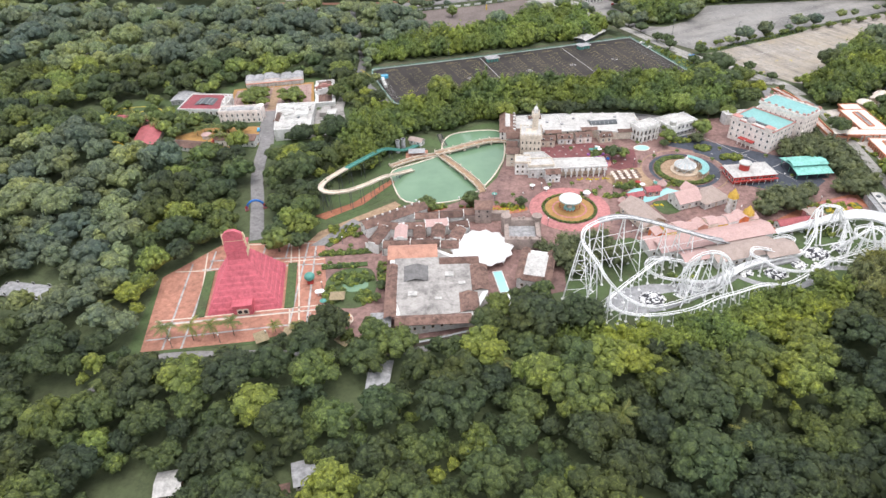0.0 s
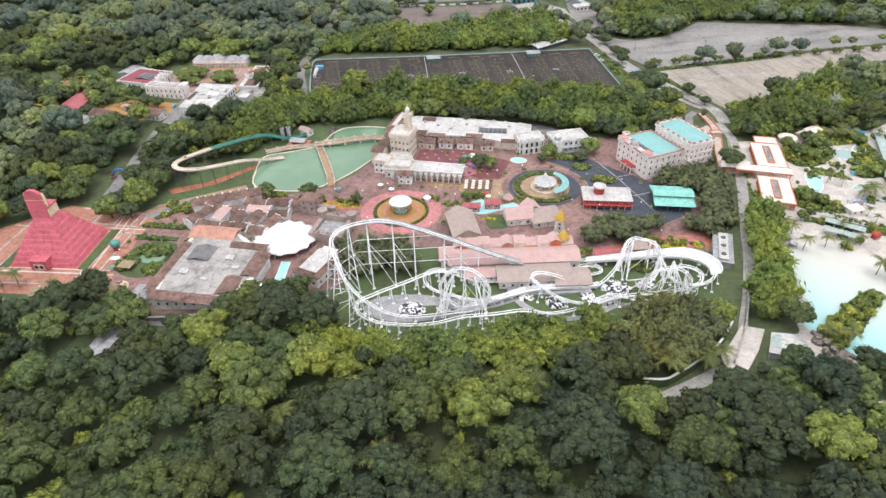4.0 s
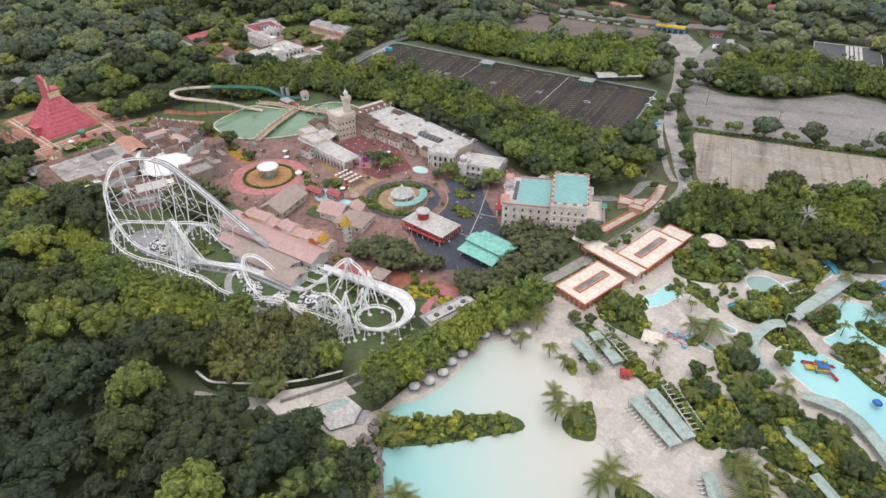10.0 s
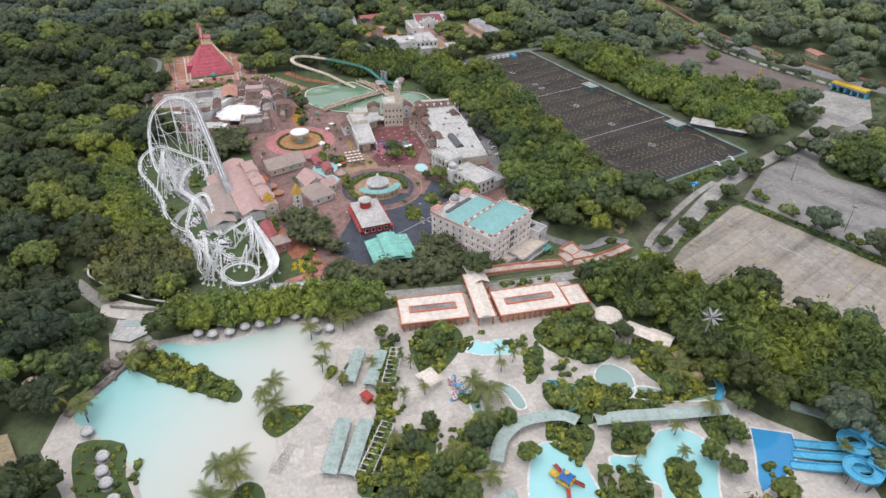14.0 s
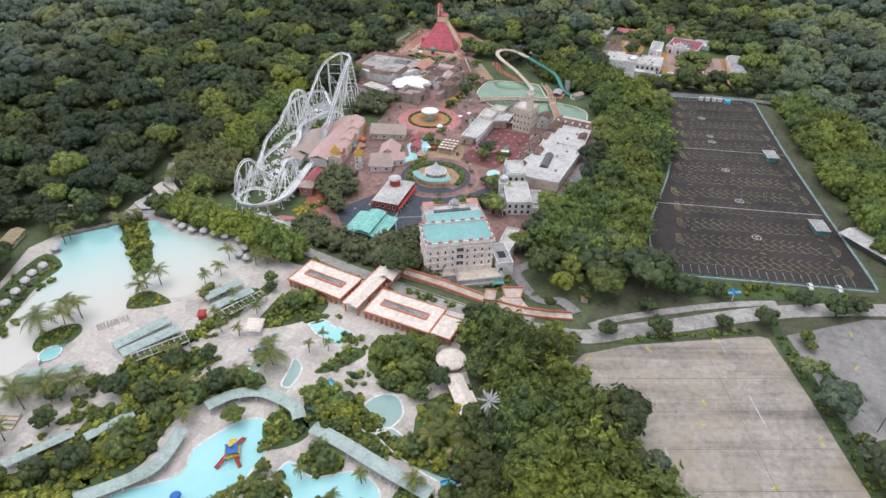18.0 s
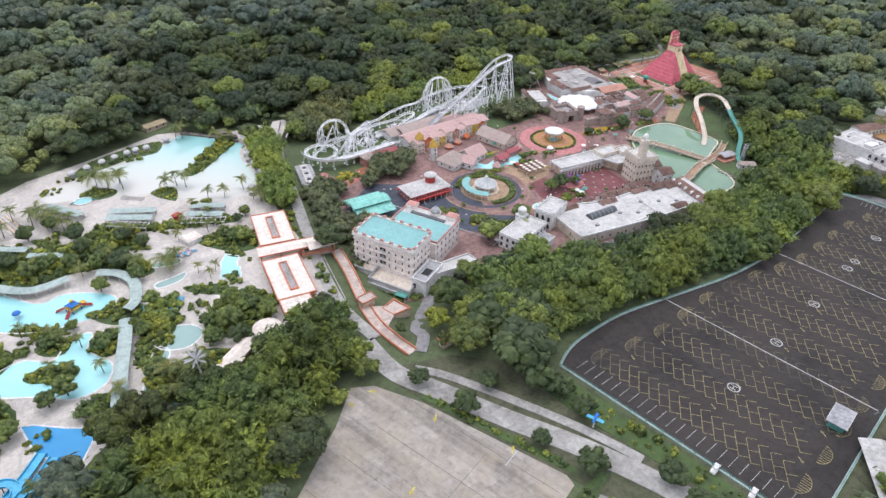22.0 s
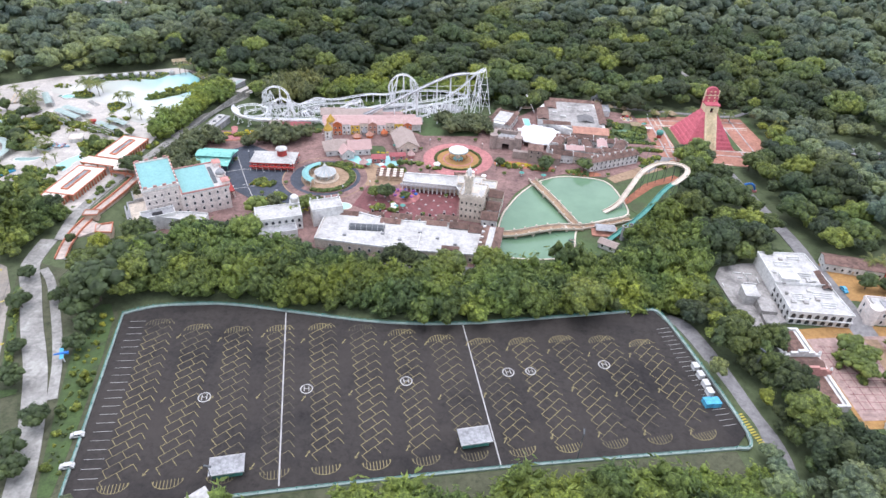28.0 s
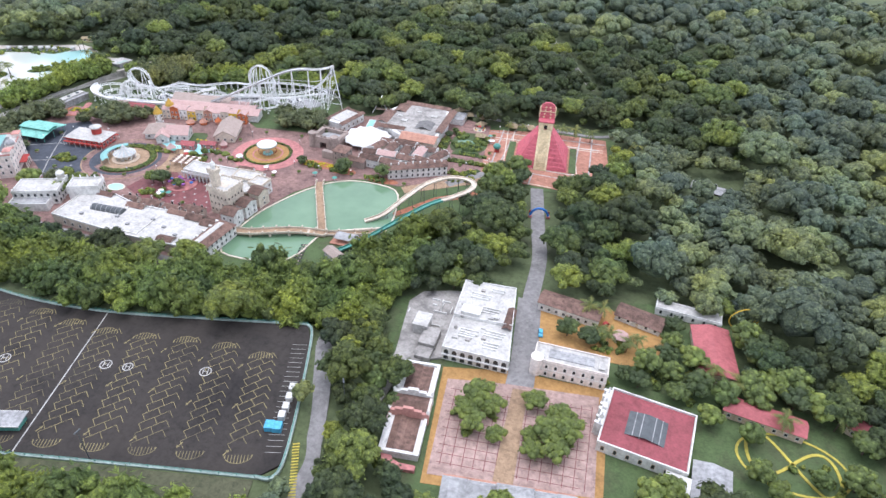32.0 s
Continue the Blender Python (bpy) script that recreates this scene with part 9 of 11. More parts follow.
for k in range(16):
    a = 2 * math.pi * k / 16
    e = 0.5 + 0.9 * (k % 3) / 2
    d = Vector((math.cos(a) * math.cos(e - 0.6), math.sin(a) * math.cos(e - 0.6), math.sin(e - 0.6)))
    bm = bmesh.new()
    s = Vector((-math.sin(a), math.cos(a), 0)) * 0.38
    o = Vector((1.6, 1.0, 20))
    row = None
    for f, w in ((0.1, 0.4), (0.5, 1.0), (0.85, 0.7), (1.0, 0.1)):
        p = o + d * 4.2 * f
        r2 = [bm.verts.new(p - s * w), bm.verts.new(p + s * w)]
        if row:
            bm.faces.new((row[0], row[1], r2[1], r2[0]))
        row = r2
    part("frond", bm, "grey_roof", sp)
t1 = thing("round_tent", "cream round tent roof beside the trees", "tent", (291, 402, D), 0)
part("roof", lathe([(5.8, 3.0), (5.2, 3.5), (2.6, 4.4), (0, 5.0)], 14), "cream_roof", t1)
part("wall", lathe([(4.6, 0), (4.6, 3.1)], 14), "tan_wall", t1)
for (x, y, w, d) in ((302.5, 409, 9, 6), (309, 415, 9, 7)):
    t2 = thing("tent_hall", "cream canvas hall with a low pitched roof", "tent", (x, y, D), 40, "canvas halls")
    part("roof", gable(-w / 2, -d / 2, w / 2, d / 2, 3.2, 1.0, 0.3), "cream_roof", t2)
    part("wall", boxes((-w / 2 + 0.4, -d / 2 + 0.4, 0, w / 2 - 0.4, d / 2 - 0.4, 3.2)), "tan_wall", t2)
paving("service_yard", [(222, 200), (220.5, 207.5), (226, 216), (232, 227), (241, 226), (236, 213), (229, 200)], -1.5, "sand", "stained concrete apron by the pump house", "yard", 4)
cw = thing("garden_wall", "long curved mossy garden wall with a white coping", "wall", (0, 0, 0))
wall_line = smooth_loop([(189.5, 190), (197.6, 191), (203, 195), (211, 202.5), (218.8, 211), (224, 219), (229, 229)], 5, False)
part("wall", ribbon(wall_line, 0.5, -6.8, -1.0), "bed", cw)
part("coping", ribbon(wall_line, 0.9, -1.0, -0.7), "white", cw, "white coping")
sv = thing("pump_house", "pale grey pump house with a dull green roof panel", "building", (246, 214, D - 3.5))
outline = [(-7.8, -4.8), (-4.3, 7.1), (4.0, 7.4), (7.2, 1.2), (3.7, -6.3)]
part("wall", prism([(0.9 * x, 0.9 * y) for x, y in outline], 0, 4.6), "grey_roof", sv)
part("roof", prism(outline, 4.6, 4.9), "white_roof", sv, "pale grey sheet roof")
part("roof_panel", prism([(-6.4, -1.8), (-4.2, 5.8), (-0.6, 5.9), (-2.6, -2.0)], 4.9, 5.02), "pale_green_roof", sv, "dull green panel")
part("roof_wing", prism([(3.0, 7.0), (6.2, 9.4), (9.2, 3.6), (6.4, 1.6)], 3.4, 3.7), "grey_roof", sv, "lower grey roof wing")
part("wing_post", boxes((5.8, 8.4, 0, 6.1, 8.7, 3.4), (8.4, 3.6, 0, 8.7, 3.9, 3.4)), "grey_roof", sv)
for (x, y, s) in ((259, 219, 1.0), (262, 214, 0.8), (266, 210, 1.1)):
    rk = thing("rock_tower", "rust-brown artificial rock stack at the deep end", "rocks", (x, y, D), x * 9 % 360, "rock stacks")
    for k in range(7):
        o = part("boulder", boulder(k + int(x), 1.8 * s), "rock", rk)
        o.location = (rg.uniform(-2.5, 2.5), rg.uniform(-1.5, 1.5), rg.uniform(0.3, 2.6))
dam = part("dam_wall", ribbon([(287, 199), (268, 214), (258, 225)], 1.6, -1, 1.3), "rock")
tagged(dam, "brown stone wall at the deep end of the pool", "wall", kind="structure")
rk = thing("rock_edge", "line of dark boulders along the pool's deep edge", "rocks", (0, 0, 0))
bms = [boulder(70 + k, 1.2) for k in range(4)]
for k in range(34):
    f = k / 33
    p = Vector((286, 198)).lerp(Vector((262, 220)), f)
    o = part("boulder", bms[k % 4], "rock", rk)
    o.matrix_basis = pose(p.x + rg.uniform(-1, 1), p.y + rg.uniform(-1, 1), 0.5, rg.uniform(0, 90), rg.uniform(0, 90), rg.uniform(0, 180))
# thatch umbrellas and low huts in the garden
for k, (x, y) in enumerate(((318, 418), (323, 418), (330, 418), (313, 424))):
    t = thing("thatch_hut", "round hut with a tan thatched roof among palms", "hut", (x, y, D), k * 40, "garden huts")
    part("roof", lathe([(2.6, 2.0), (1.4, 3.0), (0, 3.7)], 12), "thatch", t)
    part("post", lathe([(0.25, 0), (0.2, 2.6)], 8), "bark", t)
# white chairs along the decks
cb = prism([(-0.25, 0), (-0.2, 0), (-0.2, 0.38), (0.2, 0.38), (0.2, 0), (0.25, 0), (0.29, 0.9), (0.23, 0.9), (0.2, 0.44), (-0.25, 0.44)], -0.25, 0.25)
cb.transform(Matrix(((0, 0, 1, 0), (1, 0, 0, 0), (0, 1, 0, 0), (0, 0, 0, 1))))
cm = bm_obj(cb)
for k in range(60):
    f = k / 60
    p = Vector((392, 326)).lerp(Vector((358, 337.5)), f) if k < 30 else Vector((342, 374)).lerp(Vector((349, 416)), f * 2 - 1)
    o = tagged(part("pool_chair", cm, "white"), "white plastic chair lined up beside the pool", "chair", "pool chairs")
    o.matrix_basis = pose(p.x + rg.uniform(-0.4, 0.4), p.y + rg.uniform(-0.4, 0.4), D, 0, 0, rg.uniform(0, 360))
for k in range(40):
    f = (k % 10) / 9
    p = Vector((328, 264.6)).lerp(Vector((319, 271)), f) + Vector((0.45, 0.75)) * (k // 10) * 1.1
    o = tagged(part("yellow_chair", cm, "yellow"), "pale yellow chair stacked on the beach", "chair", "beach chairs")
    o.matrix_basis = pose(p.x + rg.uniform(-0.2, 0.2), p.y + rg.uniform(-0.2, 0.2), 0.17, 0, 0, rg.uniform(-25, 25))
basin = thing("splash_basin", "shallow round splash basin with a low pale ring wall", "basin", (347, 261.5, D))
part("ring_wall", ribbon(ring(0, 0, 4.2, 3.6, 28) + ring(0, 0, 4.2, 3.6, 28)[:1], 0.5, 0, 0.6), "white", basin)
part("water", prism(ring(0, 0, 4.0, 3.4, 28), 0.05, 0.25), "wave", basin)
for sx in (-1, 1):
    part("spout", tube([(sx * 4.2, 0, 0.5), (sx * 5.0, 1.2, 1.0), (sx * 6.4, 1.6, 0.5)], [0.4, 0.35, 0.15], 6), "green_paint", basin, "green animal-shaped spout")
steps = thing("terrace_steps", "broad pale concrete terrace steps above the beach", "steps", (379, 271, D), 112)
for k in range(5):
    part("step", boxes((-9, -4 + k * 1.6, 0, 9, -4 + (k + 1) * 1.6 - 0.12, 0.25 + 0.3 * k)), "tan_wall" if k % 2 else "sand", steps)

# ---- the old town ----
T0 = -2.0
paving("town_square", [(-88, 437), (-116, 430), (-153, 428), (-156, 480), (-96, 490)], T0, "plaza_ochre", "ochre border paving of the old town square", "plaza", 0.3)
paving("town_square", [(-91.5, 442.5), (-115, 437.5), (-150, 432.5), (-153, 477), (-97, 486)], T0 + 0.06, "plaza_town", "pinkish paving in the old town square", "plaza", 0.3)
paving("town_court", [(-118, 384), (-148, 378), (-172, 388), (-178, 400), (-160, 412), (-152, 412), (-121, 412)], T0 + 0.03, "plaza_ochre", "ochre courtyard paving behind the avenue", "plaza", 0.3)
paving("town_street", [(-108, 384), (-119, 386), (-124, 424), (-125, 440), (-114, 441), (-113, 424)], T0 + 0.05, "street", "grey street into the square", "street", 0.3)
paving("path", [(-117, 439), (-123, 438.4), (-126, 481), (-119, 482)], T0 + 0.1, "plaza_tan", "tan path across the square", "path", 0.2)
pave = thing("paving_joint", "fine joint grid in the square's paving", "paving line", kind="structure")
bm = bmesh.new()
for k in range(14):
    strip(bm, (-96 - k * 4, 446 - k * 0.6), (-100 - k * 3.8, 481 - k * 0.4), 0.25, T0 + 0.066)
for k in range(10):
    strip(bm, (-94 - k * 0.5, 447 + k * 3.7), (-148, 440 + k * 3.9), 0.25, T0 + 0.067)
part("joint", bm, "plaza_deep", pave)


def town_block(name, label, at, turn, w, d, h, wall="white", roof="white_roof", faces=None, arched=True, storey=3.6, size=(1.1, 2.0), frame="white", para=0.8):
    t = thing(name, label, "building", at, turn)
    flat_block(t, -w / 2, -d / 2, w / 2, d / 2, 0, h, wall, roof, para, wall)
    if faces:
        put_windows(t, -w / 2, -d / 2, w / 2, d / 2, 0.3, faces, storey, size, frame, arched, 0.7)
    return t


def town_hall():
    """Two storeys of arcades on the square, a flat roof crowded with low walls, and a stepped block on the terrace."""
    t = thing("town_hall", "weathered white two-storey hall with arcaded front and cluttered flat roofs", "building", (-100, 411, T0))
    body = [(14.0, 22.0), (-13.3, 21.5), (-10.4, 1.5), (14.8, 2.5)]
    rear = [(14.8, 2.5), (-10.4, 1.5), (-7.0, -23.0), (16.0, -21.0)]
    part("wall", prism(body, 0, 6.6), "white", t)
    part("rear_wall", prism(rear, 0, 7.4), "white", t)
    for nm, poly, z in (("roof", body, 6.6), ("rear_roof", rear, 7.4)):
        c = sum((Vector(p) for p in poly), Vector((0, 0))) / 4
        part(nm, prism([tuple(c + (Vector(p) - c) * 0.97) for p in poly], z, z + 0.12), "white_roof", t, "stained white flat roof")
        part("parapet", ribbon(poly + poly[:1], 0.45, z - 0.1, z + 0.8), "white", t)
    # arcades: dark arched panes between pale piers stand for the openings' shade
    for r in range(2):
        for k in range(8):
            f = (k + 0.5) / 8
            window(t, 2.0, 2.5, "white", True, pose(14.0 - 27.3 * f, 22.02 - 0.5 * f, 0.5 + 3.1 * r, 0, 0, 180))
        for k in range(5):
            f = (k + 0.5) / 5
            window(t, 1.8, 2.4, "white", True, pose(14.03 + 0.8 * f, 22 - 19.5 * f, 0.5 + 3.1 * r, 0, 0, 92))
        for k in range(12):
            f = (k + 0.5) / 12
            window(t, 1.2, 2.0, "white", True, pose(-13.35 + 6.3 * f, 21.5 - 44.5 * f, 0.6 + 3.3 * r, 0, 0, -98))
    part("ledge", ribbon([(14.2, 22.3), (-13.6, 21.8)], 0.9, 3.2, 3.5), "white", t)
    rr = random.Random(4)
    for x0, y0, w, n in ((-9, 7, 9, 3), (2, 9, 8, 4), (-8, 14, 7, 3), (-4, -6, 8, 3), (2, -14, 9, 3), (-3, -19, 6, 2)):
        z = 6.7 if y0 > 2 else 7.5
        for k in range(n):
            part("roof_wall", boxes((x0 + k * 0.5, y0 + k * 1.5, z, x0 + w, y0 + k * 1.5 + 0.4, z + rr.uniform(0.6, 1.0))), "white", t)
    for k in range(14):
        y = rr.uniform(-19, 19)
        z = 6.7 if y > 3 else 7.5
        x = rr.uniform(-5, 12)
        part("roof_box", boxes((x, y, z, x + rr.uniform(1.2, 3.5), y + rr.uniform(0.8, 2.0), z + rr.uniform(0.4, 1.3))), "white_roof" if k % 3 else "dull_roof", t)
    part("roof_light", lathe([(1.2, 7.4), (1.1, 8.0), (0, 8.3)], 12, at=(6, -4, 0)), "dark_metal", t)
    part("tiled_roof", gable(-10.2, -9, -6.6, 4, 7.5, 1.1, 0.2, "y"), "tile", t, "brown tiled lean-to roof")
    part("upper_room", boxes((4, -3, 7.4, 12, 1.5, 9.4), (3.8, -3.2, 9.4, 12.2, 1.7, 9.7)), "white", t, "small white rooftop room")
    part("side_block", boxes((18, 10, 0, 25, 20, 4.2), (18.2, 20, 0, 24.6, 26, 2.6)), "dull_roof", t, "stepped grey concrete block")
    part("side_block", boxes((24, 4, 0, 30, 12, 5.6), (23.7, 3.7, 5.6, 30.3, 12.3, 6.0)), "white_roof", t, "stepped pale block")
    for k in range(12):
        x, y = rr.uniform(17, 36), rr.uniform(-12, 10)
        part("terrace_wall", boxes((x, y, 0.9, x + rr.uniform(2, 6), y + 0.35, 1.7)) if k % 2 else boxes((x, y, 0.9, x + 0.35, y + rr.uniform(2, 5), 1.6)), "white", t)


town_hall()
paving("town_terrace", [(-62, 404), (-66, 396), (-78, 391), (-84, 390), (-86, 433), (-74, 440), (-71, 462), (-66, 462), (-67, 436)], T0 + 0.9, "dull_roof", "pale stained concrete terrace beside the town hall", "terrace", 1.0)
B = town_block("town_house", "pink and white two-storey house with round corners and arches", (-136.8, 423.7, T0), 181, 29, 9.6, 8.2, "hotel_wall", "white_roof", {"s": (2, 8), "n": (2, 8), "e": (2, 2), "w": (2, 2)}, True, 3.7, (1.0, 1.9), "white")
part("roof_deck", boxes((-9, -2.2, 8.3, 9, 2.4, 8.7)), "grey_roof", B)
part("roof_deck", boxes((-13, -3, 8.3, -10.4, 3, 9.0), (10.5, -3, 8.3, 13, 1, 9.2)), "white_roof", B)
part("corner_tower", lathe([(2.4, 0), (2.4, 8.6), (2.6, 8.8), (2.6, 9.1)], 14, at=(-13.2, -3.6, 0)), "hotel_wall", B)
part("belt_course", boxes((-14.6, -4.95, 3.9, 14.6, 4.95, 4.15)), "white", B)
C = thing("town_theatre", "crimson-roofed hall with a dark square roof panel and white parapets", "building", (-168, 446, T0), 173)
part("wall", boxes((-15.5, -13.5, 0, 15.5, 13.5, 4.6)), "white", C)
part("roof", boxes((-15, -13, 4.6, 15, 13, 4.9)), "crimson", C, "faded crimson roof")
parapet(C, -15.7, -13.7, 15.7, 13.7, 4.4, 1.2, 0.5, "white")
part("roof_panel", gable(-7.5, -6.0, 6.5, 5.5, 5.0, 1.2, 0.0, "y"), "dark_metal", C, "dark grey ridged panel")
for x in (-5, -2.5, 2.0, 4.4):
    part("panel_rib", boxes((x, -6.0, 5.1, x + 0.3, 5.5, 6.3 - abs(x + 0.5) * 0.16)), "grey_roof", C)
put_windows(C, -15.5, -13.5, 15.5, 13.5, 0.4, {"e": (1, 6), "n": (1, 7), "s": (1, 7)}, 3, (1.1, 2.2), "tan_wall", True)
part("facade", boxes((-17.5, -7, 0, -15.5, 11, 6.4), (-17.3, -4, 6.4, -15.6, 8, 8.0), (-17.2, -1, 8.0, -15.7, 5, 9.4)), "white", C, "white scrolled facade")
for y in (-6, -3, 1.0, 3.4, 7.4, 10.4):
    part("column", lathe([(0.6, 0), (0.5, 0.4), (0.42, 5.6), (0.7, 6.2)], 8, at=(-17.9, y, 0)), "white", C)
for y in (-4.5, 2.2, 9.0):
    window(C, 1.6, 3.0, "tan_wall", True, pose(-17.52, y, 0.4, 0, 0, -90))
for y, z in ((-6.4, 6.4), (10.4, 6.4), (-3.6, 8.0), (7.6, 8.0), (2, 9.4)):
    part("urn", lathe([(0.35, 0), (0.55, 0.6), (0.3, 1.0), (0.45, 1.4), (0, 1.9)], 8, at=(-16.5, y, z)), "white", C)
part("annexe", boxes((9, -20, 0, 17, -13.7, 3.4), (8.7, -20.3, 3.4, 17.3, -13.7, 3.7)), "white", C, "low white annexe")
Dd = thing("town_house", "long white house with brown tiled roofs round two courts", "building", (-83, 462, T0), 97)
part("wall", boxes((-21.5, -7, 0, 21.5, 7, 2.6)), "white", Dd)
for (x0, x1) in ((-20.4, -4.2), (5.2, 20.4)):
    part("tiled_roof", boxes((x0, -4.8, 2.6, x1, 5.0, 2.75)), "tile", Dd, "dark brown tiled roof")
    part("roof_ridge", gable(x0, -4.8, x1, 0.6, 2.7, 1.1, 0.0, "x"), "tile", Dd, "brown pitched roof over half the court")
parapet(Dd, -21.7, -7.2, 21.7, 7.2, 2.4, 1.2, 1.1, "white")
part("middle_wall", boxes((-4.0, -7.4, 0, 5.0, 7.4, 4.4)), "hotel_wall", Dd)
part("middle_roof", gable(-3.4, -6.6, 4.4, 6.6, 4.4, 1.3, 0.0, "y"), "tile", Dd, "dark brown tiled roof")
for x in (-4.6, 4.4):
    part("bell_gable", boxes((x, -7.6, 0, x + 1.2, 7.6, 5.4), (x, -5, 5.4, x + 1.2, 5, 6.4), (x, -2, 6.4, x + 1.2, 2, 7.4)), "white" if x < 0 else "pink_trim", Dd, "scrolled white gable" if x < 0 else "dusky pink gable")
    for y in (-7.2, 7.2):
        part("corner_urn", lathe([(0.5, 5.4), (0.6, 6.2), (0.3, 6.8), (0, 7.4)], 8, at=(x + 0.6, y, 0)), "white", Dd)
part("porch_roof", boxes((3, -13, 2.6, 10, -7.2, 2.9)), "tile_pink", Dd, "pink porch roof")
for x in (3.4, 9.6):
    part("porch_post", boxes((x - 0.2, -12.8, 0, x + 0.2, -12.4, 2.6)), "white", Dd)
part("apse", prism([(21.7, -6), (24.5, -5), (26.2, -2.4), (26.6, 0.6), (26.4, 6.8), (24.4, 6.8), (24.2, 1.0), (23.2, -1.6), (21.7, -2.2)], 0, 1.6), "plaza_pink", Dd, "pink rounded end wall")
put_windows(Dd, -21.5, -7, 21.5, 7, -0.4, {"s": (1, 10), "n": (1, 8)}, 3, (1.1, 1.8), "white", True)
E_ = thing("town_house", "long arcaded house with grey hipped roofs", "building", (-126, 491, T0), 188)
part("wall", boxes((-22, -6, 0, 22, 6, 5.0)), "white", E_)
for (x0, x1, h) in ((-22, -14, 0.6), (-14, -4, 0.2), (-4, 8, 1.2), (8, 16, 0.2), (16, 22, 0.6)):
    part("upper_wall", boxes((x0 + 0.2, -5.6, 5.0, x1 - 0.2, 5.6, 5.0 + h)), "hotel_wall", E_)
    part("roof", hip(x0, -5.6, x1, 5.6, 5.0 + h, 1.7, 0.2, 2.6), "grey_roof", E_, "grey hipped roof")
for k in range(14):
    part("arch_pier", boxes((-20.5 + k * 3.1 - 0.35, 6, 0, -20.5 + k * 3.1 + 0.35, 7.4, 3.2)), "white", E_)
part("arcade_roof", boxes((-22, 6, 3.2, 22, 7.8, 3.5)), "tile_orange", E_)
pitched_house("town_house", "long white house with a weathered brown roof on the avenue", (-132, 387, T0), 172, 27, 9, 4.6, "white", "tile", 1.8, cols=8)
pitched_house("town_house", "low white cottage row with dark thatched roof", (-162.5, 382.5, T0), 166, 20, 9, 3.0, "white", "tile", 1.8)
town_block("town_house", "narrow white flat-roofed house behind the court", (-183, 372.5, T0), 176, 28, 6, 3.6, "white", "white_roof", {"s": (1, 6)})
for (x, y, w, d, tn, lab) in ((-193, 395.5, 15, 29, 6, "long hall with a faded red ridged sheet roof"), (-210, 424.5, 28, 8, 172, "low shed with a faded red sheet roof"), (-246, 418, 10, 9, 150, "small shed with a pink sheet roof")):
    pitched_house("red_shed", lab, (x, y, T0), tn, w, d, 4.0, "tan_wall", "red_roof", 1.8, along="y" if d > w else "x", category="shed", door=False)
pitched_house("grey_shed", "low grey sheet-roofed workshop with plain walls", (-190, 462, T0), 176, 12, 16, 3.4, "grey_roof", "grey_roof", 1.2, along="y", category="shed", door=False)
gz = thing("bandstand", "round pink-roofed bandstand in the courtyard", "bandstand", (-155, 397, T0), 0)
part("roof", lathe([(3.6, 2.6), (2.0, 3.4), (0, 4.2)], 10), "tile_pink", gz)
part("floor", lathe([(3.2, 0), (3.2, 0.5)], 10), "cream_wall", gz)
for k in range(6):
    a = k * math.pi / 3
    part("post", tube([(3 * math.cos(a), 3 * math.sin(a), 0.5), (3 * math.cos(a), 3 * math.sin(a), 2.7)], 0.1, 5), "white", gz)
tk = thing("garden_track", "yellow figure-of-eight go-kart track on a lawn", "track", (-219, 441, T0), 0)
fig = [(15.5 * math.sin(a), 9.5 * math.sin(2 * a) - 3 * math.sin(a), 0) for a in [2 * math.pi * k / 48 for k in range(49)]]
part("kerb", ribbon([(p[0] * 1.0, p[1]) for p in fig], 1.1, -0.1, 0.14), "kerb_yellow", tk)
part("kerb", ribbon([(19 * math.cos(a), 12.5 * math.sin(a)) for a in [2 * math.pi * k / 40 for k in range(41)]], 0.9, -0.1, 0.1), "kerb_yellow", tk)
yl = thing("kart_frame", "tall yellow looping ride frame behind the trees", "fairground ride", (-206, 372, T0), 20)
part("loop", tube([(7 * math.cos(a), 0, 6 + 5.5 * math.sin(a)) for a in [2 * math.pi * k / 20 for k in range(21)]], 0.25, 5), "yellow", yl)
part("leg", tube([(-4, 0, 0), (-6, 0, 9)], 0.2, 5), "yellow", yl)

# ---- entrance gate and far sheds ----
eg = thing("entrance_gate", "wide yellow and blue entrance gate with ticket lanes", "gate", (108, 696, 0.1), 17)
part("roof", boxes((-13, -3.5, 4.6, 13, 3.5, 6.0)), "yellow", eg, "yellow gate roof")
part("fascia", boxes((-13.2, -3.7, 4.0, 13.2, -3.5, 4.7), (-13.2, 3.5, 4.0, 13.2, 3.7, 4.7)), "blue", eg)
for k in range(6):
    part("booth", boxes((-12.5 + k * 5 - 0.7, -2, 0, -12.5 + k * 5 + 0.7, 2, 4.6)), "slide_blue", eg)
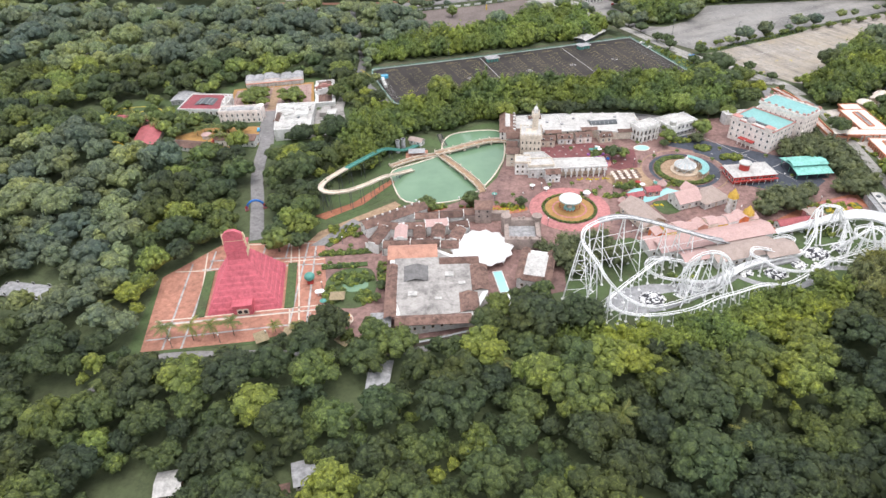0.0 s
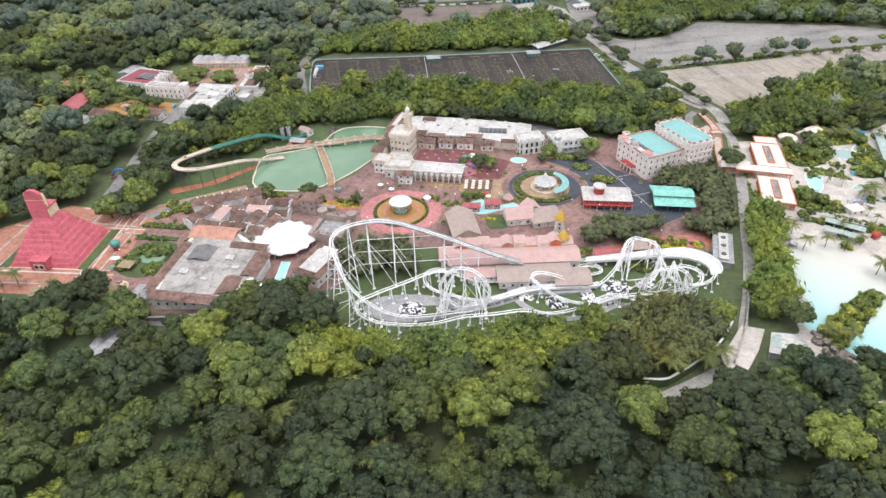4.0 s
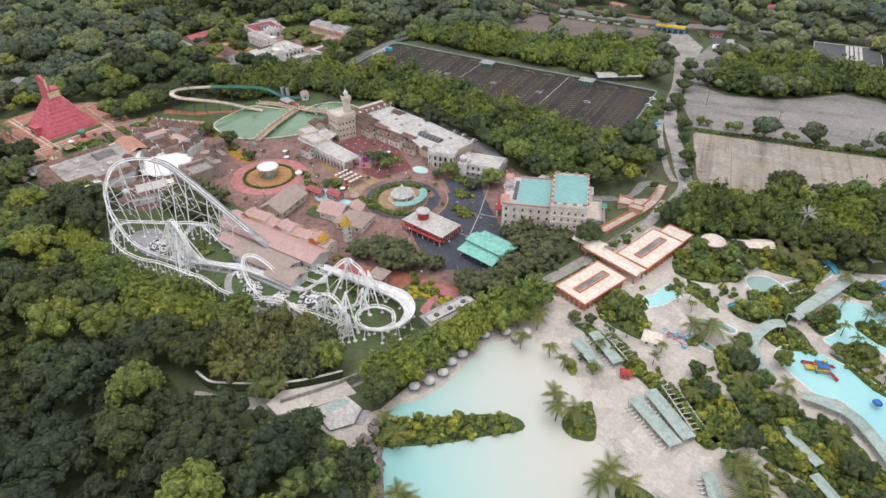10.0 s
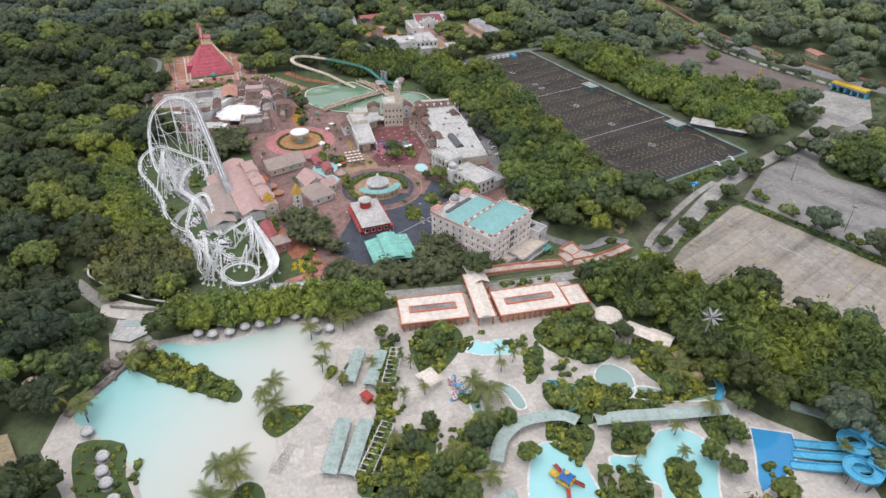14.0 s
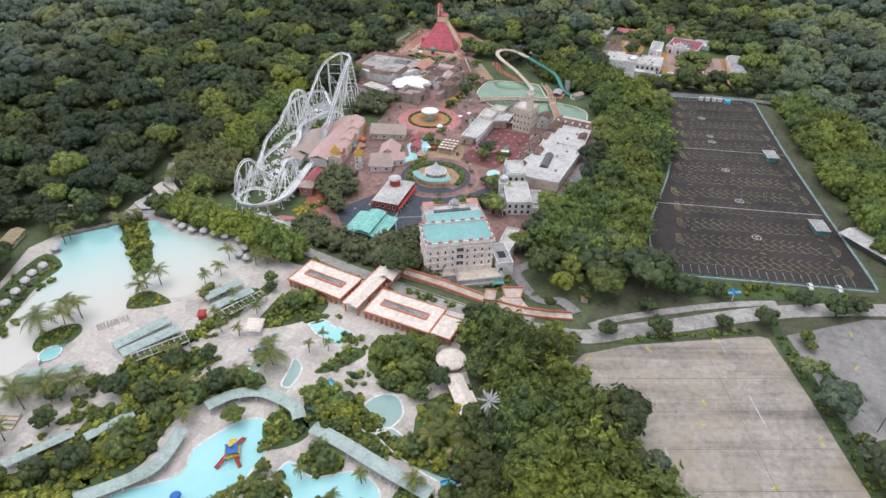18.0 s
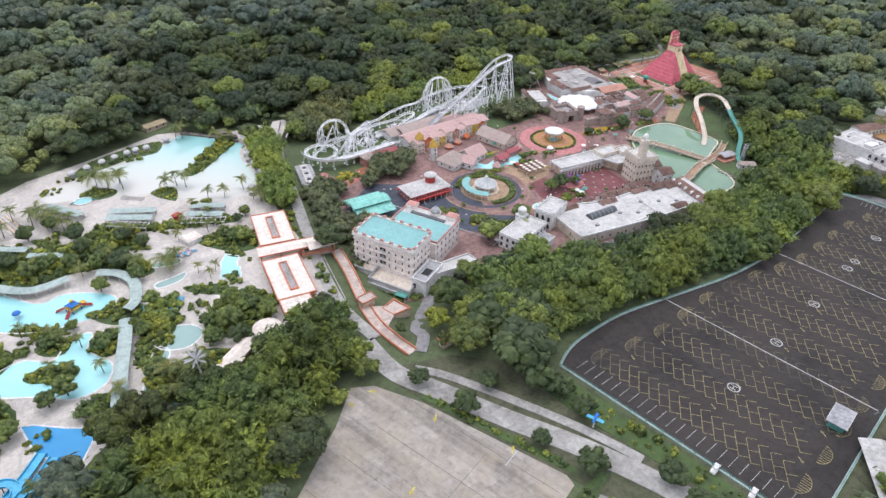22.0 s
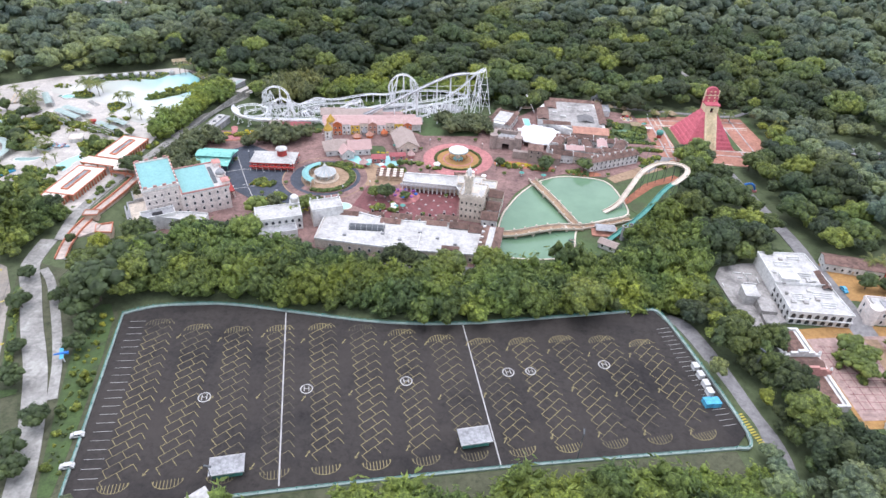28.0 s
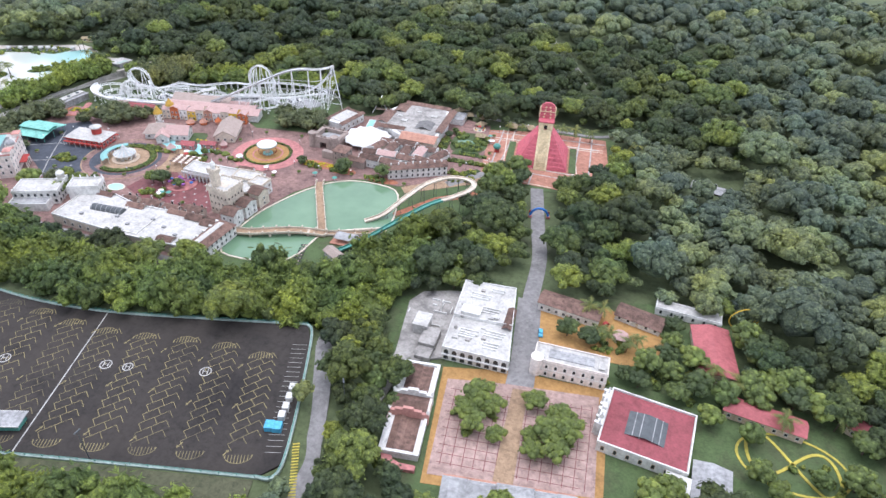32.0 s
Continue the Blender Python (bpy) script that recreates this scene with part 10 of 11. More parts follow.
for k, (x, y, w, d, h, tn, roof, lab) in enumerate(((144, 712, 10, 7, 3.4, 20, "red_roof", "red-roofed stall row by the gate"), (350, 742, 26, 14, 5, 26, "pale_green_roof", "grey sheet warehouse near the highway"), (120, 838, 26, 11, 6, 32, "red_roof", "white house with a red roof beyond the highway"), (152, 826, 24, 11, 6, 32, "red_roof", "second white house with a red roof beyond the highway"), (30, 735, 16, 9, 4, -4, "tile_orange", "orange-roofed house beyond the highway"), (-150, 735, 18, 10, 4, 8, "white_roof", "white house beyond the highway"),
                                                  (-98, 134, 8, 9, 3, 8, "white_roof", "small white-roofed house in the forest"), (-52, 136, 7, 9, 3, 14, "grey_roof", "small grey-roofed house in the forest"), (-60, 128, 8, 6, 3, 10, "tile", "small brown shed in the forest"), (-28, 178, 8, 16, 3, -6, "grey_roof", "grey service building in the forest"), (-200, 243, 26, 9, 1.2, -12, "grey_roof", "pale concrete slab in a clearing"), (270, 185, 6, 5, 3, 20, "tan_wall", "small tan hut at the forest edge"), (300, 182, 14, 6, 3, 25, "thatch", "long thatched shed behind the pool"))):
    pitched_house("shed", lab, (x, y, float(height(x, y))), tn, w, d, h, "white" if k % 2 else "tan_wall", roof, 1.2, category="shed", door=False, cols=3)
wh = thing("warehouse", "broad dark flat-roofed warehouse with a white skylight band", "warehouse", (247, 724, 0.0), 18)
part("wall", boxes((-24, -22, 0, 24, 22, 5.0)), "white", wh)
part("roof", boxes((-24.3, -22.3, 5.0, 24.3, 22.3, 5.3)), "dark_metal", wh, "dark grey sheet roof")
parapet(wh, -24.4, -22.4, 24.4, 22.4, 4.8, 0.9, 0.4, "white")
for k in range(4):
    part("skylight", boxes((-1 + k * 3.2, -18, 5.3, 1.2 + k * 3.2, 19, 6.0)), "white_roof", wh, "white roof light")
part("forecourt_wall", boxes((-24, -26, 0, 24, -25.5, 1.6)), "white", wh)
put_windows(wh, -24, -22, 24, 22, 0.6, {"s": (1, 9), "w": (1, 8)}, 3, (2.2, 2.4), "dark_metal")
of = thing("ticket_office", "low office with a dark roof and white front by the entrance", "building", (163, 684, 0.05), 22)
part("wall", boxes((-8, -14, 0, 8, 14, 4.2)), "white", of)
part("roof", boxes((-8.4, -4, 4.2, 2.5, 14.4, 4.5)), "dark_metal", of, "dark sheet roof")
part("roof", boxes((2.5, -4, 4.2, 8.4, 14.4, 4.4)), "pale_green_roof", of, "pale green sheet roof")
part("canopy", boxes((-6, -14.4, 4.2, 8.4, -4, 4.6)), "white_roof", of, "white front canopy")
put_windows(of, -8, -14, 8, 14, 0.5, {"s": (1, 4), "w": (1, 7), "e": (1, 7)}, 3, (1.6, 1.6), "dark_metal")
rv = random.Random(21)
for k in range(34):
    x, y = (rv.uniform(406, 460), rv.uniform(-120, 56)) if k < 30 else (rv.uniform(-330, -240), rv.uniform(560, 640))
    pitched_house("village_cottage", "small tin-roofed cottage in the far village", (x, y, float(height(x, y))), rv.uniform(0, 180), rv.uniform(7, 13), rv.uniform(6, 9), 2.8, "tan_wall", ("white_roof", "grey_roof", "white_roof")[k % 3], 1.0, cols=0, group="far village", door=False)
for x, y in ((55, 660), (70, 640)):
    gp = thing("goal_post", "yellow goal post on the bare field", "goal", (x, y, 0.1), 20, "goal posts")
    part("post", boxes((-0.5, -0.5, 0, 0.5, 0.5, 5)), "yellow", gp)


def car(x, y, z, turn, paint, label, van=False):
    t = thing("parked_van" if van else "parked_car", label, "car", (x, y, z), turn, "parked cars")
    h = 1.0 if van else 0.75
    bm = bmesh.new()
    sec = [(-2.3, 0.35), (-2.3, 1.0), (-1.9, 1.1), (-1.4, 1.05 + h), (0.6, 1.1 + h), (1.3, 1.15), (2.2, 0.95), (2.35, 0.35)]
    L = [bm.verts.new((a, -0.92 if b < 1.3 else -0.78, b)) for a, b in sec]
    R = [bm.verts.new((a, 0.92 if b < 1.3 else 0.78, b)) for a, b in sec]
    for k in range(8):
        j = (k + 1) % 8
        bm.faces.new((L[k], L[j], R[j], R[k]))
    bm.faces.new(L[::-1])
    bm.faces.new(R)
    bmesh.ops.recalc_face_normals(bm, faces=bm.faces)
    part("body", bm, paint, t)
    part("windscreen", boxes((0.72, -0.7, 1.25, 0.95, 0.7, 1.0 + h * 0.8)), "glass", t)
    part("side_glass", boxes((-1.2, -0.9, 1.2, 0.6, -0.84, 0.95 + h), (-1.2, 0.84, 1.2, 0.6, 0.9, 0.95 + h)), "glass", t)
    rm = bm_obj(tube([(0, -0.14, 0), (0, 0.14, 0)], 0.2, 8))
    wh = bm_obj(tube([(0, -0.12, 0), (0, 0.12, 0)], 0.36, 10))
    for a in (-1.45, 1.45):
        for b in (-0.88, 0.88):
            o = part("wheel", wh, "black", t)
            o.location = (a, b, 0.36)
            part("rim", rm, "grey_roof", o, "grey wheel rim")


for x, y, tn, p, nm, v in ((94, 417.5, 12, "white", "white", True), (108, 416, 80, "white", "white", True), (116, 415.5, 84, "white", "white", False), (70, 411.5, 5, "grey_roof", "grey", False), (84, 418, 85, "dark_metal", "dark", False), (126, 414.5, 80, "white", "white", False), (100, 410.5, 4, "dark_metal", "dark", False), (122, 409.5, 2, "grey_roof", "grey", False), (-106, 396, 100, "slide_blue", "blue", False), (-122, 405, 100, "slide_blue", "blue", False), (-148, 391, 60, "red_paint", "red", True), (-92, 408, 10, "red_paint", "red", False), (182, 531, 18, "white", "white", False), (178.5, 543, 18, "white", "white", False), (262, 640, 20, "yellow", "yellow", False), (190, 650, 60, "white", "white", False), (182, 660, 60, "red_paint", "red", False)):
    car(x, y, (G + 0.1 if 60 < x < 135 and y < 422 else float(height(x, y)) + (0.35 if x > 0 else 0.4)), tn, p, "%s %s parked on the paving" % (nm, "van" if v else "car"), v)
bx = bm_obj(boxes((-1.4, -1.1, 0, 1.4, 1.1, 2.0), (-1.5, -1.2, 2.0, 1.5, 1.2, 2.15)))
for k, (x, y) in enumerate(((-38, 469), (-39, 473.5), (-40, 478), (-40.5, 482), (-41.5, 487), (-38.5, 487.5))):
    o = thing("vending_cart", "small white vending cart parked by the fence", "cart", (x, y, 0.1), 105, "vending carts")
    part("body", bx, "white", o) if k < 4 else part("cabin", bm_obj(boxes((-1.8, -1.5, 0, 1.8, 1.5, 2.2))), "slide_blue", o)
bs = thing("plane_slide", "small blue and white aeroplane-shaped roadside sign", "sign", (206, 499, 0.2), 30)
part("pole", lathe([(0.3, 0), (0.2, 4)], 8), "white", bs)
part("body", tube([(-2.5, 0, 4.2), (2.5, 0, 4.8)], [0.7, 0.3], 8), "blue", bs)
part("wing", boxes((-0.8, -3, 4.3, 0.6, 3, 4.5)), "slide_blue", bs)
cn = thing("canal_channel", "narrow concrete drain beside the service road", "drain", (0, 0, 0))
part("wall", ribbon(smooth_loop([(225, 204), (232, 222), (239, 250), (245, 300), (252, 350), (256, 400)], 5, False), 0.5, -6, 0.2), "road", cn)


# ---- single trees, palms and shrubs ----
def tree_kinds():
    kinds = []
    for k in range(12):
        tone = 0.24 + 0.075 * (k % 8)
        v, q, t = crown(100 + k, 20, 0.3, 13, 0.068, 0.7 if k % 3 else 0.9)
        me = foliage_mesh("crown", [((v, q, t), 0, 0, 0.55, 1.0, 1.05, 0.0, tone)], "forest" if k % 4 else "hedge")
        if k > 7:
            me = foliage_mesh("crown", [(plume(60 + k + m, 210, 0.13), 0.35 * math.cos(m * 2.1), 0.35 * math.sin(m * 2.1), 0.15, 0.85, 0.95, m * 1.3, 0.12 + 0.17 * m) for m in range(3)], "casuarina" if k < 10 else "hedge")
        bm = bmesh.new()
        tube([(0, 0, -0.05), (0.02, 0.01, 0.4), (0.0, 0.02, 0.85)], [0.075, 0.055, 0.04], 6, bm)
        for a in range(4):
            c, s = math.cos(a * 1.57 + k), math.sin(a * 1.57 + k)
            tube([(0, 0, 0.45), (0.22 * c, 0.22 * s, 0.75), (0.42 * c, 0.42 * s, 1.0)], [0.035, 0.025, 0.012], 5, bm)
        tm = bm_obj(bm)
        tm.materials.append(M["bark"])
        kinds.append((tm, me))
    return kinds


TREES = tree_kinds()
tree_rng = random.Random(33)


def tree(x, y, r, label="broad leafy green tree with a rounded uneven crown", z=None, kind=None, tall=1.0):
    k = tree_rng.randrange(8) if kind is None else kind
    t = thing("tree", label, "tree", (x, y, (float(height(x, y)) if z is None else z)), tree_rng.uniform(0, 360), "single trees")
    t.scale = (r, r, r * tall)
    part("trunk", TREES[k][0], "bark", t)
    part("crown", TREES[k][1], "forest", t)
    return t


for x, y, r in ((107, 352, 5.5), (151, 381, 5), (143, 364, 3.2), (172, 378, 5.5), (166, 370, 4.5), (211, 346, 4), (217, 352, 6.5), (226, 346, 5), (229, 352, 6), (234, 362, 5.5), (240, 372, 5), (179, 291, 8), (188, 288, 8), (172, 284, 6.5), (196, 295, 7), (184, 298, 6), (223, 303, 5.5), (230, 300, 7.5), (233, 312, 6), (236, 320, 8.5), (239, 333, 8), (240, 346, 8), (236, 331, 5.5), (238, 308, 8), (226, 342, 7), (84, 247, 7), (70, 246, 6.5), (58, 248, 6.5), (76, 252, 5.5), (62, 240, 5), (105, 313, 2.6), (110, 318, 2.4),
                (-84, 268, 7.5), (-74, 270, 5.5), (-114, 280, 6.5), (-88, 276, 6), (-30, 234, 3), (-32, 226, 2.6), (48, 262, 4), (52, 258, 3.6), (204, 302, 5), (62, 258, 7), (56, 252, 6), (113, 352, 4.5), (147, 371, 5.5), (172, 379, 6.5), (219, 344, 4), (229, 353, 7), (230, 371, 7), (-8, 300, 5.5), (16, 303, 5.5), (77, 260, 7.5), (69, 256, 6), (96, 352, 3.5), (44, 302, 3.5), (198, 402, 6), (186, 404, 6)):
    if (x > 165 and y < 375) or (45 < x < 90 and 236 < y < 265):
        tree(x, y, r, "soft olive-green feathery tree beside the plaza", z=G, kind=8 + int(x) % 2)
    else:
        tree(x, y, r, z=G)
for x, y, r in ((285, 330, 5.5), (282, 334, 4.5), (290, 327, 4), (294, 384, 6), (299, 378, 5), (288, 392, 5), (303, 392, 6), (310, 386, 4.5), (302, 402, 5), (311, 397, 5), (291, 297, 3), (297, 293, 2.6), (333, 405, 5.5), (356, 415, 5), (346, 424, 5), (362, 402, 5), (368, 405, 4.5), (345, 378, 4), (349, 384, 4.5), (331, 343, 4.5), (336, 332, 6), (342, 318, 5), (333, 310, 5), (325, 318, 4), (350, 312, 5), (352, 300, 5.5), (345, 328, 5), (355, 322, 5), (365, 316, 5.5), (372, 322, 5), (380, 312, 6), (388, 304, 5), (395, 296, 5), (372, 290, 5), (362, 284, 4.5), (352, 290, 4), (366, 372, 5), (358, 366, 3), (388, 366, 5), (394, 352, 6), (398, 364, 5), (392, 376, 5.5), (402, 380, 6), (384, 402, 5.5), (392, 396, 6), (398, 410, 6), (380, 414, 5), (340, 430, 5), (334, 380, 4), (328, 364, 4.5), (276, 311, 3.4), (281, 315, 3), (346, 345, 4.5)):
    if int(x + y) % 3 == 0:
        tree(x, y, r * 0.84, "light green feathery tree in the pool garden", z=D, kind=10 + int(x) % 2)
    else:
        tree(x, y, r * 0.86, z=D, tall=1.12)
for x, y, r in ((-186, 418, 6), (-196, 420, 6), (-178, 424, 5), (-190, 432, 5), (-204, 436, 5), (-176, 396, 5), (-184, 404, 6), (-226, 448, 4), (-238, 446, 6), (-244, 428, 6), (-160, 490, 6), (-170, 486, 6), (-183, 478, 6), (-200, 468, 5.5), (-96, 386, 4.5), (-78, 388, 6), (-66, 390, 5), (-50, 420, 5), (-56, 434, 5), (-208, 418, 6), (-230, 416, 7), (-222, 406, 7), (-212, 396, 7), (-206, 384, 7), (-196, 366, 6), (-150, 498, 5), (-100, 500, 5), (-133, 402, 5), (-142, 404, 5), (-166, 412, 6), (-174, 404, 5), (-158, 420, 4), (-164, 422, 4.5), (-176, 414, 5), (-177, 384, 4.5), (-206, 412, 6.5), (-214, 408, 7), (-222, 414, 6.5), (-176, 470, 6), (-170, 474, 6), (-206, 452, 5), (-212, 458, 4.5), (-62, 446, 5), (-66, 456, 5.5), (-64, 464, 5), (-72, 482, 5)):
    tree(x, y, r, z=T0)
for x, y, r in ((-106, 450, 6.5), (-112, 453, 5), (-103, 456, 5), (-106, 462, 5.5), (-116, 465, 4), (-126.5, 445, 5), (-137, 450, 5.5), (-141, 456, 6), (-134, 458, 6), (-137, 465, 5.5), (-130, 467, 4.5), (-128, 461, 3.5)):
    tree(x, y, r, "pale olive-green spreading tree in the town square", z=T0, kind=7, tall=0.85)
for x, y, r in ((240, 193, 6), (255, 200, 5), (253, 190, 6), (266, 195, 6), (232, 182, 6.5), (274, 204, 5), (214, 174, 6.5), (222, 180, 6), (207, 170, 6), (244, 184, 6), (262, 186, 6), (218, 166, 7)):
    tree(x, y, r, "leafy dark green tree beside the wave pool", kind=int(x) % 2)
big = ((213, 473, 7.5), (207, 481, 5), (195, 445, 9), (203, 434, 9), (205, 492, 4.5), (199, 540, 5.5), (180, 590, 6), (170, 612, 6), (212, 463, 12), (213, 441, 9), (206, 448, 8), (250, 453, 4), (241, 472, 5), (226, 496, 3.6), (217.5, 512, 5.2), (228, 466, 4), (198, 528, 5), (193, 548, 5), (186, 572, 6))
for x, y, r in big:
    tree(x, y, r, "large spreading dark green shade tree by the road", kind=1 + int(x) % 2)
for k in range(14):
    x, y = 222 + k * 16.2, 527 + k * 5.0
    tree(x, y, tree_rng.uniform(2.5, 3.0), "clipped round olive-green tree in the car park row", kind=6, tall=1.15)
    tree(x + 4.6, y + 1.5, tree_rng.uniform(2.3, 2.8), "clipped round olive-green tree in the car park row", kind=7, tall=1.15)
for x, y, r in ((20, 640, 6), (70, 604, 6), (84, 612, 5.5), (44, 598, 5), (-10, 630, 5), (-20, 650, 6), (130, 634, 5), (138, 640, 5), (150, 596, 5)):
    tree(x, y, r)


def frond_mesh(seed):
    rg = random.Random(seed)
    bm = bmesh.new()
    n = 9
    spine = []
    for i in range(n + 1):
        f = i / n
        spine.append(Vector((f * 1.0, 0, 0.42 * f - 0.78 * f * f)))
    for side in (-1, 1):
        for i in range(n):
            w = 0.30 * math.sin(math.pi * min(1, (i + 1.2) / (n + 0.8))) + 0.03
            a, b = spine[i], spine[i + 1]
            tip = a.lerp(b, 0.9) + Vector((0.12, side * w, -0.12 - rg.uniform(0, 0.06)))
            bm.faces.new([bm.verts.new(p) for p in (a, b, tip)])
    me = bm_obj(bm)
    at = me.attributes.new("tone", "FLOAT", "POINT")
    at.data.foreach_set("value", [0.25 + 0.12 * (seed % 4)] * len(me.vertices))
    me.materials.append(M["palm"])
    return me


FRONDS = [frond_mesh(k) for k in range(4)]
PALM_TRUNK = bm_obj(tube([(0, 0, -0.02), (0.03, 0.01, 0.5), (0.05, 0.02, 1.0)], [0.032, 0.022, 0.02], 6))
PALM_TRUNK.materials.append(M["bark"])


def palm(x, y, h, spread, z=None, n=11, tone=None):
    t = thing("palm_tree", "slender palm tree with drooping feathery fronds", "palm", (x, y, float(height(x, y)) if z is None else z), tree_rng.uniform(0, 360), "palm trees")
    tr = part("trunk", PALM_TRUNK, "bark", t)
    tr.scale = (h, h, h)
    k0 = tree_rng.randrange(4) if tone is None else tone
    for k in range(n):
        o = part("frond", FRONDS[k0 if k % 3 else (k0 + 1) % 4], "palm", t)
        o.matrix_basis = pose(0.05 * h, 0.02 * h, h, 0, -tree_rng.uniform(-18, 42), 360 * k / n + tree_rng.uniform(-12, 12)) @ Matrix.Scale(spread * tree_rng.uniform(0.8, 1.15), 4)
    return t


PALMS = [(339, 248, 8, 7.5), (328, 250, 8, 5), (327, 256, 8.5, 5), (334, 255, 8, 5), (297, 269, 8, 4.6), (306, 268, 7, 4.8), (301, 265, 8.5, 4.6), (367, 269, 5, 6.5), (361, 277, 5, 6.5), (357, 286, 5, 6.5), (284, 196, 9, 5.5), (318, 341, 6, 7), (281, 288, 6, 3.6), (289, 286, 6, 3.4), (270, 284, 7, 4), (313, 337, 6, 5), (331, 336, 7, 4.5), (324, 412, 6, 5), (318, 408, 6, 4.5), (329, 410, 6, 5), (270, 220, 7, 4.5), (287, 205, 8, 4.5), (291, 206, 8, 4), (262, 222, 6, 4), (352, 330, 6, 4), (340, 322, 6, 4), (330, 305, 6, 4), (372, 318, 6, 4), (346, 412, 6, 4), (262, 306, 6, 4.2), (265, 301, 6, 4.2), (268, 297, 6, 4), (259, 285, 6, 4), (262, 292, 6, 3.6), (245, 231, 6, 4), (327, 420, 5, 4.5), (354, 285, 7, 4), (364, 282, 7, 4), (370, 276, 8, 4), (378, 270, 8, 4), (298, 292, 5, 2.6), (306, 305, 5, 2.6), (293, 304, 5, 2.6), (310, 320, 5, 2.6), (311, 312, 5, 2.4), (296, 318, 5, 2.4), (326, 424, 5, 4), (334, 424, 4, 4), (312, 430, 5, 4), (356, 378, 6, 2.6), (362, 374, 6, 2.6), (366, 368, 6, 2.4), (371, 364, 6, 2.6), (376, 362, 6, 2.4), (360, 392, 6, 2.6), (366, 389, 6, 2.6), (350, 396, 6, 3), (372, 443, 6, 3.4), (300, 352, 5, 2.4), (303, 356, 5, 2.4), (307, 350, 5, 2.4), (262, 300, 6, 3.2), (382, 282, 7, 3.8), (390, 274, 7, 3.8),
         (-121, 206, 8, 5), (-110, 205, 8, 5), (-101, 206, 8, 5), (-93, 207, 8, 5), (-75, 208, 5, 3.5), (-66, 208, 5, 3.2), (-152, 218, 10, 5.5), (-150, 402, 7, 4), (-146, 400, 7, 3.6), (-192, 410, 8, 5), (-201, 414, 8, 5), (-216, 427, 8, 5), (-146, 386, 7, 4.5), (-140, 387, 7, 4.5), (-158, 404, 6, 4), (-162, 400, 6, 4), (-236, 420, 8, 5),
         (214, 202, 8, 5.5), (220, 206, 8, 5.5), (200, 197, 9, 5.5), (207, 203, 9, 5.5), (120, 170, 9, 5), (60, 150, 10, 6), (100, 138, 10, 6), (-20, 160, 10, 5.5), (20, 178, 9, 5), (150, 178, 9, 5), (-135, 175, 9, 5), (175, 160, 9, 5.5), (235, 180, 9, 5)]
for x, y, h, s in PALMS:
    palm(x, y, h, s, z=(D if x > 255 else None))


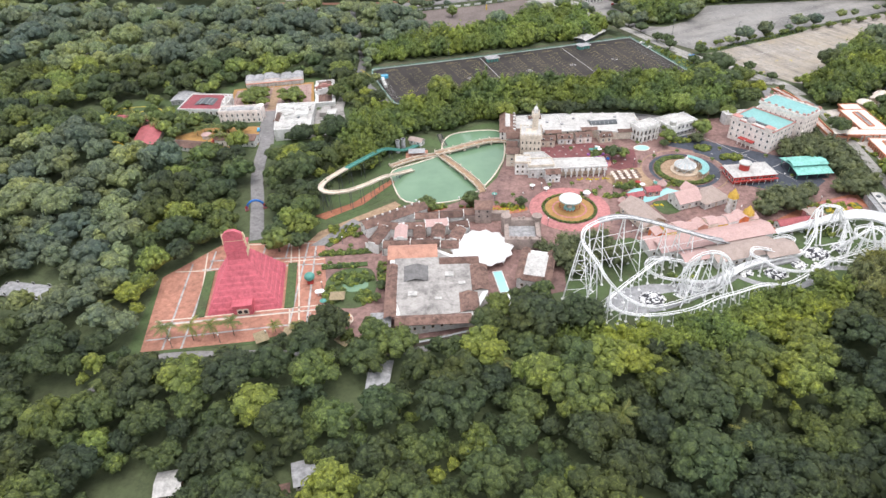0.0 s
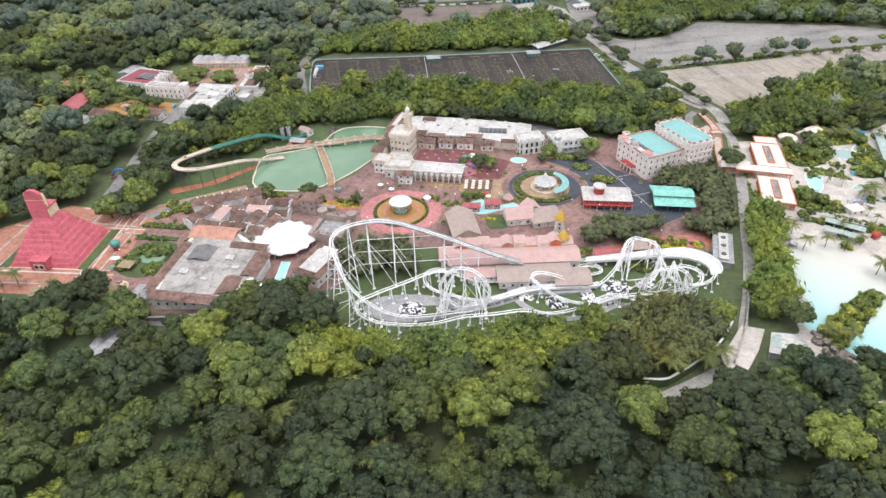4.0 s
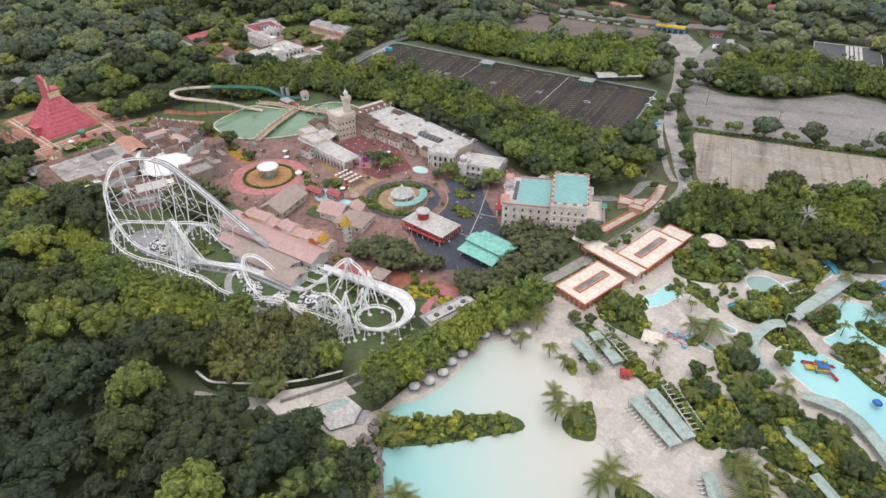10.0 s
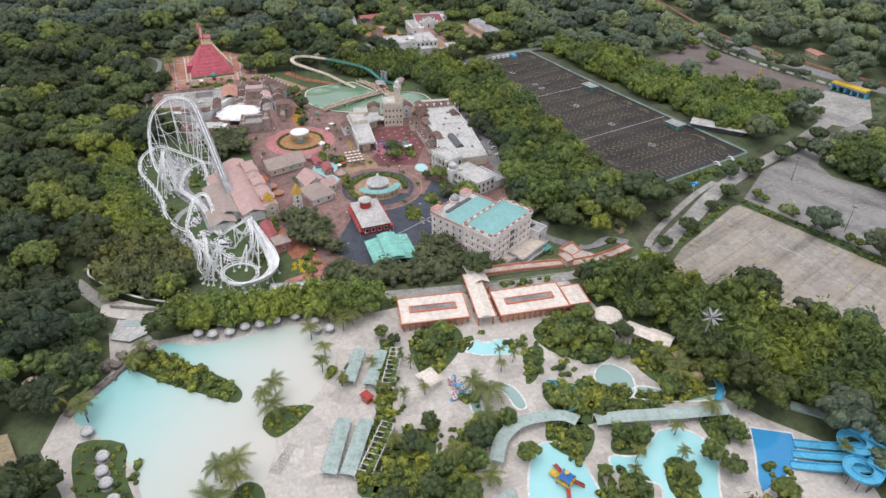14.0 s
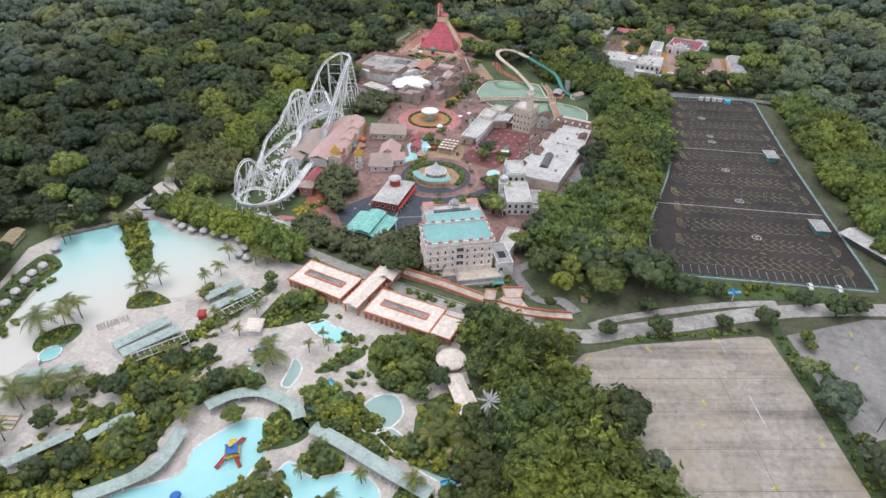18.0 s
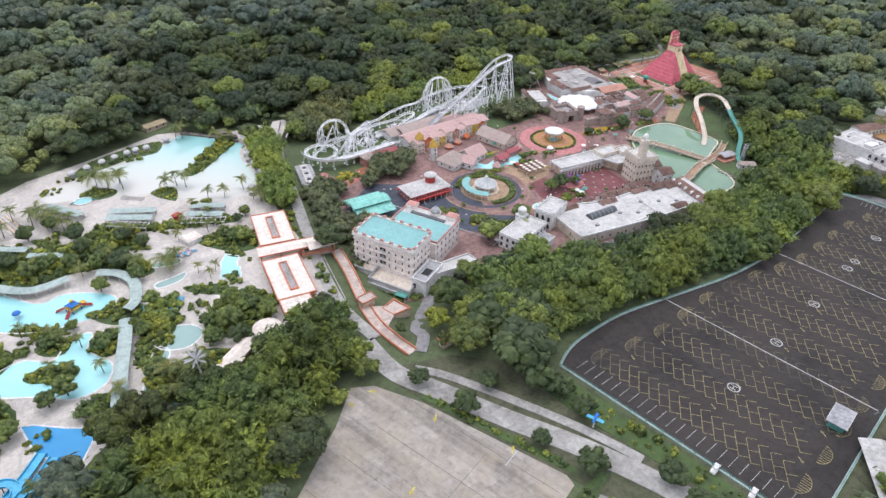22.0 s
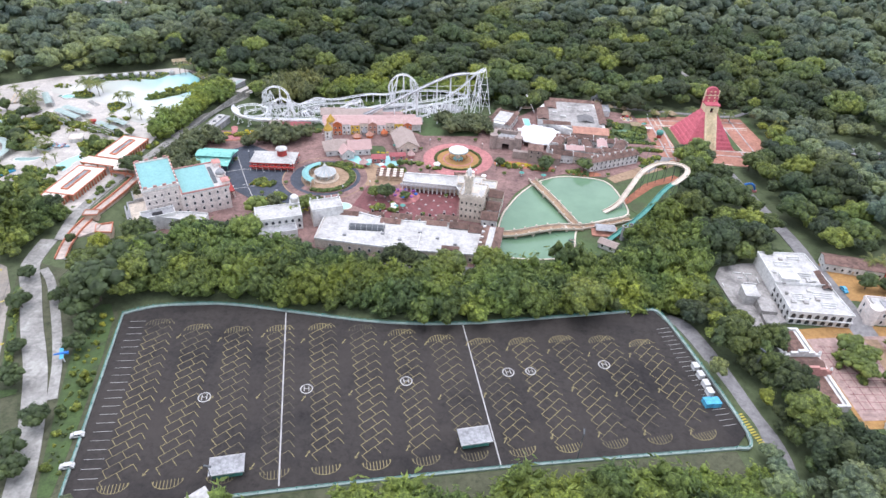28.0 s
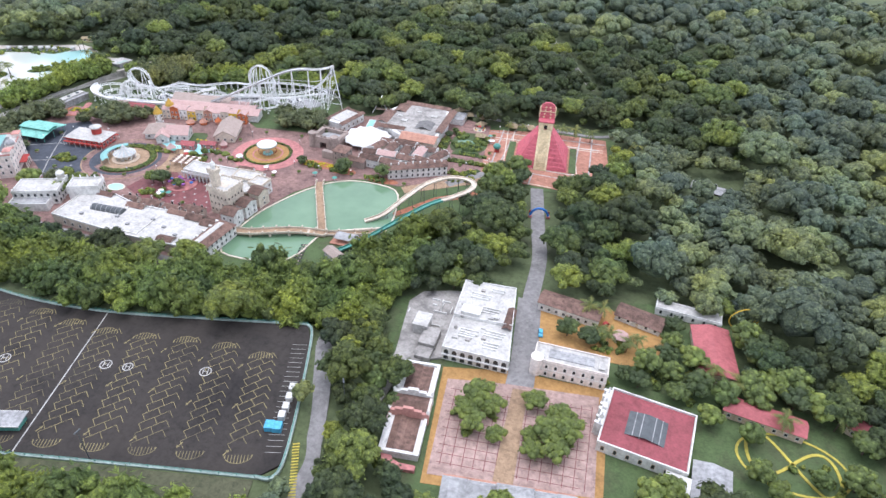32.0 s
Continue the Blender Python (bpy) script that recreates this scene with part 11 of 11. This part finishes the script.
# shrubs, hedges and flower beds
# planting beds among the pools: outline, level, smallest and largest shrub, spacing
BEDS = [([(259, 221), (261, 227), (268, 234), (277, 245), (286, 254), (292, 257), (295.5, 254), (288, 243), (279, 230), (264, 214)], 0.3, 0.9, 2.4, 2.2),
        ([(315, 267), (310, 263.5), (305, 264), (302, 268), (302.5, 275), (304.5, 281), (307, 279), (310, 276), (313, 272)], D, 0.5, 1.3, 2.0),
        ([(277, 310), (282, 315), (296, 311), (306, 309), (319, 306), (332, 300), (345, 296), (343, 290), (329, 295), (315, 301), (298, 306), (284, 309)], D, 1.0, 2.6, 2.2),
        ([(282, 321), (276, 330), (278, 341), (288, 341), (299, 331), (303, 322), (291, 320)], D, 1.0, 2.4, 2.5),
        ([(299, 362), (297, 368), (300, 370), (308, 366), (314, 361), (315, 357), (309, 359)], D, 0.9, 2.2, 2.2),
        ([(289, 370), (282, 384), (290, 396), (298, 401), (311, 393), (312, 383), (308, 380), (301, 372)], D, 1.2, 3.0, 2.7),
        ([(324, 340), (331, 342), (337, 336), (340, 329), (356, 326), (371, 329), (384, 322), (378, 308), (355, 305), (340, 317), (328, 329), (325, 334)], D, 1.2, 3.2, 2.8),
        ([(324, 309), (327, 318), (338, 316), (352, 305), (347, 294), (334, 301)], D, 1.2, 3.0, 2.7),
        ([(384, 322), (396, 316), (404, 300), (396, 290), (384, 300), (370, 300), (356, 300), (360, 306), (378, 308)], D, 1.2, 3.2, 2.8),
        ([(334, 357), (333, 364), (341, 371), (350, 364), (348, 358), (341, 354)], D, 1.2, 2.8, 2.5),
        ([(320, 361), (318, 370), (328, 384), (336, 380), (338, 368), (329, 362)], D, 1.4, 3.2, 2.7),
        ([(321, 372), (323, 384), (330, 394), (334, 422), (338, 421), (336, 383), (334, 374)], D, 1.0, 2.4, 2.3),
        ([(345, 376), (343, 385), (349, 388), (354, 381), (351, 373)], D, 1.2, 2.8, 2.5),
        ([(356, 365), (368, 364), (377, 361), (381, 356), (374, 356), (364, 361)], D, 0.8, 1.6, 2.0),
        ([(359, 371), (362, 379), (369, 377), (372, 371), (366, 368)], D, 0.8, 1.8, 2.0),
        ([(358, 388), (360, 394), (372, 391), (376, 386), (368, 383)], D, 0.8, 2.0, 2.0),
        ([(303, 407), (298, 413), (314, 421), (327, 424), (336, 417), (330, 405), (315, 400)], D, 1.0, 2.8, 2.6),
        ([(378, 372), (386, 382), (396, 374), (404, 362), (398, 350), (388, 360)], D, 1.4, 3.4, 2.8),
        ([(346, 408), (345, 418), (354, 420), (356, 408)], D, 1.2, 2.8, 2.5),
        ([(384, 394), (378, 406), (392, 424), (408, 410), (412, 386), (400, 380)], D, 1.4, 3.4, 2.9),
        ([(347, 252), (341, 249), (334, 252), (330, 257), (333, 262), (341, 262.5), (348, 257)], D, 0.5, 1.4, 2.0),
        ([(300, 204), (304, 219), (318, 221), (340, 230), (352, 232), (340, 216), (318, 206)], D, 0.5, 1.4, 3.2),
        ([(286, 341), (285, 346), (291, 344), (293, 338)], D, 0.7, 1.4, 1.8),
        ([(251.6, 461.5), (238.8, 484), (224.8, 509), (222.4, 507), (236, 483), (249.4, 460)], 0.05, 0.6, 1.8, 2.2), ([(212, 470), (201, 472), (178, 552), (183, 552), (204, 500)], 0.05, 0.6, 2.2, 3.6),
        ([(224, 516), (300, 546), (330, 562), (330, 567), (298, 552), (222, 521)], 0.08, 0.6, 1.4, 2.6)]
for outline, z, _, _, _ in BEDS:
    paving("planting_bed", smooth_loop(outline, 3), z + 0.06, "bed", "dense green planting bed between pale paths", "planting bed", 0.3)


def shrubs():
    rg = np.random.default_rng(8)
    low = [crown(200 + k, 4, 0.5, 5, 0.24, 0.7, 0.25) for k in range(4)]
    items = []

    def patch(x, y, rx, ry, z, n, r=(1.0, 2.2)):
        for _ in range(n):
            a, d = rg.uniform(0, 6.28), math.sqrt(rg.random())
            rr_ = rg.uniform(*r)
            items.append((low[rg.integers(4)], x + rx * d * math.cos(a), y + ry * d * math.sin(a), z - 0.15, rr_, rr_ * rg.uniform(0.8, 1.3), rg.uniform(0, 6.28), clip01(rg.normal(0.45, 0.2))))

    def hedge_ring(cx, cy, r, n, z, size=1.1, a0=0, a1=360):
        for k in range(n):
            a = radians(a0 + (a1 - a0) * k / n)
            items.append((low[k % 4], cx + r * math.cos(a), cy + r * math.sin(a), z, size, size * 0.9, rg.uniform(0, 6.28), clip01(rg.normal(0.3, 0.1))))

    hedge_ring(146.2, 334.2, 16.2, 60, G, 1.6, 75, 330)
    hedge_ring(146.2, 334.2, 14.8, 46, G, 1.3, 75, 330)
    hedge_ring(70.4, 297.4, 14.2, 70, G, 1.1)
    for (x, y, rx, ry, n) in ((-56, 263.8, 7, 1.2, 18), (-43, 264.4, 7, 1.2, 18), (-52.5, 279.6, 2, 2, 5), (-56, 275, 2, 2, 5), (-48.5, 284.4, 2, 2, 5), (-49, 253.4, 11, 1.2, 26), (-45, 243, 10, 5, 60), (-52, 232, 5, 6, 34), (-38, 229, 4, 5, 26), (-30, 245, 2.5, 10, 30), (105, 362, 8, 5, 20), (108, 318, 9, 2.5, 20), (180, 347, 7, 3.5, 50), (167, 360, 6, 3, 34), (156, 372, 6, 3, 20), (210, 290, 12, 3, 14), (40, 301, 8, 3, 14), (18, 302, 8, 3, 16), (-6, 304, 9, 2.5, 14), (-50, 284, 12, 6, 22), (195, 266, 9, 4, 26), (172, 274, 8, 2, 20), (84, 312, 5, 2, 8), (98, 308, 8, 2, 18), (133, 318, 10, 2.2, 20), (150, 222, 14, 3, 20), (112, 234, 6, 4, 12), (224, 402, 6, 3, 12), (236, 394, 5, 10, 20)):
        patch(x, y, rx, ry, G, n)
    pools = ((290, 290, 3.5, 2.5, 14), (298, 306, 10, 2.6, 46), (308, 309, 10, 2.6, 46), (283, 329, 8, 5, 44), (295, 362, 4, 7, 36), (316, 335, 5, 3, 22), (333, 322, 12, 6, 70), (342, 304, 9, 8, 60), (356, 308, 10, 6, 60), (370, 312, 12, 6, 60), (385, 316, 8, 8, 50), (378, 296, 12, 6, 50), (360, 294, 8, 5, 40), (326, 300, 7, 4, 30), (368, 366, 10, 2.4, 40), (360, 373, 5, 2.4, 20), (364, 392, 5, 3, 34), (378, 371, 6, 2.4, 24), (352, 412, 6, 4, 30), (330, 390, 8, 3, 30), (337, 398, 2.5, 14, 50), (322, 380, 8, 4, 34), (312, 374, 5, 5, 34), (320, 410, 8, 4, 40), (330, 432, 8, 4, 34), (300, 420, 8, 4, 24), (350, 360, 3, 3, 14), (257, 316, 4, 10, 36), (258, 345, 2, 14, 26), (259, 375, 2, 18, 30), (285, 350, 3, 2, 8), (326, 224, 12, 3, 30), (348, 234, 10, 3, 30), (362, 244, 6, 4, 26), (372, 420, 5, 4, 20), (390, 420, 8, 8, 30))
    for p in pools:
        patch(p[0], p[1], p[2], p[3], D, p[4] // 3, (0.9, 2.2))
    for (x, y, rx, ry, n) in ((-106, 458, 8, 12, 20), (-135, 456, 8, 12, 20), (-150, 402, 8, 6, 24), (-168, 416, 8, 5, 20), (-185, 416, 4, 10, 14), (-150, 424, 4, 3, 8), (-230, 445, 12, 10, 14)):
        patch(x, y, rx, ry, T0, n)
    for outline, z, r0, r1, gap in BEDS:
        bx, by = [p[0] for p in outline], [p[1] for p in outline]
        x, y = scatter(rg, min(bx), min(by), max(bx), max(by), gap)
        ok = inside(outline, x, y)
        for px, py in zip(x[ok], y[ok]):
            rr_ = r0 + (r1 - r0) * rg.random() ** 1.7
            tone = clip01((0.62 if z > 0.09 else 0.34) + 0.6 * noise.noise((px * 0.09, py * 0.09, 3.0)) + rg.normal(0, 0.25))
            items.append((low[rg.integers(4)], px, py, z - 0.2, rr_, rr_ * rg.uniform(0.9, 1.6), rg.uniform(0, 6.28), tone))
    me = foliage_mesh("shrubs", items, "hedge")
    tagged(new("shrubs", me), "low green shrubs and clipped hedges in the beds", "shrubs", kind="stuff")
    blooms = []
    dot = [crown(300 + k, 3, 0.5, 4, 0.3, 0.5) for k in range(2)]
    for (x, y, rx, ry, n) in ((207.5, 285, 1.6, 1.1, 9), (210.5, 287.4, 1.6, 1.1, 9), (214, 288, 1.5, 1.2, 9), (211, 284, 1.6, 1.1, 9), (214.5, 284.5, 1.5, 1.3, 9), (209, 281.8, 1.6, 0.9, 9), (213, 281.4, 1.5, 1.0, 9), (216.6, 286.4, 1.0, 1.4, 8), (224, 290.6, 1.3, 1.3, 9), (225, 287, 1.2, 1.2, 9), (222.6, 287.4, 0.9, 1.2, 7), (40, 300, 7, 3, 60), (30, 298, 5, 2.4, 36), (182, 349, 6, 1.2, 22), (168, 363, 5, 1.2, 20), (156, 386, 5, 1.4, 20), (150, 371, 4, 1.4, 14), (64, 341, 4, 1, 14), (106, 304, 4, 1.2, 14), (118, 297, 5, 1, 14), (90, 328, 10, 1.2, 20)):
        for _ in range(n):
            a, d = rg.uniform(0, 6.28), math.sqrt(rg.random())
            blooms.append((dot[rg.integers(2)], x + rx * d * math.cos(a), y + ry * d * math.sin(a), G, rg.uniform(0.5, 0.9), rg.uniform(0.4, 0.7), rg.uniform(0, 6.28), 0.5))
    tagged(new("flower_bed", foliage_mesh("flower_bed", blooms, "flowers")), "bright yellow flowers planted in patterned beds", "flowers", kind="stuff")


shrubs()
# red mulch under the flower beds
paving("garden_path", smooth_loop([(202, 290.4), (212, 294.5), (227, 297), (227.4, 292.8), (221, 291.2), (222, 284), (225, 277), (221, 276.4), (219, 283), (218.4, 288.6), (213, 291.4), (204, 289.4)], 3), G + 0.1, "plaza_pink", "curving pink path through the flower garden", "path", 0.2)
paving("flower_soil", smooth_loop([(204.6, 280.5), (205.4, 287.6), (213, 290), (217, 287.6), (217.6, 282), (210, 279)], 3), G + 0.09, "soil", "dark planted soil with yellow flower diamonds", "flower bed", 0.2)
paving("flower_soil", smooth_loop([(222.2, 285.5), (221.8, 290.6), (226.6, 292), (227, 286)], 3), G + 0.09, "soil", "dark planted soil with yellow flower diamonds", "flower bed", 0.2)
for x, y, rx, ry in ((35, 299, 13, 4.5), (-8, 303, 11, 3.4), (18, 301, 9, 4)):
    paving("flower_mulch", ring(x, y, rx, ry, 20), G + 0.09, "plaza_red", "reddish mulch bed edged with a kerb", "flower bed", 0.2)


# ---- small things of the plazas ----
def small_things():
    rg = random.Random(77)
    cap = bm_obj(lathe([(1.7, 2.2), (1.6, 2.3), (0, 3.0)], 8))
    caps = []
    for c in ("tent", "red_paint", "blue", "yellow", "green_paint"):
        me = cap.copy()
        me.materials.append(M[c])
        caps.append((me, {"tent": "white", "red_paint": "red", "blue": "blue", "yellow": "yellow", "green_paint": "green"}[c], c))
    pole = bm_obj(lathe([(0.4, 0), (0.4, 0.1), (0.06, 0.15), (0.05, 2.9)], 6))
    for x, y, n, sx, sy in ((104, 362, 4, 8, 2), (118, 318, 3, 6, 2), (60, 318, 2, 8, 3), (24, 312, 2, 8, 2), (-60, 228, 3, 4, 6), (108, 290, 2, 4, 2)):
        for _ in range(n):
            me, nm, c = caps[rg.choice((0, 0, 0, 1, 4))]
            t = thing("parasol", "%s cafe parasol on a thin pole" % nm, "parasol", (x + rg.uniform(-sx, sx), y + rg.uniform(-sy, sy), G + 0.05), 0, "cafe parasols")
            part("canopy", me, c, t)
            part("pole", pole, "white", t)
    post = bm_obj(lathe([(0.25, 0), (0.12, 0.4), (0.09, 4.2)], 6))
    lamp = bm_obj(lathe([(0.2, 4.2), (0.4, 4.5), (0.35, 4.9), (0, 5.1)], 8))
    for x, y in ((46, 308), (58, 318), (86, 318), (98, 312), (132, 350), (118, 342), (122, 316), (168, 330), (176, 312), (198, 318), (206, 334), (192, 360), (172, 392), (146, 394), (30, 308), (10, 306), (-14, 305), (-52, 272), (-64, 262), (-58, 236), (-60, 214), (-78, 204), (-98, 203), (-118, 201), (56, 282), (90, 282), (98, 272), (206, 292), (160, 286)):
        t = thing("street_lamp", "dark iron park lamp with a pale globe", "lamp post", (x, y, G + 0.05), 0, "park lamps")
        part("post", post, "dark_metal", t)
        part("globe", lamp, "tent", t)
    tub = bm_obj(lathe([(0.9, 0), (1.15, 0.7), (1.0, 0.75)], 10))
    bush = foliage_mesh("bush", [(crown(402, 8, 0.42, 6, 0.2, 0.8), 0, 0, 0.55, 1.25, 1.3, 0.0, 0.45)], "hedge")
    for x, y in ((40, 312), (52, 322), (64, 322), (76, 322), (92, 316), (50, 274), (62, 270), (84, 274), (94, 288), (122, 346), (128, 370), (116, 336), (170, 326), (166, 344), (176, 358), (206, 322), (200, 346), (164, 376), (150, 356), (134, 352), (0, 304), (-22, 304), (-48, 270), (-56, 256), (-62, 248), (-58, 222), (30, 304), (84, 366), (74, 344), (108, 346)):
        t = thing("planter", "round stone planter tub with a clipped green shrub", "planter", (x + rg.uniform(-1, 1), y + rg.uniform(-1, 1), G + 0.05), 0, "stone planters")
        part("tub", tub, "cream_wall", t)
        part("shrub", bush, "hedge", t)


small_things()


# ---- from plan units to metres ----
for me in list(bpy.data.meshes):
    me.transform(Matrix.Scale(UNIT, 4))
for cu in bpy.data.curves:
    cu.size *= UNIT
for ob in scene.objects:
    if ob.type not in ("CAMERA", "LIGHT"):
        ob.location *= UNIT
